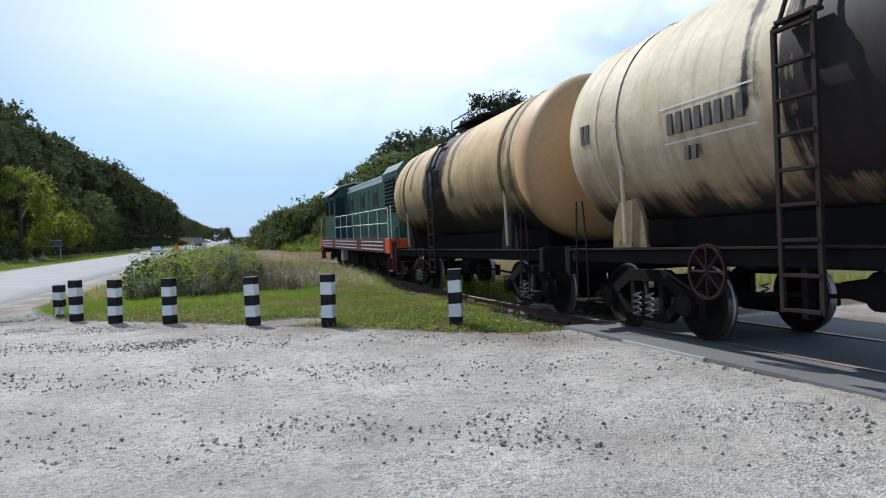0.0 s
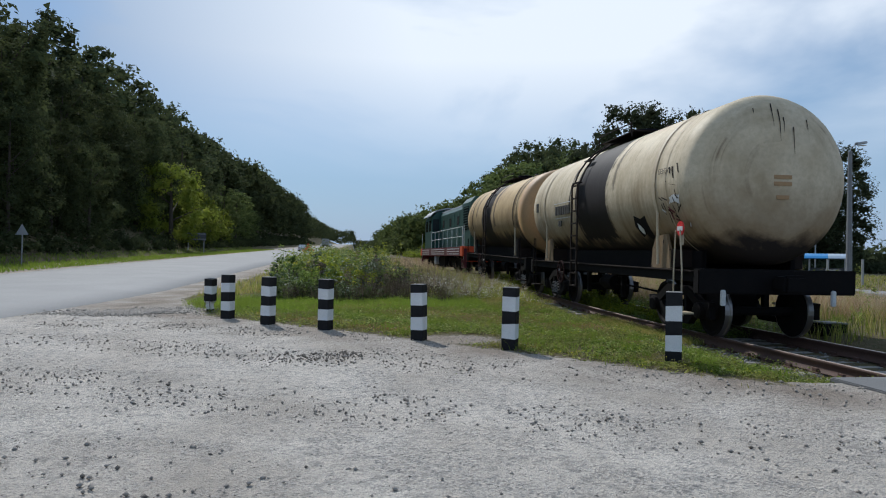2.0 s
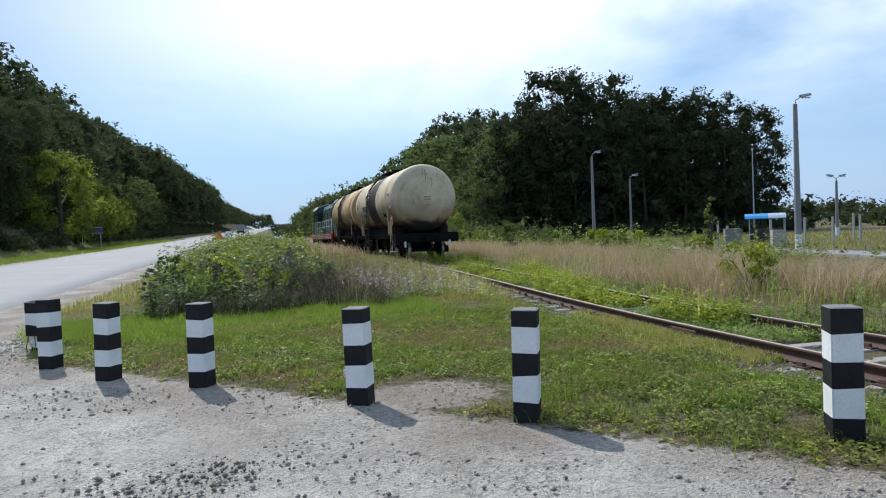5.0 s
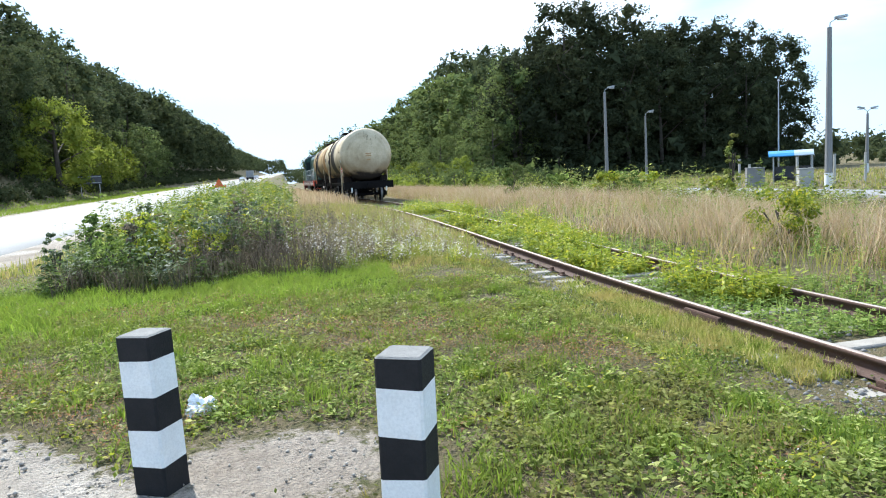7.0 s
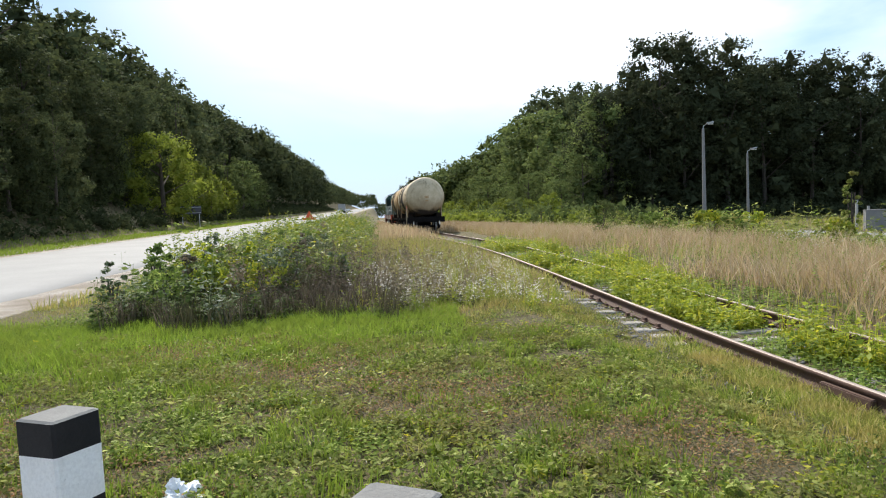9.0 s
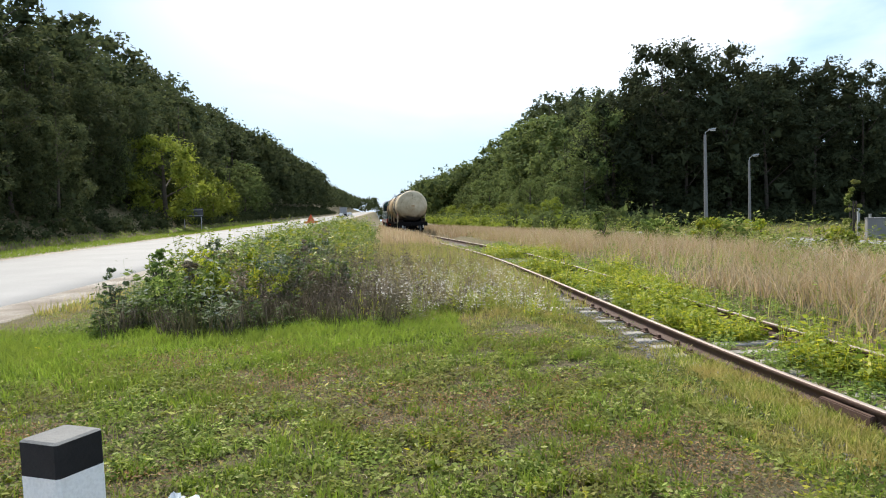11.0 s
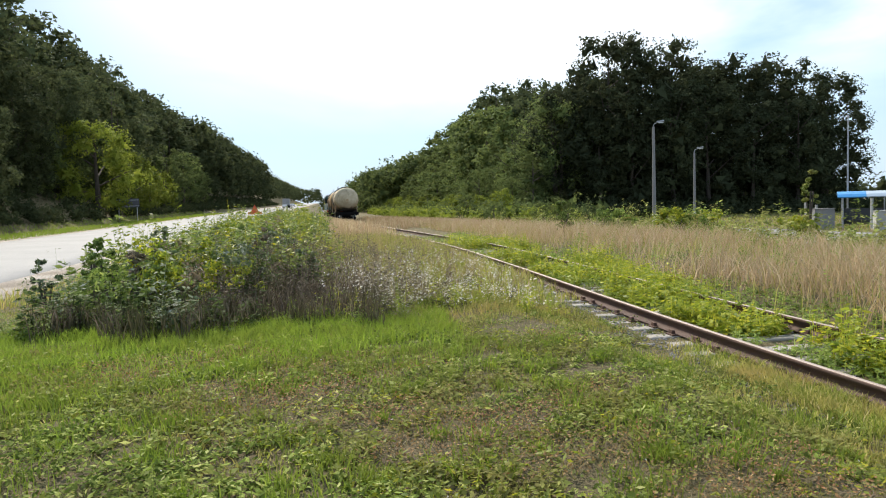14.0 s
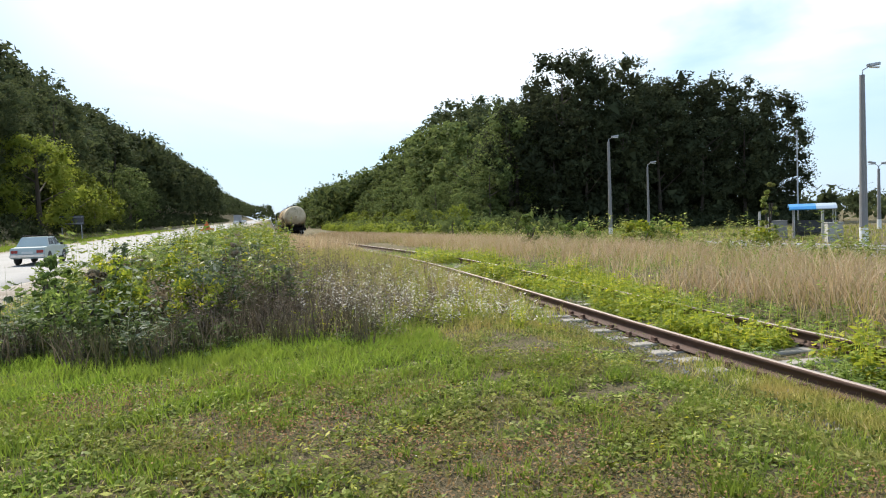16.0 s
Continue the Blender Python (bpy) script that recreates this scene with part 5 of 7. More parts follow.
# ---- locomotive ----
def locomotive():
    t = thing("locomotive", "dark green diesel shunting locomotive with red skirt and pale railings", "locomotive", None, "train")
    part("platform", box(-1.55, 1.55, -8.1, 8.1, 1.42, 1.56, 0.02), M_STEEL_DARK, t)
    for s in (-1, 1):
        skirt = part("skirt", box(s * 1.55 - 0.03, s * 1.55 + 0.03, -8.0, 8.0, 1.05, 1.55, 0.01), M_RED, t, "red side skirt with pale stripes")
        for z in (1.16, 1.3, 1.44):
            for y0, y1 in ((-7.2, -3.4), (-2.4, 3.0), (4.0, 7.4)):
                part("stripe", box(s * 1.588 - 0.006, s * 1.588 + 0.006, y0, y1, z - 0.022, z + 0.022), M_RAILING, skirt)
    hood = bmesh.new()
    prof = [(-0.95, 1.56), (0.95, 1.56), (0.95, 3.75), (0.78, 4.02), (0.4, 4.14), (-0.4, 4.14), (-0.78, 4.02), (-0.95, 3.75)]
    hood = prism(prof, "y", -7.3, 3.4)
    bmesh.ops.bevel(hood, geom=[e for e in hood.edges if e.is_boundary is False and abs(e.verts[0].co.y - e.verts[1].co.y) < 1e-4], offset=0.03, segments=1, affect="EDGES")
    h = part("hood", hood, M_GREEN, t)
    roof = prism([(-0.82, 3.98), (-0.4, 4.16), (0.4, 4.16), (0.82, 3.98), (0.8, 4.06), (0.4, 4.2), (-0.4, 4.2), (-0.8, 4.06)], "y", -7.0, 3.4)
    part("roof_sheet", roof, M_GREYROOF, h)
    part("radiator_block", prism([(-1.0, 1.56), (1.0, 1.56), (1.0, 4.0), (0.75, 4.3), (-0.75, 4.3), (-1.0, 4.0)], "y", -7.35, -5.0), M_GREEN, t)
    for s in (-1, 1):
        gr = part("grille", box(s * 1.0 - 0.02, s * 1.0 + 0.02, -6.9, -5.4, 2.5, 3.8, 0.01), M_STEEL_DARK, t, "dark radiator grille")
        for i in range(9):
            part("slat", box(s * 1.03 - 0.015, s * 1.03 + 0.015, -6.85, -5.45, 2.58 + i * 0.14, 2.62 + i * 0.14), M_GREEN, gr)
        for i in range(9):
            y = -4.5 + i * 0.87
            d = part("hood_door", box(s * 0.955 - 0.012, s * 0.955 + 0.012, y - 0.38, y + 0.38, 1.75, 3.6, 0.008), M_GREEN, h)
            if i % 3 == 1:
                part("louvre", box(s * 0.97 - 0.012, s * 0.97 + 0.012, y - 0.25, y + 0.25, 2.9, 3.4, 0.004), M_STEEL_DARK, d)
            part("handle", box(s * 0.972 - 0.01, s * 0.972 + 0.01, y + 0.28, y + 0.31, 2.4, 2.6), M_CHROME, d)
        # walkway railings
        rail = part("railing", pipe([(s * 1.5, -7.7, 2.62), (s * 1.5, 3.4, 2.62)], 0.022), M_RAILING, t, "pale walkway railing")
        part("mid_rail", pipe([(s * 1.5, -7.7, 2.1), (s * 1.5, 3.4, 2.1)], 0.018), M_RAILING, rail)
        for i in range(8):
            y = -7.7 + i * 1.585
            part("stanchion", tube((s * 1.5, y, 1.55), (s * 1.5, y, 2.62), 0.02), M_RAILING, rail)
        for e in (-1, 1):
            st = part("steps", box(s * 1.45 - 0.08, s * 1.45 + 0.08, e * 8.0 - 0.3, e * 8.0 + 0.3, 0.42, 0.46, 0.006), M_RED, t, "red boarding steps")
            part("tread", box(s * 1.45 - 0.08, s * 1.45 + 0.08, e * 8.0 - 0.3, e * 8.0 + 0.3, 0.85, 0.89, 0.006), M_RED, st)
            for k in (-0.3, 0.3):
                part("step_side", box(s * 1.45 - 0.08, s * 1.45 + 0.08, e * 8.0 + k - 0.015, e * 8.0 + k + 0.015, 0.42, 1.45), M_RED, st)
            part("grab_rail", pipe([(s * 1.5, e * 8.05, 0.9), (s * 1.52, e * 8.25, 1.7), (s * 1.5, e * 8.1, 2.7)], 0.02), M_RAILING, st)
    cab = prism([(-1.5, 1.56), (1.5, 1.56), (1.5, 3.7), (1.2, 4.05), (0.5, 4.25), (-0.5, 4.25), (-1.2, 4.05), (-1.5, 3.7)], "y", 3.4, 6.6)
    c = part("cab", cab, M_GREEN, t)
    part("cab_roof", prism([(-1.62, 3.78), (-1.25, 4.1), (-0.5, 4.3), (0.5, 4.3), (1.25, 4.1), (1.62, 3.78), (1.58, 3.88), (1.25, 4.18), (0.5, 4.38), (-0.5, 4.38), (-1.25, 4.18), (-1.58, 3.88)], "y", 3.25, 6.8), M_GREYROOF, c)
    for s in (-1, 1):
        for y0 in (3.65, 5.2):
            part("window", box(s * 1.5 - 0.015, s * 1.5 + 0.015, y0, y0 + 1.15, 2.75, 3.5, 0.02), M_GLASS, c)
        part("rear_window", box(s * 1.22 - 0.22, s * 1.22 + 0.22, 3.385, 3.405, 2.75, 3.6, 0.008), M_GLASS, c)
        part("front_window", box(s * 0.7 - 0.5, s * 0.7 + 0.5, 6.59, 6.61, 2.8, 3.6, 0.008), M_GLASS, c)
    part("short_hood", prism([(-0.95, 1.56), (0.95, 1.56), (0.95, 2.45), (0.75, 2.6), (-0.75, 2.6), (-0.95, 2.45)], "y", 6.6, 7.9), M_GREEN, t)
    for e in (-1, 1):
        part("buffer_beam", box(-1.5, 1.5, e * 8.2 - 0.1, e * 8.2 + 0.1, 0.75, 1.56, 0.02), M_ORANGE if e < 0 else M_RED, t, "orange-red end beam")
        for s in (-1, 1):
            part("corner_panel", box(s * 1.56 - 0.05, s * 1.56 + 0.05, min(e * 7.62, e * 8.28), max(e * 7.62, e * 8.28), 1.04, 1.57, 0.02), M_ORANGE, t, "bright orange-red corner panel")
        part("coupler", box(-0.14, 0.14, e * 8.42 - 0.2, e * 8.42 + 0.2, 0.88, 1.15, 0.04), M_STEEL_DARK, t)
        b = part("bogie", box(-0.6, 0.6, e * 4.4 - 2.2, e * 4.4 + 2.2, 0.6, 1.0, 0.04), M_STEEL_DARK, t, "black three-axle bogie")
        for s in (-1, 1):
            part("side_frame", prism([(e * 4.4 - 2.7, 0.5), (e * 4.4 + 2.7, 0.5), (e * 4.4 + 2.6, 0.95), (e * 4.4 - 2.6, 0.95)], "x", s * 1.1 - 0.06, s * 1.1 + 0.06), M_STEEL_DARK, b)
            for k in (-2, 0, 2):
                part("axle_box", box(s * 1.2 - 0.09, s * 1.2 + 0.09, e * 4.4 + k - 0.2, e * 4.4 + k + 0.2, 0.38, 0.75, 0.03), M_WHEEL, b)
        for k in (-2, 0, 2):
            wheelset(t, e * 4.4 + k, 0.525, 0.525)
    part("fuel_tank", box(-1.3, 1.3, -1.3, 1.3, 0.35, 1.05, 0.06), M_STEEL_DARK, t)
    part("equipment_box", box(-1.5, -1.2, 1.45, 2.0, 0.5, 1.05, 0.03), M_GREYROOF, t, "grey equipment box")
    part("exhaust", lathe([(4.15, 0.16), (4.5, 0.15), (4.52, 0.1)], 14, "z"), M_STEEL_DARK, t).location = (0, -1.5, 0)
    part("horn", pipe([(0.3, 4.0, 4.35), (0.3, 4.35, 4.42)], 0.03), M_CHROME, t)
    part("whip_aerial", tube((0.0, 5.6, 4.3), (0.0, 5.6, 5.1), 0.01), M_STEEL_DARK, t)
    return t


loco = locomotive()


# ---- grass, weeds and flowers ----
def blades(rng, xy, h, width, lean, curl=0.35):
    """Bent two-piece blades standing on the ground at xy."""
    n = len(xy)
    a = rng.uniform(0, 6.283, n)
    d = np.stack([np.cos(a), np.sin(a), np.zeros(n)], -1)
    b = rng.uniform(0, 6.283, n)
    out = np.stack([np.cos(b), np.sin(b), np.zeros(n)], -1) * (rng.uniform(0.1, 1, n) * lean * h)[:, None]
    base = np.stack([xy[:, 0], xy[:, 1], land(xy[:, 0], xy[:, 1]) - 0.01], -1)
    w = (width * rng.uniform(0.6, 1.3, n))[:, None]
    up = np.zeros((n, 3))
    up[:, 2] = h
    mid = base + up * 0.58 + out * curl
    tip = base + up + out
    v = np.stack([base - d * w, base + d * w, mid + d * w * 0.75, mid - d * w * 0.75, tip], 1)
    k = (np.arange(n) * 5)[:, None]
    f = np.concatenate([np.concatenate([k, k + 1, k + 2], 1), np.concatenate([k, k + 2, k + 3], 1), np.concatenate([k + 3, k + 2, k + 4], 1)])
    return v.reshape(-1, 3), f


def low_leaves(rng, xy, h, size):
    """Small leaves held up at random slants a little above the ground."""
    n = len(xy)
    p = np.stack([xy[:, 0], xy[:, 1], land(xy[:, 0], xy[:, 1]) + h], -1)
    nrm = rng.normal(scale=0.5, size=(n, 3)) + np.array([0, 0, 1.0])
    nrm /= np.linalg.norm(nrm, axis=1)[:, None]
    u = np.cross(nrm, rng.normal(size=(n, 3)))
    u /= np.linalg.norm(u, axis=1)[:, None]
    w = np.cross(nrm, u)
    s = (size * rng.uniform(0.5, 1.3, n))[:, None]
    v = np.stack([p - u * s, p - w * s * 0.55, p + u * s, p + w * s * 0.55], 1)
    return v.reshape(-1, 3), np.arange(n * 4).reshape(n, 4)


def stuff(name, vf, material, label, category):
    return tagged(new(name, np_mesh(name, vf[0], vf[1], material)), label, category, kind="stuff")


def spread(rng, n, x0, x1, y0, y1, keep=None, toward=1.0):
    """Random places, denser towards y0."""
    y = y0 + (y1 - y0) * rng.uniform(0, 1, n) ** toward
    x = rng.uniform(x0, x1, n)
    ok = np.ones(n, bool) if keep is None else keep(x, y, rng)
    return np.stack([x, y], -1)[ok]


def soft_noise(x, y, s, seed):
    return (np.sin(x * s + seed) * np.cos(y * s * 1.27 + 2 * seed) + np.sin((x + y) * s * 0.61 + 3 * seed) + 0.6 * np.sin((x - 1.7 * y) * s * 1.9 + seed)) / 2.6


def on_lawn(x, y, rng):
    m = yard_mask(x, y) + rng.normal(0, 0.16, len(x))
    bare = soft_noise(x, y, 2.9, 1.0) > 0.5 + rng.normal(0, 0.2, len(x))
    bare |= (soft_noise(x, y, 1.9, 9.0) > 0.3) & (rng.uniform(0, 1, len(x)) < 0.65)
    sandy = np.exp(-(((x + 4.9) / 1.1) ** 2 + ((y + 0.1) / 0.75) ** 2)) > rng.uniform(0.15, 0.9, len(x))
    rail = (x > -0.55) & (y > -4) & (rng.uniform(0, 1, len(x)) < 0.8)
    return (m < 0.32) & ~bare & ~sandy & ~rail


R = np.random.RandomState(77)
xy = spread(R, 150000, -13, 0.0, -4.2, 14, on_lawn, 1.5)
stuff("lawn", blades(R, xy, R.uniform(0.02, 0.075, len(xy)) * (1 + 0.6 * soft_noise(xy[:, 0], xy[:, 1], 3.3, 2.0)), 0.0045, 1.2), M_GRASS, "short green summer grass with dry patches", "grass")
xy = spread(R, 290000, -12, 0.0, -4.0, 10, lambda x, y, r: on_lawn(x, y, r) & (soft_noise(x, y, 2.6, 5.0) > -0.3), 1.6)
stuff("clover", low_leaves(R, xy, R.uniform(0.015, 0.08, len(xy)) * (1 + 0.6 * soft_noise(xy[:, 0], xy[:, 1], 4.3, 6.0)), 0.021), M_CLOVER, "low clover and creeping weeds in the grass", "weeds")
xy = spread(R, 62000, -8.8, -1.6, -1.5, 6.5, lambda x, y, r: (yard_mask(x, y) < 0.3) & (soft_noise(x, y, 1.9, 9.0) > 0.2 + r.normal(0, 0.12, len(x))))
stuff("withered_weed", low_leaves(R, xy, R.uniform(0.03, 0.1, len(xy)), 0.013), M_REDWEED, "reddish withered low weed patches", "weeds")
xy = spread(R, 100000, -11.5, -3.0, 4.4, 10.5, lambda x, y, r: on_lawn(x, y, r) & (np.abs(y - (7.4 + 0.10 * x + 0.9)) < 1.5 + 0.9 * r.normal(0, 1, len(x)) + 0.8 * soft_noise(x, y, 1.1, 3.0)))
stuff("fresh_grass", blades(R, xy, R.uniform(0.08, 0.22, len(xy)), 0.005, 1.0), M_GRASS_BRIGHT, "bright fresh green grass below the weeds", "grass")
cen = spread(R, 560, -9.5, -0.9, -3.2, 6.5, on_lawn, 1.2)
size = R.uniform(0.03, 0.16, len(cen))
pick = R.randint(0, len(cen), 15000)
xy = cen[pick] + R.normal(size=(15000, 2)) * size[pick][:, None]
stuff("grass_tufts", blades(R, xy, R.uniform(0.05, 0.12, 15000) + size[pick] * 0.5, 0.0045, 0.9), M_GRASS_BRIGHT, "lush tufts of taller grass", "grass")
xy = spread(R, 450, -9, -0.6, -1.5, 9, on_lawn)
stuff("daisies", low_leaves(R, xy, R.uniform(0.06, 0.12, len(xy)), 0.008), M_FLOWER, "tiny white meadow flowers", "flowers")
xy = spread(R, 30000, -8.8, -1.6, -1.5, 6.5, lambda x, y, r: (yard_mask(x, y) < 0.3) & (soft_noise(x, y, 1.9, 9.0) > 0.28 + r.normal(0, 0.1, len(x))))
stuff("dead_stalks", blades(R, xy, R.uniform(0.03, 0.07, len(xy)), 0.004, 3.2), M_BROWNWEED, "flattened dead brown stalks in the lawn", "grass")
cen = spread(R, 26, 4.8, 9.5, 8.5, 15)
pick = R.randint(0, len(cen), 620)
xy = cen[pick] + R.normal(size=(620, 2)) * 0.2
stuff("white_umbels", low_leaves(R, xy, R.uniform(0.62, 0.85, 620), 0.02), M_FLOWER, "flat white flower heads in the meadow", "flowers")
# verges beyond
xy = spread(R, 18000, -12.9, 0.0, 13, 60, lambda x, y, r: (yard_mask(x, y) < 0.35), 1.6)
stuff("verge_grass", blades(R, xy, R.uniform(0.1, 0.35, len(xy)), 0.01, 0.6), M_GRASS, "rough grass between highway and track", "grass")
xy = spread(R, 24000, -32.5, -26.4, 15, 160, None, 1.3)
stuff("road_verge", blades(R, xy, R.uniform(0.1, 0.28, len(xy)), 0.026, 0.8), M_GRASS_BRIGHT, "mown grass verge beyond the highway", "grass")


def plants(rng, xy, height, leaves, leaf, spread_r, stem=0.005):
    """Leafy stalks: a stem and slanting leaves up along it."""
    n = len(xy)
    h = height * (0.42 + 0.95 * rng.uniform(0, 1, n) ** 1.6) * (0.85 + 0.5 * soft_noise(xy[:, 0], xy[:, 1], 1.7, 7.0))
    gz = land(xy[:, 0], xy[:, 1])
    lean = rng.normal(scale=0.13, size=(n, 2)) * h[:, None]
    m = n * leaves
    i = np.repeat(np.arange(n), leaves)
    k = rng.uniform(0.12, 1.0, m)
    a = rng.uniform(0, 6.283, m)
    rad = spread_r * rng.uniform(0.15, 1, m) * (1.15 - 0.6 * k)
    p = np.stack([xy[i, 0] + lean[i, 0] * k + np.cos(a) * rad, xy[i, 1] + lean[i, 1] * k + np.sin(a) * rad, gz[i] + h[i] * k], -1)
    out = np.stack([np.cos(a), np.sin(a), rng.uniform(-0.5, 0.5, m)], -1)
    nrm = np.stack([-np.cos(a) * 0.4, -np.sin(a) * 0.4, np.ones(m)], -1) + rng.normal(scale=0.45, size=(m, 3))
    nrm /= np.linalg.norm(nrm, axis=1)[:, None]
    w = np.cross(nrm, out)
    w /= np.linalg.norm(w, axis=1)[:, None]
    s = (leaf * rng.uniform(0.5, 1.3, m) * (1.15 - 0.5 * k))[:, None]
    v = np.stack([p - out * s, p - w * s * 0.45, p + out * s, p + w * s * 0.45], 1).reshape(-1, 3)
    f = np.arange(m * 4).reshape(m, 4)
    b = np.stack([xy[:, 0], xy[:, 1], gz], -1)
    t = b + np.stack([lean[:, 0], lean[:, 1], h], -1)
    off = np.array([stem, 0, 0])
    sv = np.stack([b - off, b + off, t + off * 0.4, t - off * 0.4], 1).reshape(-1, 3)
    return np.concatenate([v, sv]), np.concatenate([f, np.arange(n * 4).reshape(n, 4) + m * 4])


def front(x, y, edge):
    return y > edge + 0.35 * np.sin(x * 2.1) + 0.25 * np.sin(x * 5.3)


xy = spread(R, 120, -8.9, -6.2, 7.8, 12.5, lambda x, y, r: front(x, y, 8.3 - 0.2 * (x + 8)))
stuff("silvery_weeds", plants(R, xy, 0.95, 34, 0.065, 0.26, 0.003), M_SILVER, "silvery leafed shrubby weeds at the verge", "weeds")
xy = spread(R, 360, -9.0, -5.6, 7.8, 12.5, lambda x, y, r: front(x, y, 8.2 - 0.2 * (x + 8)))
stuff("dark_weeds", plants(R, xy, 0.72, 30, 0.07, 0.22), M_WEED_DARK, "dark green undergrowth of the weed bank", "weeds")
xy = spread(R, 1500, -11.0, -4.2, 11.0, 34, lambda x, y, r: (x > -9.4 - 0.06 * (y - 10)) & (x < -6.1 + 0.06 * (y - 11) + r.normal(0, 0.6, len(x))), 1.3)
stuff("tall_weeds", plants(R, xy, 1.15, 30, 0.1, 0.22), M_WEED, "tall leafy green weeds beside the highway", "weeds")
xy = spread(R, 1100, -10.6, -4.6, 11.0, 40, lambda x, y, r: (soft_noise(x, y, 0.8, 2.0) > -0.1) & (x > -8.9 - 0.06 * (y - 10)), 1.3)
stuff("yellow_weeds", plants(R, xy, 1.3, 30, 0.08, 0.2), M_WEED_YEL, "yellow-green flowering weeds beside the highway", "weeds")
xy = spread(R, 2700, -7.2, -1.6, 8.2, 18, lambda x, y, r: front(x, y, 8.9) & (r.uniform(0, 1, len(x)) < np.clip((-1.4 - x) / 3.2, 0.12, 1)), 1.3)
stuff("brown_weeds", plants(R, xy, 1.0 * np.clip(0.62 + (-3.2 - xy[:, 0]) * 0.16, 0.5, 1.0), 32, 0.034, 0.17, 0.003), M_MUGWORT, "brown dried seed heads of mugwort", "weeds")
xy = spread(R, 3000, -5.2, -0.6, 8.6, 34, lambda x, y, r: front(x, y, 9.6) & (x < -0.6 + track_x(y)), 1.3)
stuff("dry_stalks", blades(R, xy, R.uniform(0.2, 0.72, len(xy)) * sstep(7.6, 11.5, xy[:, 1]), 0.006, 1.3), M_HAY, "dry straw-coloured grass beside the track", "grass")
xy = spread(R, 30000, -5.5, -0.6, 7.0, 30, lambda x, y, r: front(x, y, 7.4) & (x < -0.5 + track_x(y)), 1.5)
stuff("rough_grass", blades(R, xy, (0.08 + R.uniform(0.1, 0.4, len(xy)) * sstep(7.2, 12.5, xy[:, 1])) * (1 + 0.5 * soft_noise(xy[:, 0], xy[:, 1], 2.2, 4.0)), 0.006, 0.9), M_GRASS, "rough green grass beside the track", "grass")
xy = spread(R, 1100, -4.8, -1.0, 8.2, 15, lambda x, y, r: front(x, y, 8.9), 1.2)
stuff("white_asters", plants(R, xy, 0.55, 9, 0.03, 0.14, 0.0008), M_FLOWER, "pale asters gone to seed", "flowers")
xy = spread(R, 1000, -5.2, -0.9, 8.2, 22, lambda x, y, r: (soft_noise(x, y, 1.6, 6.0) > -0.1) & (x < -0.8 + track_x(y)), 1.3)
stuff("yellow_herbs", plants(R, xy, 0.5, 24, 0.03, 0.15), M_WEED_YEL, "yellow-green low herbs beside the track", "weeds")
xy = spread(R, 800, -4.6, -1.0, 9.0, 24, lambda x, y, r: (soft_noise(x, y, 1.9, 1.0) > 0.0) & (x < -0.8 + track_x(y)), 1.3)
stuff("mugwort", plants(R, xy, 0.7, 24, 0.03, 0.15), M_BROWNWEED, "dry brownish mugwort beside the track", "weeds")
xy = spread(R, 7600, -8.6, -4.0, 7.4, 11.0, lambda x, y, r: front(x, y, 7.8 - 0.15 * (x + 8) * (x < -6)) & (soft_noise(x, y, 2.4, 3.0) > -0.4))
stuff("brown_grass", blades(R, xy, R.uniform(0.22, 0.62, len(xy)), 0.007, 0.6), M_MUGWORT, "brownish withered grass at the foot of the weed bank", "grass")
xy = spread(R, 9500, -9.8, -0.8, -3.4, 7.0, lambda x, y, r: on_lawn(x, y, r) & (soft_noise(x, y, 2.4, 8.0) > -0.1 + r.normal(0, 0.2, len(x))), 1.4)
stuff("broad_weeds", plants(R, xy, 0.13, 10, 0.036, 0.09, 0.001), M_CLOVER, "low broad-leafed green weeds in the lawn", "weeds")
xy = spread(R, 6500, -9.5, -0.8, -3.4, 7.0, lambda x, y, r: on_lawn(x, y, r) & (soft_noise(x, y, 2.1, 3.0) > -0.05 + r.normal(0, 0.2, len(x))), 1.3)
stuff("leafy_weeds", plants(R, xy, 0.12, 10, 0.03, 0.09, 0.001), M_WEED_YEL, "low broad-leafed light green weeds in the lawn", "weeds")
xy = spread(R, 420, -9.6, -3.6, 7.7, 9.4, lambda x, y, r: front(x, y, 8.0 - 0.15 * (x + 8)))
stuff("low_weeds", plants(R, xy, 0.36, 22, 0.032, 0.17, 0.002), M_WEED, "low green weeds in front of the weed bank", "weeds")
xy = spread(R, 420, -9.4, -3.4, 7.9, 9.8, lambda x, y, r: front(x, y, 8.2 - 0.15 * (x + 8)))
stuff("low_dry_weeds", plants(R, xy, 0.46, 24, 0.02, 0.15, 0.002), M_BROWNWEED, "low dry brown weeds in front of the weed bank", "weeds")
# far bank along the track to the bend
xy = spread(R, 1200, -11.5, -4.0, 34, 110, lambda x, y, r: x < -3.6 + track_x(y), 1.2)
stuff("bank_weeds", plants(R, xy, 1.3, 22, 0.13, 0.35), M_WEED, "green weeds along the bank far down the track", "weeds")
xy = spread(R, 700, -12.0, -4.5, 34, 120, lambda x, y, r: x < -4 + track_x(y), 1.2)
stuff("bank_yellow_weeds", plants(R, xy, 1.2, 22, 0.13, 0.35), M_WEED_YEL, "yellow-green weeds along the bank", "weeds")
xy = spread(R, 9000, -4.5, -0.8, 32, 110, lambda x, y, r: (x + 3 + r.normal(0, 0.3, len(x)) < 3 - 0.7 + track_x(y)), 1.2)
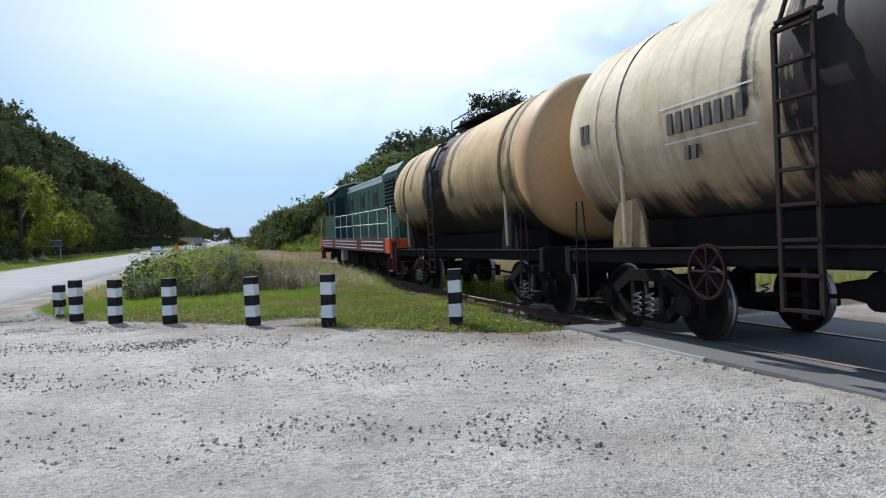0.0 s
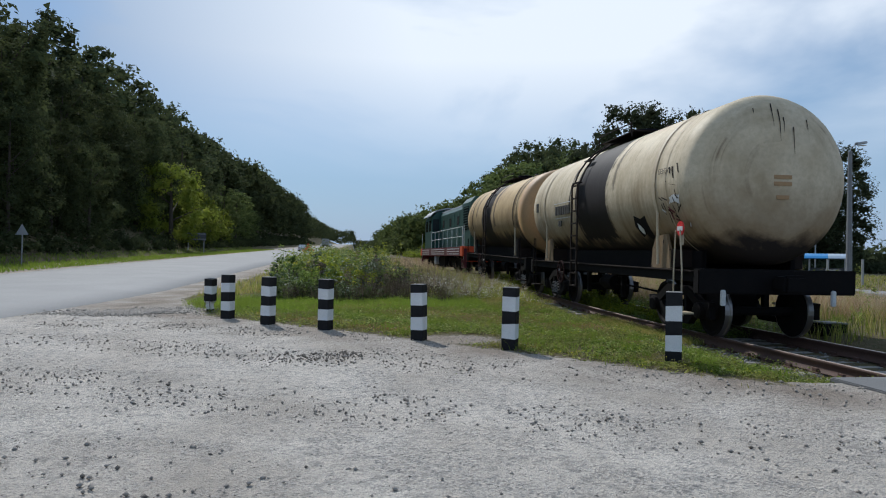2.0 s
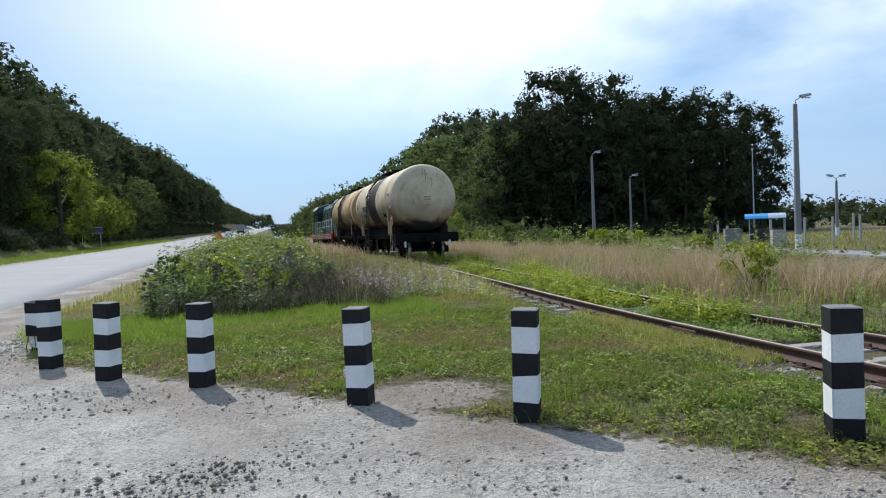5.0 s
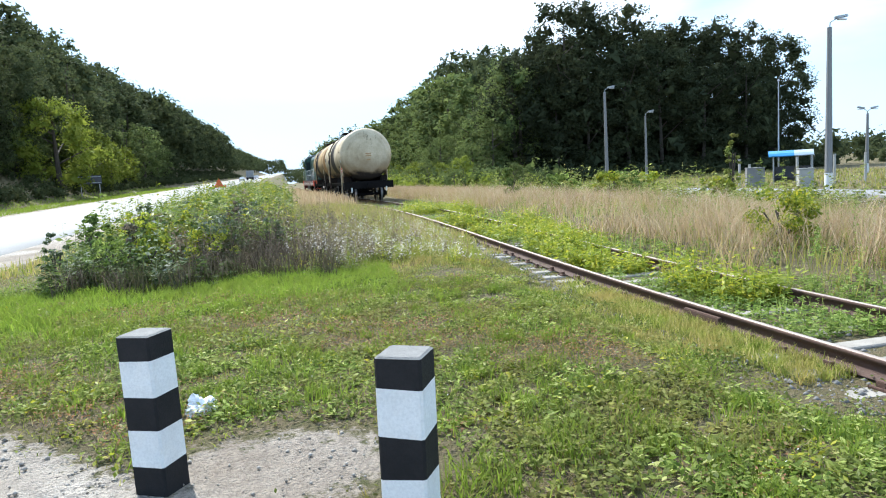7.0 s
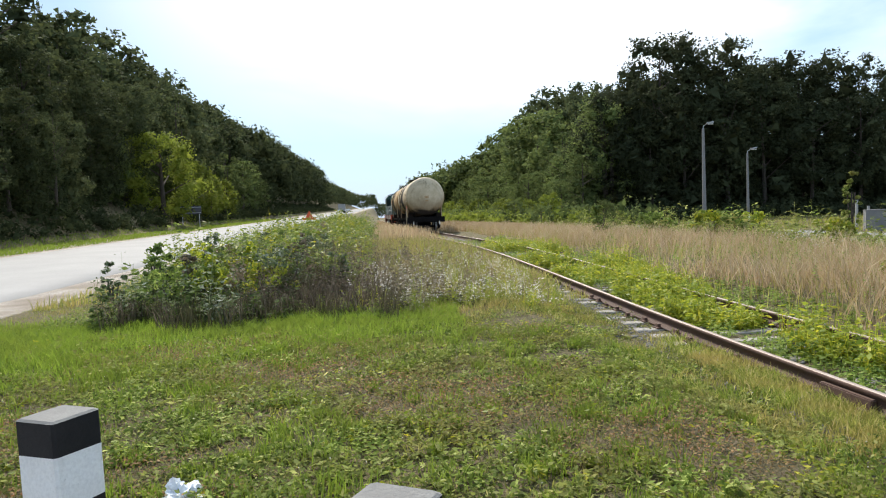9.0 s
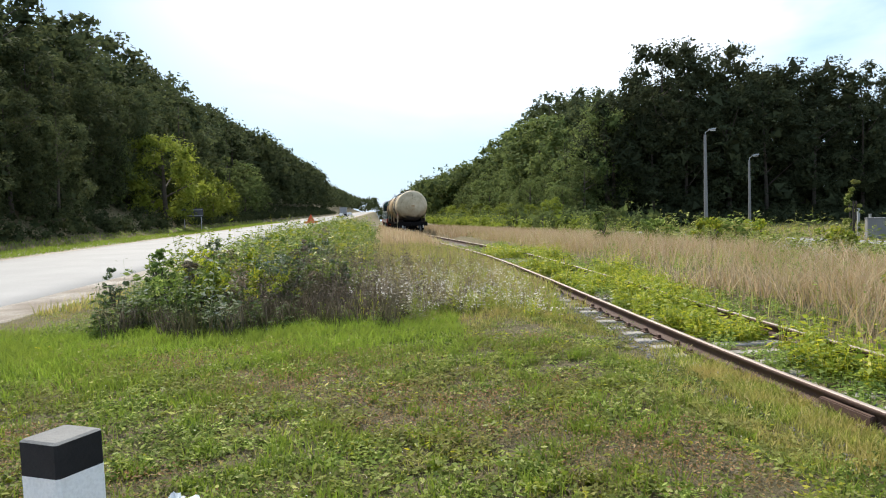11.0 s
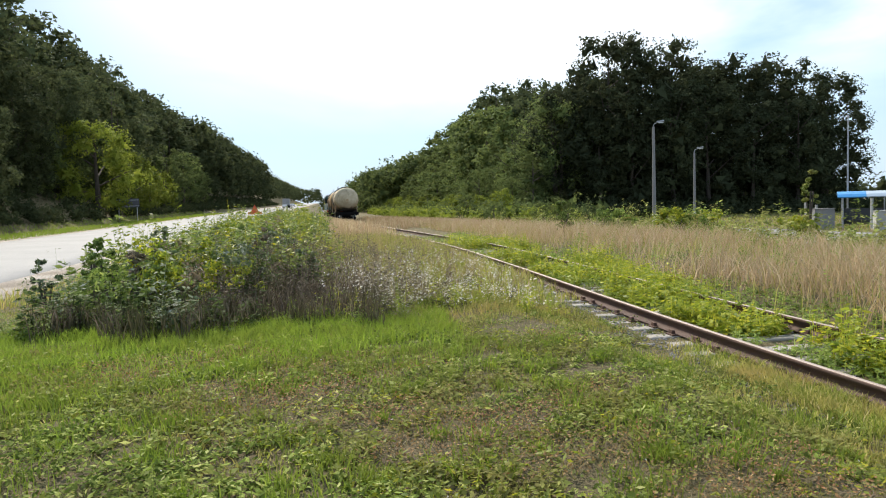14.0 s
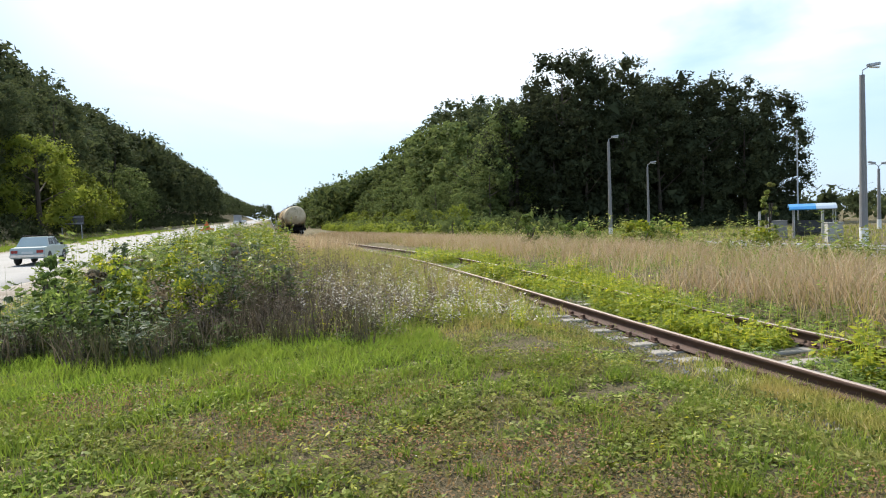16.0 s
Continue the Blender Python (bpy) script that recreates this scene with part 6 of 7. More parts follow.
stuff("bank_straw", blades(R, xy, R.uniform(0.5, 1.0, len(xy)), 0.016, 0.4), M_HAY, "tall dry grass beside the track", "grass")
xy = spread(R, 15000, -1.3, -0.1, 1.5, 34, lambda x, y, r: ((y < 6.0) | (y > 10.0)) & (soft_noise(x, y, 1.7, 2.0) > -0.5), 1.3)
xy = np.concatenate([xy, spread(R, 9000, -0.62, -0.05, 0.5, 6.2, lambda x, y, r: r.uniform(0, 1, len(x)) < np.clip((6.4 - y) * 0.5, 0.2, 1))])
xy[:, 0] += track_x(xy[:, 1])
stuff("shoulder_grass", blades(R, xy, R.uniform(0.06, 0.16, len(xy)) * (1 + 0.9 * sstep(8, 12, xy[:, 1])), 0.005, 0.9), M_GRASS, "grass growing over the sleeper ends", "grass")
# vines over the track bed
def vine_patch(x, y, r):
    k = soft_noise(x * 1.2, y, 0.9, 4.0)
    a = np.hypot((x - 1.0) / 0.75, (y - 8.6) / 2.4) < 1
    c = np.hypot((x - 1.35) / 0.6, (y - 4.5) / 1.3) < 1
    d = (y > 11) & (k > 0.05)
    return a | c | d | (k > 0.62)


xy = spread(R, 10000, 0.25, 2.7, 2.4, 26, lambda x, y, r: vine_patch(x, y, r) & (soft_noise(x, y, 3.1, 2.0) > -0.15 + r.normal(0, 0.15, len(x))), 1.4)
xy[:, 0] += track_x(xy[:, 1])
stuff("track_vines", plants(R, xy, 0.44, 9, 0.06, 0.17), M_WEED_YEL, "yellow-green creepers growing over the track bed", "weeds")
xy = spread(R, 3600, 0.2, 3.0, 1.6, 34, lambda x, y, r: soft_noise(x, y, 1.3, 8.0) > -0.2, 1.3)
xy[:, 0] += track_x(xy[:, 1])
stuff("track_weeds", plants(R, xy, 0.22, 12, 0.04, 0.12), M_WEED, "green weeds between the rails", "weeds")
# dry meadow right of the track
def meadow(x, y, r):
    return x > 2.7 + 0.3 * np.sin(y * 0.9) + track_x(y) + np.where(y < 5, 1.2, 0)


xy = spread(R, 52000, 2.4, 9.5, 4.0, 60, lambda x, y, r: meadow(x, y, r) & (soft_noise(x, y, 0.7, 5.0) > -0.05 + r.normal(0, 0.2, len(x))), 1.3)
stuff("hay_meadow", blades(R, xy, R.uniform(0.3, 0.85, len(xy)) * (1 + 0.35 * soft_noise(xy[:, 0], xy[:, 1], 1.4, 2.0)), 0.007, 1.1), M_HAY, "tall dry straw-coloured meadow grass", "grass")
xy = spread(R, 20000, 2.3, 16, 0.2, 60, lambda x, y, r: x > 2.3 + track_x(y), 1.6)
stuff("meadow_grass", blades(R, xy, R.uniform(0.15, 0.62, len(xy)), 0.007, 0.6), M_GRASS, "rough green meadow grass", "grass")
xy = spread(R, 1200, 3.0, 14, 0.5, 24, lambda x, y, r: soft_noise(x, y, 0.9, 3.0) > -0.1)
stuff("meadow_weeds", plants(R, xy, 0.55, 22, 0.045, 0.14), M_WEED, "leafy weeds in the meadow", "weeds")
xy = spread(R, 1000, 8.5, 18.5, 16, 52, lambda x, y, r: soft_noise(x, y, 0.45, 6.0) > -0.3)
stuff("meadow_tall_weeds", plants(R, xy, 1.35, 22, 0.12, 0.3), M_CLOVER, "tall leafy weeds before the side road", "weeds")
xy = spread(R, 14000, 10, 60, 20, 86, lambda x, y, r: (x < 20) | (x > 24.5), 1.2)
stuff("far_meadow", blades(R, xy, R.uniform(0.15, 0.4, len(xy)), 0.03, 0.5), M_GRASS, "green grass about the side road", "grass")
xy = spread(R, 17000, -2, 16, 50, 100, lambda x, y, r: x > 2.6 + track_x(y), 1.2)
stuff("far_hay", blades(R, xy, R.uniform(0.4, 0.8, len(xy)), 0.018, 0.5), M_HAY, "dry meadow grass further down the track", "grass")


def bush(name, x, y, height, width, leaf, n, material, label, seed, stems=5, silver=False):
    """A single shrub: woody stems and a loose crown."""
    rng = np.random.RandomState(seed)
    t = thing(name, label, "plant", pose(x, y, land1(x, y) - 0.03), "")
    for i in range(stems):
        a = 6.283 * i / stems
        part("stem", pipe([(0, 0, 0), (math.cos(a) * width * 0.1, math.sin(a) * width * 0.1, height * 0.35), (math.cos(a) * width * 0.22, math.sin(a) * width * 0.22, height * 0.62)], 0.008 + 0.006 * height), M_BARK, t)
    c = 26
    k = rng.uniform(0, 1, c)
    a, q = rng.uniform(0, 6.283, c), rng.uniform(0.1, 1, c) ** 0.5
    rad = width / 2 * np.sin(np.pi * np.clip(0.15 + 0.75 * k, 0, 1)) ** 0.6 * q
    cen = np.stack([np.cos(a) * rad, np.sin(a) * rad, height * (0.18 + 0.74 * k)], -1)
    v, f = leaf_cloud(rng, cen, width * rng.uniform(0.08, 0.16, c), n // c, leaf)
    ob = new("foliage", np_mesh("foliage", v, f, material))
    ob.parent = t
    return t


bush("bush", 4.3, 6.7, 1.15, 1.5, 0.035, 3000, M_WEED_YEL, "rounded yellow-green bush beside the track", 1)
bush("bush", 3.2, -1.2, 0.8, 1.0, 0.035, 1600, M_WEED, "small green bush beside the track", 2)
bush("sapling", 16.5, 25.0, 3.7, 0.8, 0.07, 1300, M_CLOVER, "slender young poplar sapling", 3, 3)
bush("thistle", 6.0, 27.5, 1.7, 1.0, 0.07, 900, M_WEED, "tall silvery thistle in the meadow", 4)
bush("weed_bush", -8.35, 10.5, 1.28, 0.62, 0.045, 900, M_WEED, "dark leafy tall weed on the verge", 5)
bush("weed_bush", -6.9, 11.6, 1.3, 0.5, 0.045, 500, M_WEED_YEL, "single yellow-green tall weed on the verge", 6)
for i, (x, y, h) in enumerate(((-9.0, 9.6, 1.15), (-8.7, 11.0, 1.45), (-7.6, 9.4, 1.2), (-7.9, 12.4, 1.6), (-6.5, 10.2, 1.3), (-6.0, 12.0, 1.5), (-5.1, 10.6, 1.1), (-9.3, 13.0, 1.4))):
    bush("weed_bush", x, y, h, 0.45, 0.05, 360, (M_SILVER, M_WEED_DARK, M_MUGWORT)[i % 3], ("lone silvery leafed weed on the verge", "lone dark green tall weed on the verge", "lone brown mugwort stalk on the verge")[i % 3], 60 + i, 3)
WEED_RNG = random.Random(8)
for i in range(34):
    y = 9.3 + 16 * WEED_RNG.random() ** 1.4
    x = -8.4 - 0.05 * (y - 10) + WEED_RNG.random() * 3.4
    h = WEED_RNG.uniform(0.7, 1.4)
    m = (M_WEED, M_WEED_YEL, M_SILVER, M_BROWNWEED, M_WEED)[i % 5]
    bush("weed_bush", x, y, h, WEED_RNG.uniform(0.7, 1.3), 0.038, 900, m, ("tall leafy green weed on the verge", "tall yellow-green weed on the verge", "tall silvery weed on the verge", "tall dried brown weed on the verge", "tall leafy green weed on the verge")[i % 5], 100 + i, 3)
for i, (x, y, h) in enumerate(((12, 27, 1.6), (14, 33, 1.7), (10.5, 31, 1.5), (15.5, 31, 1.6), (12.5, 38, 1.7), (9.5, 24, 1.4), (16.5, 36, 1.7), (13.5, 22, 1.3))):
    bush("weed_bush", x, y, h, 1.5, 0.09, 900, M_WEED_YEL if i % 2 else M_WEED, "broad leafy weed before the side road", 10 + i)


# ---- loose things near the posts and the track ----
def plastic_bag(x, y):
    t = thing("plastic_bag", "crumpled white plastic bag lying in the grass", "bag", pose(x, y, land1(x, y), 0, 0, 30))
    bm = bmesh.new()
    bmesh.ops.create_icosphere(bm, subdivisions=4, radius=0.1)
    for v in bm.verts:
        k = 0.4 * noise.noise(v.co * 17) + 0.35 * noise.noise(v.co * 39)
        v.co = Vector((v.co.x * (1.2 + k), v.co.y * (0.95 + k), max(-0.02, v.co.z * (0.75 + k) + 0.03)))
    part("sack", bm, M_BAG, t)
    bm = bmesh.new()
    bmesh.ops.create_icosphere(bm, subdivisions=3, radius=0.05)
    for v in bm.verts:
        v.co = Vector((v.co.x * (0.8 + noise.noise(v.co * 40)), v.co.y * 0.7, v.co.z * (1.0 + noise.noise(v.co * 50)))) + Vector((-0.05, 0.02, 0.1))
    part("bunched_corner", bm, M_BAG, t)


plastic_bag(-5.45, 1.22)


def concrete_block(x, y):
    t = thing("concrete_block", "weathered dark concrete block beside the rails", "block", pose(x, y, land1(x, y) - 0.03, 0, 2, 8))
    part("body", box(-0.31, 0.31, -0.22, 0.22, 0, 0.25, 0.02), M_STEEL_DARK, t)
    part("cap", box(-0.32, 0.32, -0.23, 0.23, 0.25, 0.28, 0.012), M_POLE, t, "pale concrete cap")


concrete_block(3.05, 1.3)


# ---- street furniture beyond the track ----
def lamp_pole(x, y, height, base, arms=(1,), r=0.17, turn=0):
    t = thing("street_lamp", "grey concrete street lamp with white painted foot" if len(arms) == 1 else "grey concrete street lamp with two arms", "street lamp", pose(x, y, base, 0, 0, turn), "street lamps")
    part("pole", tube((0, 0, 1.2), (0, 0, height - 0.5), r, None, 10, r * 0.62), M_POLE, t)
    part("painted_foot", tube((0, 0, -0.3), (0, 0, 1.2), r + 0.005, None, 10), M_WHITE, t, "white painted foot")
    for s in arms:
        arm = part("arm", pipe([(0, 0, height - 0.6), (s * 0.05, 0, height - 0.25), (s * 0.45, 0, height - 0.05)], 0.03), M_LAMP, t)
        bm = box(s * 0.75 - 0.4, s * 0.75 + 0.4, -0.13, 0.13, height - 0.08, height + 0.08, 0.05)
        bm.transform(Matrix.Translation((s * 0.4, 0, height)) @ pose(0, 0, 0, 0, -s * 9, 0) @ Matrix.Translation((-s * 0.4, 0, -height)))
        head = part("lamp_head", bm, M_LAMP, arm)
        part("lens", box(s * 0.8 - 0.28, s * 0.8 + 0.28, -0.09, 0.09, height - 0.12, height - 0.05, 0.02), M_RAILING, head)


lamp_pole(24.5, 27.7, 9.55, -0.33, r=0.2)
lamp_pole(28.4, 62.3, 10.5, -0.35, r=0.2)
lamp_pole(37.4, 70.0, 8.5, -0.35, r=0.16)
lamp_pole(48.2, 49.0, 6.3, -0.35, arms=(-1, 1), r=0.17)


def mast(x, y, h):
    t = thing("flag_mast", "thin pale metal mast", "mast", pose(x, y, land1(x, y)))
    part("pole", tube((0, 0, -0.3), (0, 0, h), 0.06, None, 8, 0.035), M_LAMP, t)
    part("finial", lathe([(h, 0.05), (h + 0.06, 0.09), (h + 0.14, 0.06), (h + 0.18, 0.01)], 10, "z"), M_LAMP, t)


mast(30.1, 38.5, 7.3)


def bus_shelter(x, y, turn):
    t = thing("bus_shelter", "small open bus shelter with blue and pale arched roof", "bus shelter", pose(x, y, land1(x, y), 0, 0, turn))
    for sx, sy in ((-1.5, -0.9), (1.5, -0.9), (-1.5, 0.9), (1.5, 0.9)):
        part("post", tube((sx, sy, -0.2), (sx, sy, 2.15), 0.05), M_LAMP, t)
    prof = [(-1.35, 2.1), (-1.1, 2.28), (-0.5, 2.45), (0.4, 2.48), (1.35, 2.3), (1.35, 2.24), (0.4, 2.42), (-0.5, 2.39), (-1.1, 2.22), (-1.33, 2.04)]
    part("roof", prism(prof, "x", -1.9, 0.1), M_BLUE, t, "blue roof sheet")
    part("roof_panel", prism(prof, "x", 0.104, 1.6), M_LIGHTROOF, t, "pale roof sheet")
    # walls in the dark board tone: the shaded interior is put into their colour
    part("back_wall", box(-1.5, 1.5, 0.86, 0.94, 0.15, 1.3, 0.01), M_BOARD, t)
    part("side_wall", box(-1.54, -1.46, -0.6, 0.85, 0.15, 1.3, 0.01), M_BOARD, t)
    part("bench", box(-1.2, 1.2, 0.4, 0.8, 0.42, 0.48, 0.01), M_BOARD, t)
    return t


bus_shelter(30.0, 37.0, -38).scale = (0.8, 0.8, 0.95)


def gate_post(x, y, h, w=0.13, mat=M_CONCRETE):
    t = thing("concrete_post", "slim pale concrete fence post", "post", pose(x, y, land1(x, y)), "fence posts by the shelter")
    part("shaft", box(-w / 2, w / 2, -w / 2, w / 2, -0.2, h, 0.015), mat, t)
    part("cap", box(-w / 2 - 0.01, w / 2 + 0.01, -w / 2 - 0.01, w / 2 + 0.01, h, h + 0.03, 0.008), mat, t)


for x, y, h in ((25.6, 36.8, 1.9), (27.5, 33.6, 1.85), (29.8, 33.0, 1.9), (27.0, 37.6, 1.5), (31.2, 32.0, 1.9), (33.5, 32.0, 2.0), (36.5, 35.5, 2.1)):
    gate_post(x, y, h)


def kiosk_block(x, y, w, h, mat, label):
    t = thing("concrete_bin", label, "block", pose(x, y, land1(x, y), 0, 0, -30))
    part("body", box(-w / 2, w / 2, -w / 2, w / 2, -0.05, h, 0.03), mat, t)
    part("lid", box(-w / 2 - 0.03, w / 2 + 0.03, -w / 2 - 0.03, w / 2 + 0.03, h, h + 0.06, 0.02), mat, t)


kiosk_block(26.3, 31.5, 0.8, 1.1, M_CONCRETE, "grey concrete bin beside the side road")
kiosk_block(26.2, 36.0, 1.1, 1.25, M_POLE, "grey concrete parapet block near the shelter")
KERB = bpy.data.meshes.new("kerb_stone")
kb = box(-0.08, 0.08, -0.98, 0.98, -0.1, 0.13, 0.02)
kb.to_mesh(KERB)
kb.free()
KERB.materials.append(M_CONCRETE)
kerb = thing("kerb", "pale concrete kerb along the side road", "kerb", kind="structure")
for i in range(36):
    y = 4 + i * 2.0
    shared("kerb_stone", KERB, kerb, pose(20.05, y, land1(20.05, y) + 0.02))


def board_sign(x, y):
    z = land1(x, y)
    t = thing("road_sign", "dark rectangular road board on two pale legs, seen from behind", "road sign", pose(x, y, z, 0, 0, 6))
    part("board", box(-1.45, 1.45, -0.04, 0.04, 2.0, 3.2, 0.01), M_BOARD, t)
    for s in (-1, 1):
        part("leg", tube((s * 1.15, 0.06, -0.3), (s * 1.15, 0.06, 3.1), 0.06), M_LAMP, t)
    for z2 in (2.2, 3.0):
        part("batten", box(-1.4, 1.4, -0.07, -0.045, z2 - 0.04, z2 + 0.04), M_LAMP, t)


board_sign(-30.9, 96.2)


def roadworks_sign(x, y):
    t = thing("roadworks_sign", "orange roadworks warning sign on a short stand", "road sign", pose(x, y, land1(x, y)))
    part("leg", tube((0, 0, -0.1), (0, 0, 0.9), 0.04), M_LAMP, t)
    part("panel", box(-0.85, 0.85, -0.02, 0.02, 0.75, 1.05, 0.01), M_ORANGE, t)
    part("triangle", prism([(-0.5, 1.05), (0.5, 1.05), (0.0, 1.95)], "y", -0.025, 0.025), M_ORANGE, t, "orange warning triangle")
    part("foot", box(-0.4, 0.4, -0.3, 0.3, -0.02, 0.06, 0.01), M_STEEL_DARK, t)


roadworks_sign(-13.3, 86.5)


def warning_post(x, y):
    t = thing("warning_sign", "pale triangular warning sign seen from behind", "road sign", pose(x, y, land1(x, y)))
    part("post", tube((0, 0, -0.2), (0, 0, 2.6), 0.04), M_LAMP, t)
    part("panel", prism([(-0.45, 2.2), (0.45, 2.2), (0.0, 3.0)], "y", -0.06, -0.04), M_GREYROOF, t)


warning_post(-30.6, 41.0)


# ---- road vehicles ----
def saloon(name, label, paint_m, rack):
    """A boxy four-door saloon about 4.1 m long, nose towards +y."""
    t = thing(name, label, "car")
    body = prism([(-2.0, 0.34), (-2.03, 0.62), (-1.98, 0.88), (-1.0, 0.93), (1.0, 0.93), (1.95, 0.86), (2.02, 0.6), (1.98, 0.32)], "x", -0.79, 0.79)
    bmesh.ops.bevel(body, geom=body.edges[:], offset=0.035, segments=2, affect="EDGES")
    b = part("body", body, paint_m, t)
    cabin = bmesh.new()
    lo = [(-0.74, -1.3, 0.92), (0.74, -1.3, 0.92), (0.74, 0.92, 0.92), (-0.74, 0.92, 0.92)]
    hi = [(-0.6, -0.85, 1.4), (0.6, -0.85, 1.4), (0.6, 0.3, 1.4), (-0.6, 0.3, 1.4)]
    va, vb = [cabin.verts.new(p) for p in lo], [cabin.verts.new(p) for p in hi]
    cabin.faces.new(vb)
    for i in range(4):
        cabin.faces.new((va[i], va[(i + 1) % 4], vb[(i + 1) % 4], vb[i]))
    bmesh.ops.recalc_face_normals(cabin, faces=cabin.faces[:])
    bmesh.ops.bevel(cabin, geom=cabin.edges[:], offset=0.03, segments=2, affect="EDGES")
    c = part("cabin", cabin, paint_m, t)

    def pane(corners):
        bm = bmesh.new()
        vs = [bm.verts.new(p) for p in corners]
        f = bm.faces.new(vs)
        bmesh.ops.solidify(bm, geom=[f], thickness=0.012)
        return bm

    part("rear_window", pane([(-0.6, -1.215, 1.0), (0.6, -1.215, 1.0), (0.52, -0.905, 1.34), (-0.52, -0.905, 1.34)]), M_GLASS, c)
    part("windscreen", pane([(0.6, 0.83, 1.0), (-0.6, 0.83, 1.0), (-0.52, 0.37, 1.34), (0.52, 0.37, 1.34)]), M_GLASS, c)
    for s in (-1, 1):
        part("side_window", pane([(s * 0.725, -1.02, 0.99), (s * 0.725, -0.2, 0.99), (s * 0.625, -0.22, 1.34), (s * 0.625, -0.78, 1.34)]), M_GLASS, c)
        part("side_window", pane([(s * 0.725, -0.12, 0.99), (s * 0.725, 0.7, 0.99), (s * 0.625, 0.28, 1.34), (s * 0.625, -0.14, 1.34)]), M_GLASS, c)
        part("tail_lamp", box(s * 0.58 - 0.15, s * 0.58 + 0.15, -2.05, -2.0, 0.62, 0.76, 0.01), M_REDLAMP, b)
        part("headlamp", tube((s * 0.55, 1.98, 0.66), (s * 0.55, 2.04, 0.66), 0.1), M_CHROME, b)
        part("mirror", box(s * 0.86 - 0.07, s * 0.86 + 0.07, 0.55, 0.6, 0.95, 1.06, 0.01), M_TYRE, c)
        for y in (-1.2, 1.22):
            arch = lathe([(s * 0.6, 0.33), (s * 0.796, 0.33), (s * 0.796, 0.01)], 24, "x")
            part("wheel_arch", arch, M_TYRE, b).location = (0, y, 0.36)
            w = part("wheel", lathe([(s * 0.62, 0.2), (s * 0.62, 0.28), (s * 0.65, 0.3), (s * 0.78, 0.3), (s * 0.805, 0.27), (s * 0.808, 0.19)], 24, "x"), M_TYRE, t)
            w.location = (0, y, 0.3)
            part("rim", lathe([(s * 0.79, 0.19), (s * 0.812, 0.17), (s * 0.8, 0.1), (s * 0.822, 0.04), (s * 0.822, 0.01)], 20, "x"), M_CHROME, w)
            CAR_WHEELS.append((t, w, y))
    part("bumper", box(-0.8, 0.8, -2.14, -2.04, 0.42, 0.54, 0.03), M_CHROME, b)
    part("front_bumper", box(-0.8, 0.8, 2.03, 2.13, 0.42, 0.54, 0.03), M_CHROME, b)
    part("number_panel", box(-0.26, 0.26, -2.045, -2.03, 0.58, 0.69), M_RAILING, b)
    if rack:
        r = part("roof_rack", pipe([(-0.58, -0.8, 1.47), (-0.58, 0.3, 1.47), (0.58, 0.3, 1.47), (0.58, -0.8, 1.47), (-0.58, -0.8, 1.47)], 0.018), M_STEEL_DARK, t)
        for i in range(5):
            part("rack_bar", tube((-0.58, -0.65 + i * 0.2, 1.46), (0.58, -0.65 + i * 0.2, 1.46), 0.012), M_STEEL_DARK, r)
        for s in (-1, 1):
            for y in (-0.6, 0.1):
                part("rack_foot", tube((s * 0.6, y, 1.34), (s * 0.58, y, 1.47), 0.015), M_STEEL_DARK, r)
    return t


CAR_WHEELS = []
lada = saloon("saloon_car", "pale grey-green boxy old saloon with roof rack", M_CARPAINT, True)
far_car = saloon("saloon_car", "white saloon driving away on the highway", M_WHITECAR, False)


def truck(x, y, mat, label):
    t = thing("lorry", label, "lorry", pose(x, y, land1(x, y) + 0.05))
    part("cargo_box", box(-1.25, 1.25, -3.2, 2.2, 1.0, 3.4, 0.05), mat, t)
    part("cab", box(-1.15, 1.15, 2.3, 4.0, 0.6, 2.9, 0.12), M_WHITECAR, t)
    part("chassis", box(-1.1, 1.1, -3.1, 3.8, 0.55, 0.95, 0.02), M_STEEL_DARK, t)
    for s in (-1, 1):
        for yy in (-2.0, 3.0):
            part("wheel", lathe([(s * 0.85, 0.3), (s * 0.85, 0.48), (s * 1.15, 0.48), (s * 1.16, 0.3)], 18, "x"), M_TYRE, t).location = (0, yy, 0.48)


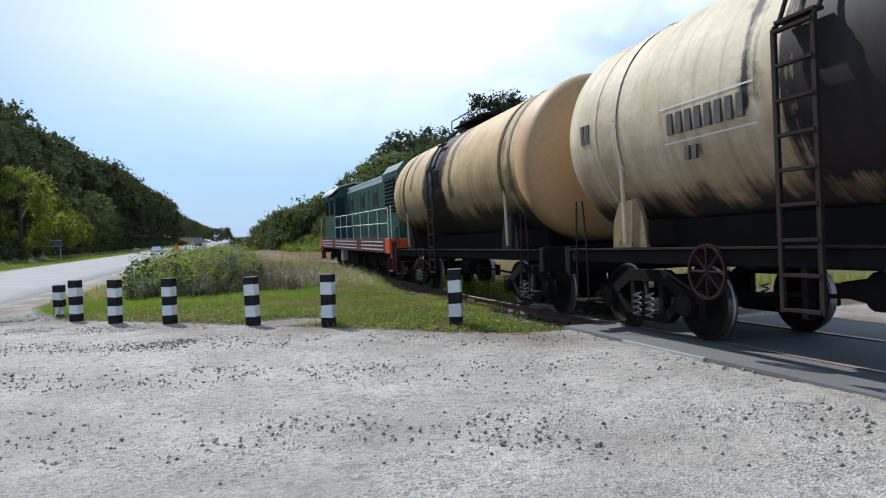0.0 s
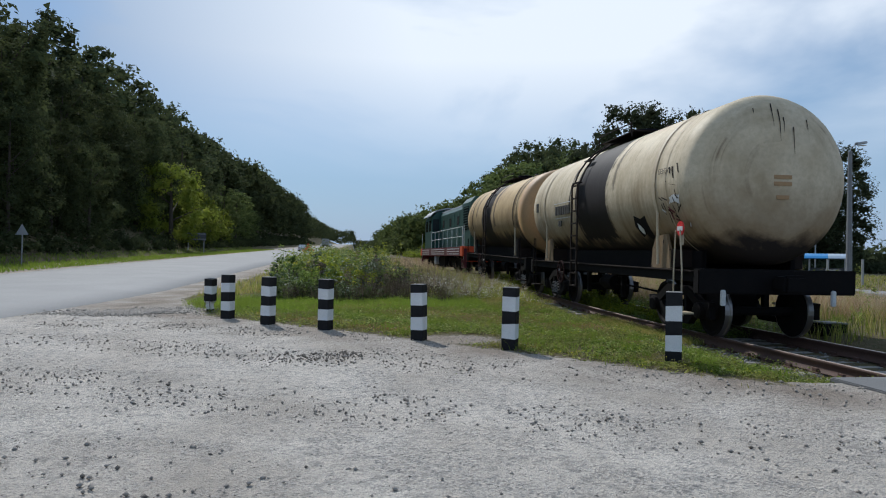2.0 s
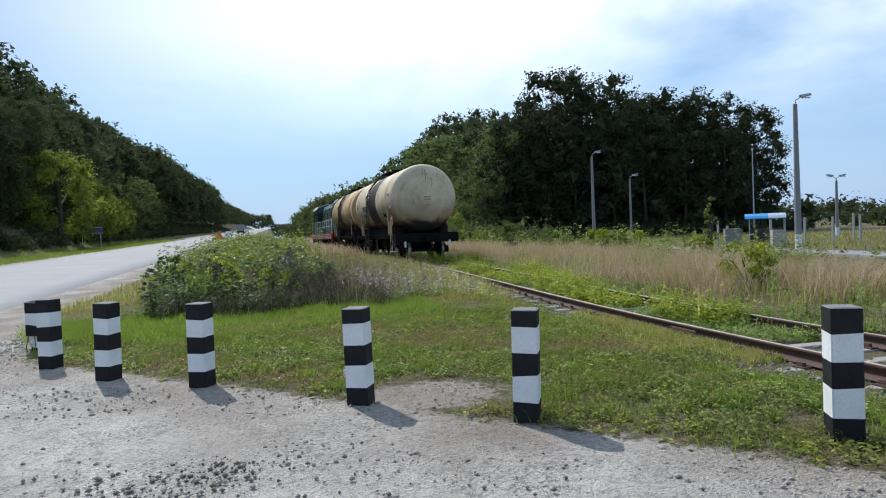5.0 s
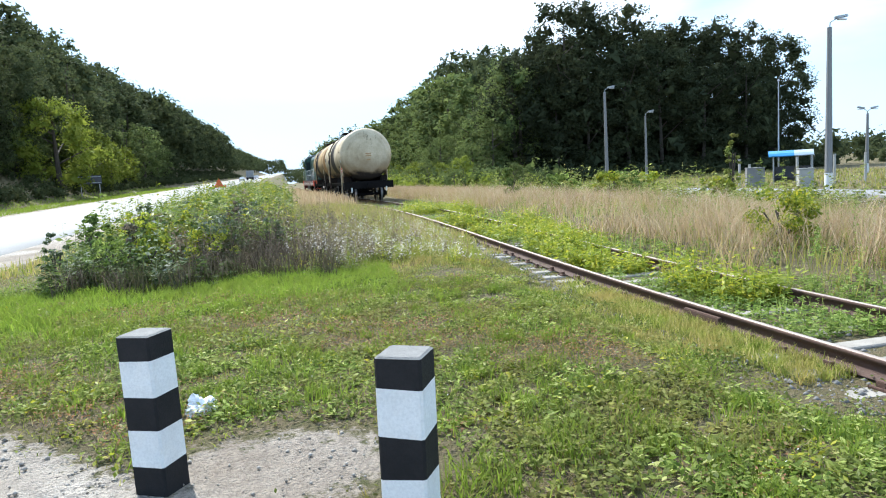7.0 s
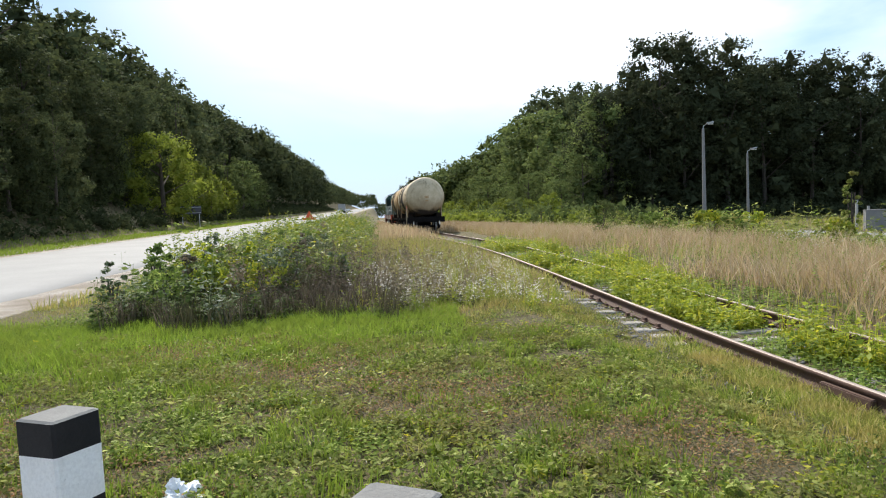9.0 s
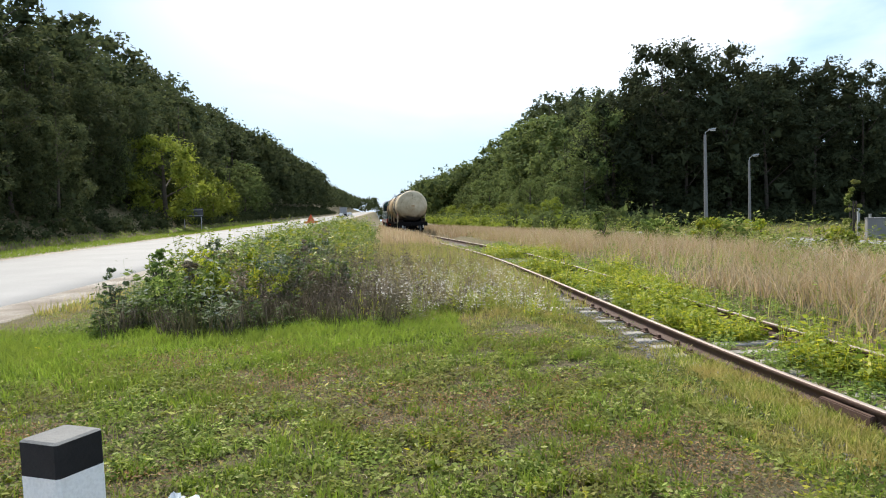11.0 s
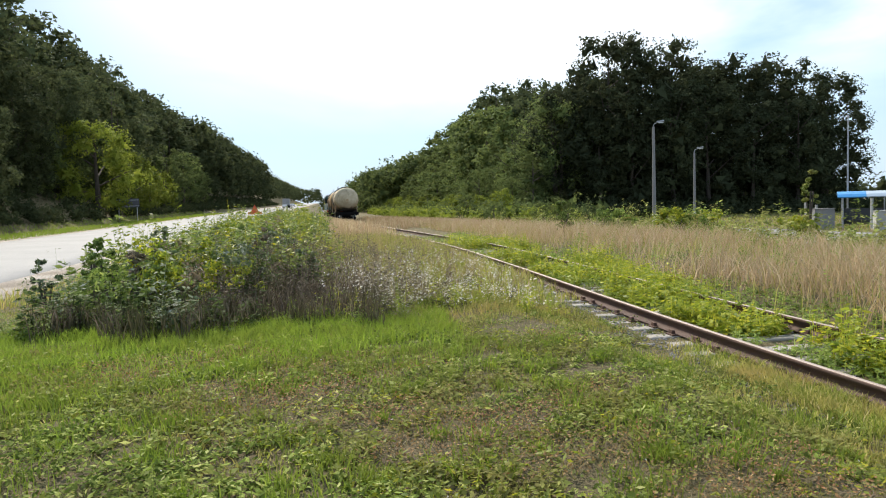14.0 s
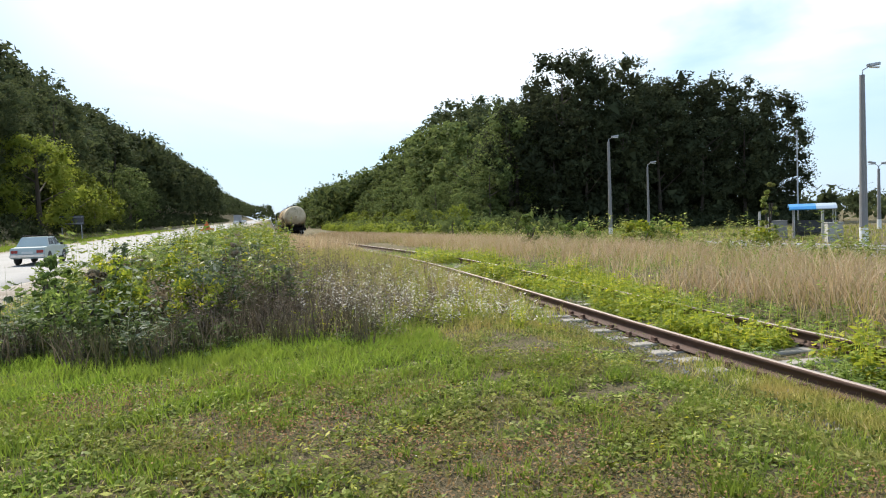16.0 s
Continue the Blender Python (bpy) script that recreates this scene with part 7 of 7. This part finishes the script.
truck(-18.0, 252.0, M_GREYROOF, "grey lorry waiting far down the highway")
for x, y in ((-17.5, 268), (-18.2, 280), (-17.6, 296), (-21.5, 300)):
    c = copy_thing(far_car, pose(x, y, land1(x, y) + 0.1))
    tagged(c, "white saloon in the distant queue on the highway", group="distant cars")


# ---- what moves ----
TRAIN_T = (0, 0.5, 1, 1.5, 2, 2.5, 3, 3.5, 4, 4.5, 5, 5.5, 6, 6.5, 7, 7.5, 8, 9, 12.5, 14.5, 16)
TRAIN_S = (-9.4, -6.0, -2.35, 1.55, 5.2, 8.8, 12.75, 17.0, 21.1, 25.3, 29.1, 32.7, 36.0, 39.2, 42.3, 45.6, 49.2, 56.8, 82.6, 96.6, 106.2)


def train_s(t):
    """How far the rear wagon's middle has come along the track."""
    return float(np.interp(t, TRAIN_T, TRAIN_S))


def on_track(s):
    """Pose on the rails at s metres along the track."""
    a, b = s - 3.9, s + 3.9
    xa, xb, za, zb = float(track_x(a)), float(track_x(b)), float(track_rise(a)), float(track_rise(b))
    return pose(AX + (xa + xb) / 2, s, 0.2 + (za + zb) / 2, math.degrees(math.atan2(zb - za, 7.8)), 0, math.degrees(math.atan2(xa - xb, 7.8)))


def motions():
    times = [i * 0.5 for i in range(33)]
    for ob, gap in ((wagon_rear, 0.0), (wagon_front, 12.02), (loco, 26.5)):
        walk(ob, [(t, on_track(train_s(t) + gap)) for t in times])
    steps = [i / 15 for i in range(241)]
    for ws, y, z, r in WHEELS:
        walk(ws, [(t, pose(0, y, z, -math.degrees((train_s(t) - train_s(0)) / r) % 360)) for t in steps])
    for car, x, spots in ((lada, -17.3, [(0, -190.0), (13.0, -7.0), (15.0, 24.6), (15.5, 31.8), (16.0, 39.0)]),
                          (far_car, -18.0, [(0, 108.0), (1.5, 130.0), (3.0, 153.0), (4.5, 177.0), (9.0, 230.0), (12.0, 240.0), (16.0, 243.0)])):
        rows = []
        for t in [i * 0.5 for i in range(33)]:
            y = float(np.interp(t, [p[0] for p in spots], [p[1] for p in spots]))
            slope = math.degrees(math.atan2(land1(x, y + 1.2) - land1(x, y - 1.2), 2.4))
            rows.append((t, pose(x, y, land1(x, y) + 0.1, slope)))
        walk(car, rows)


motions()
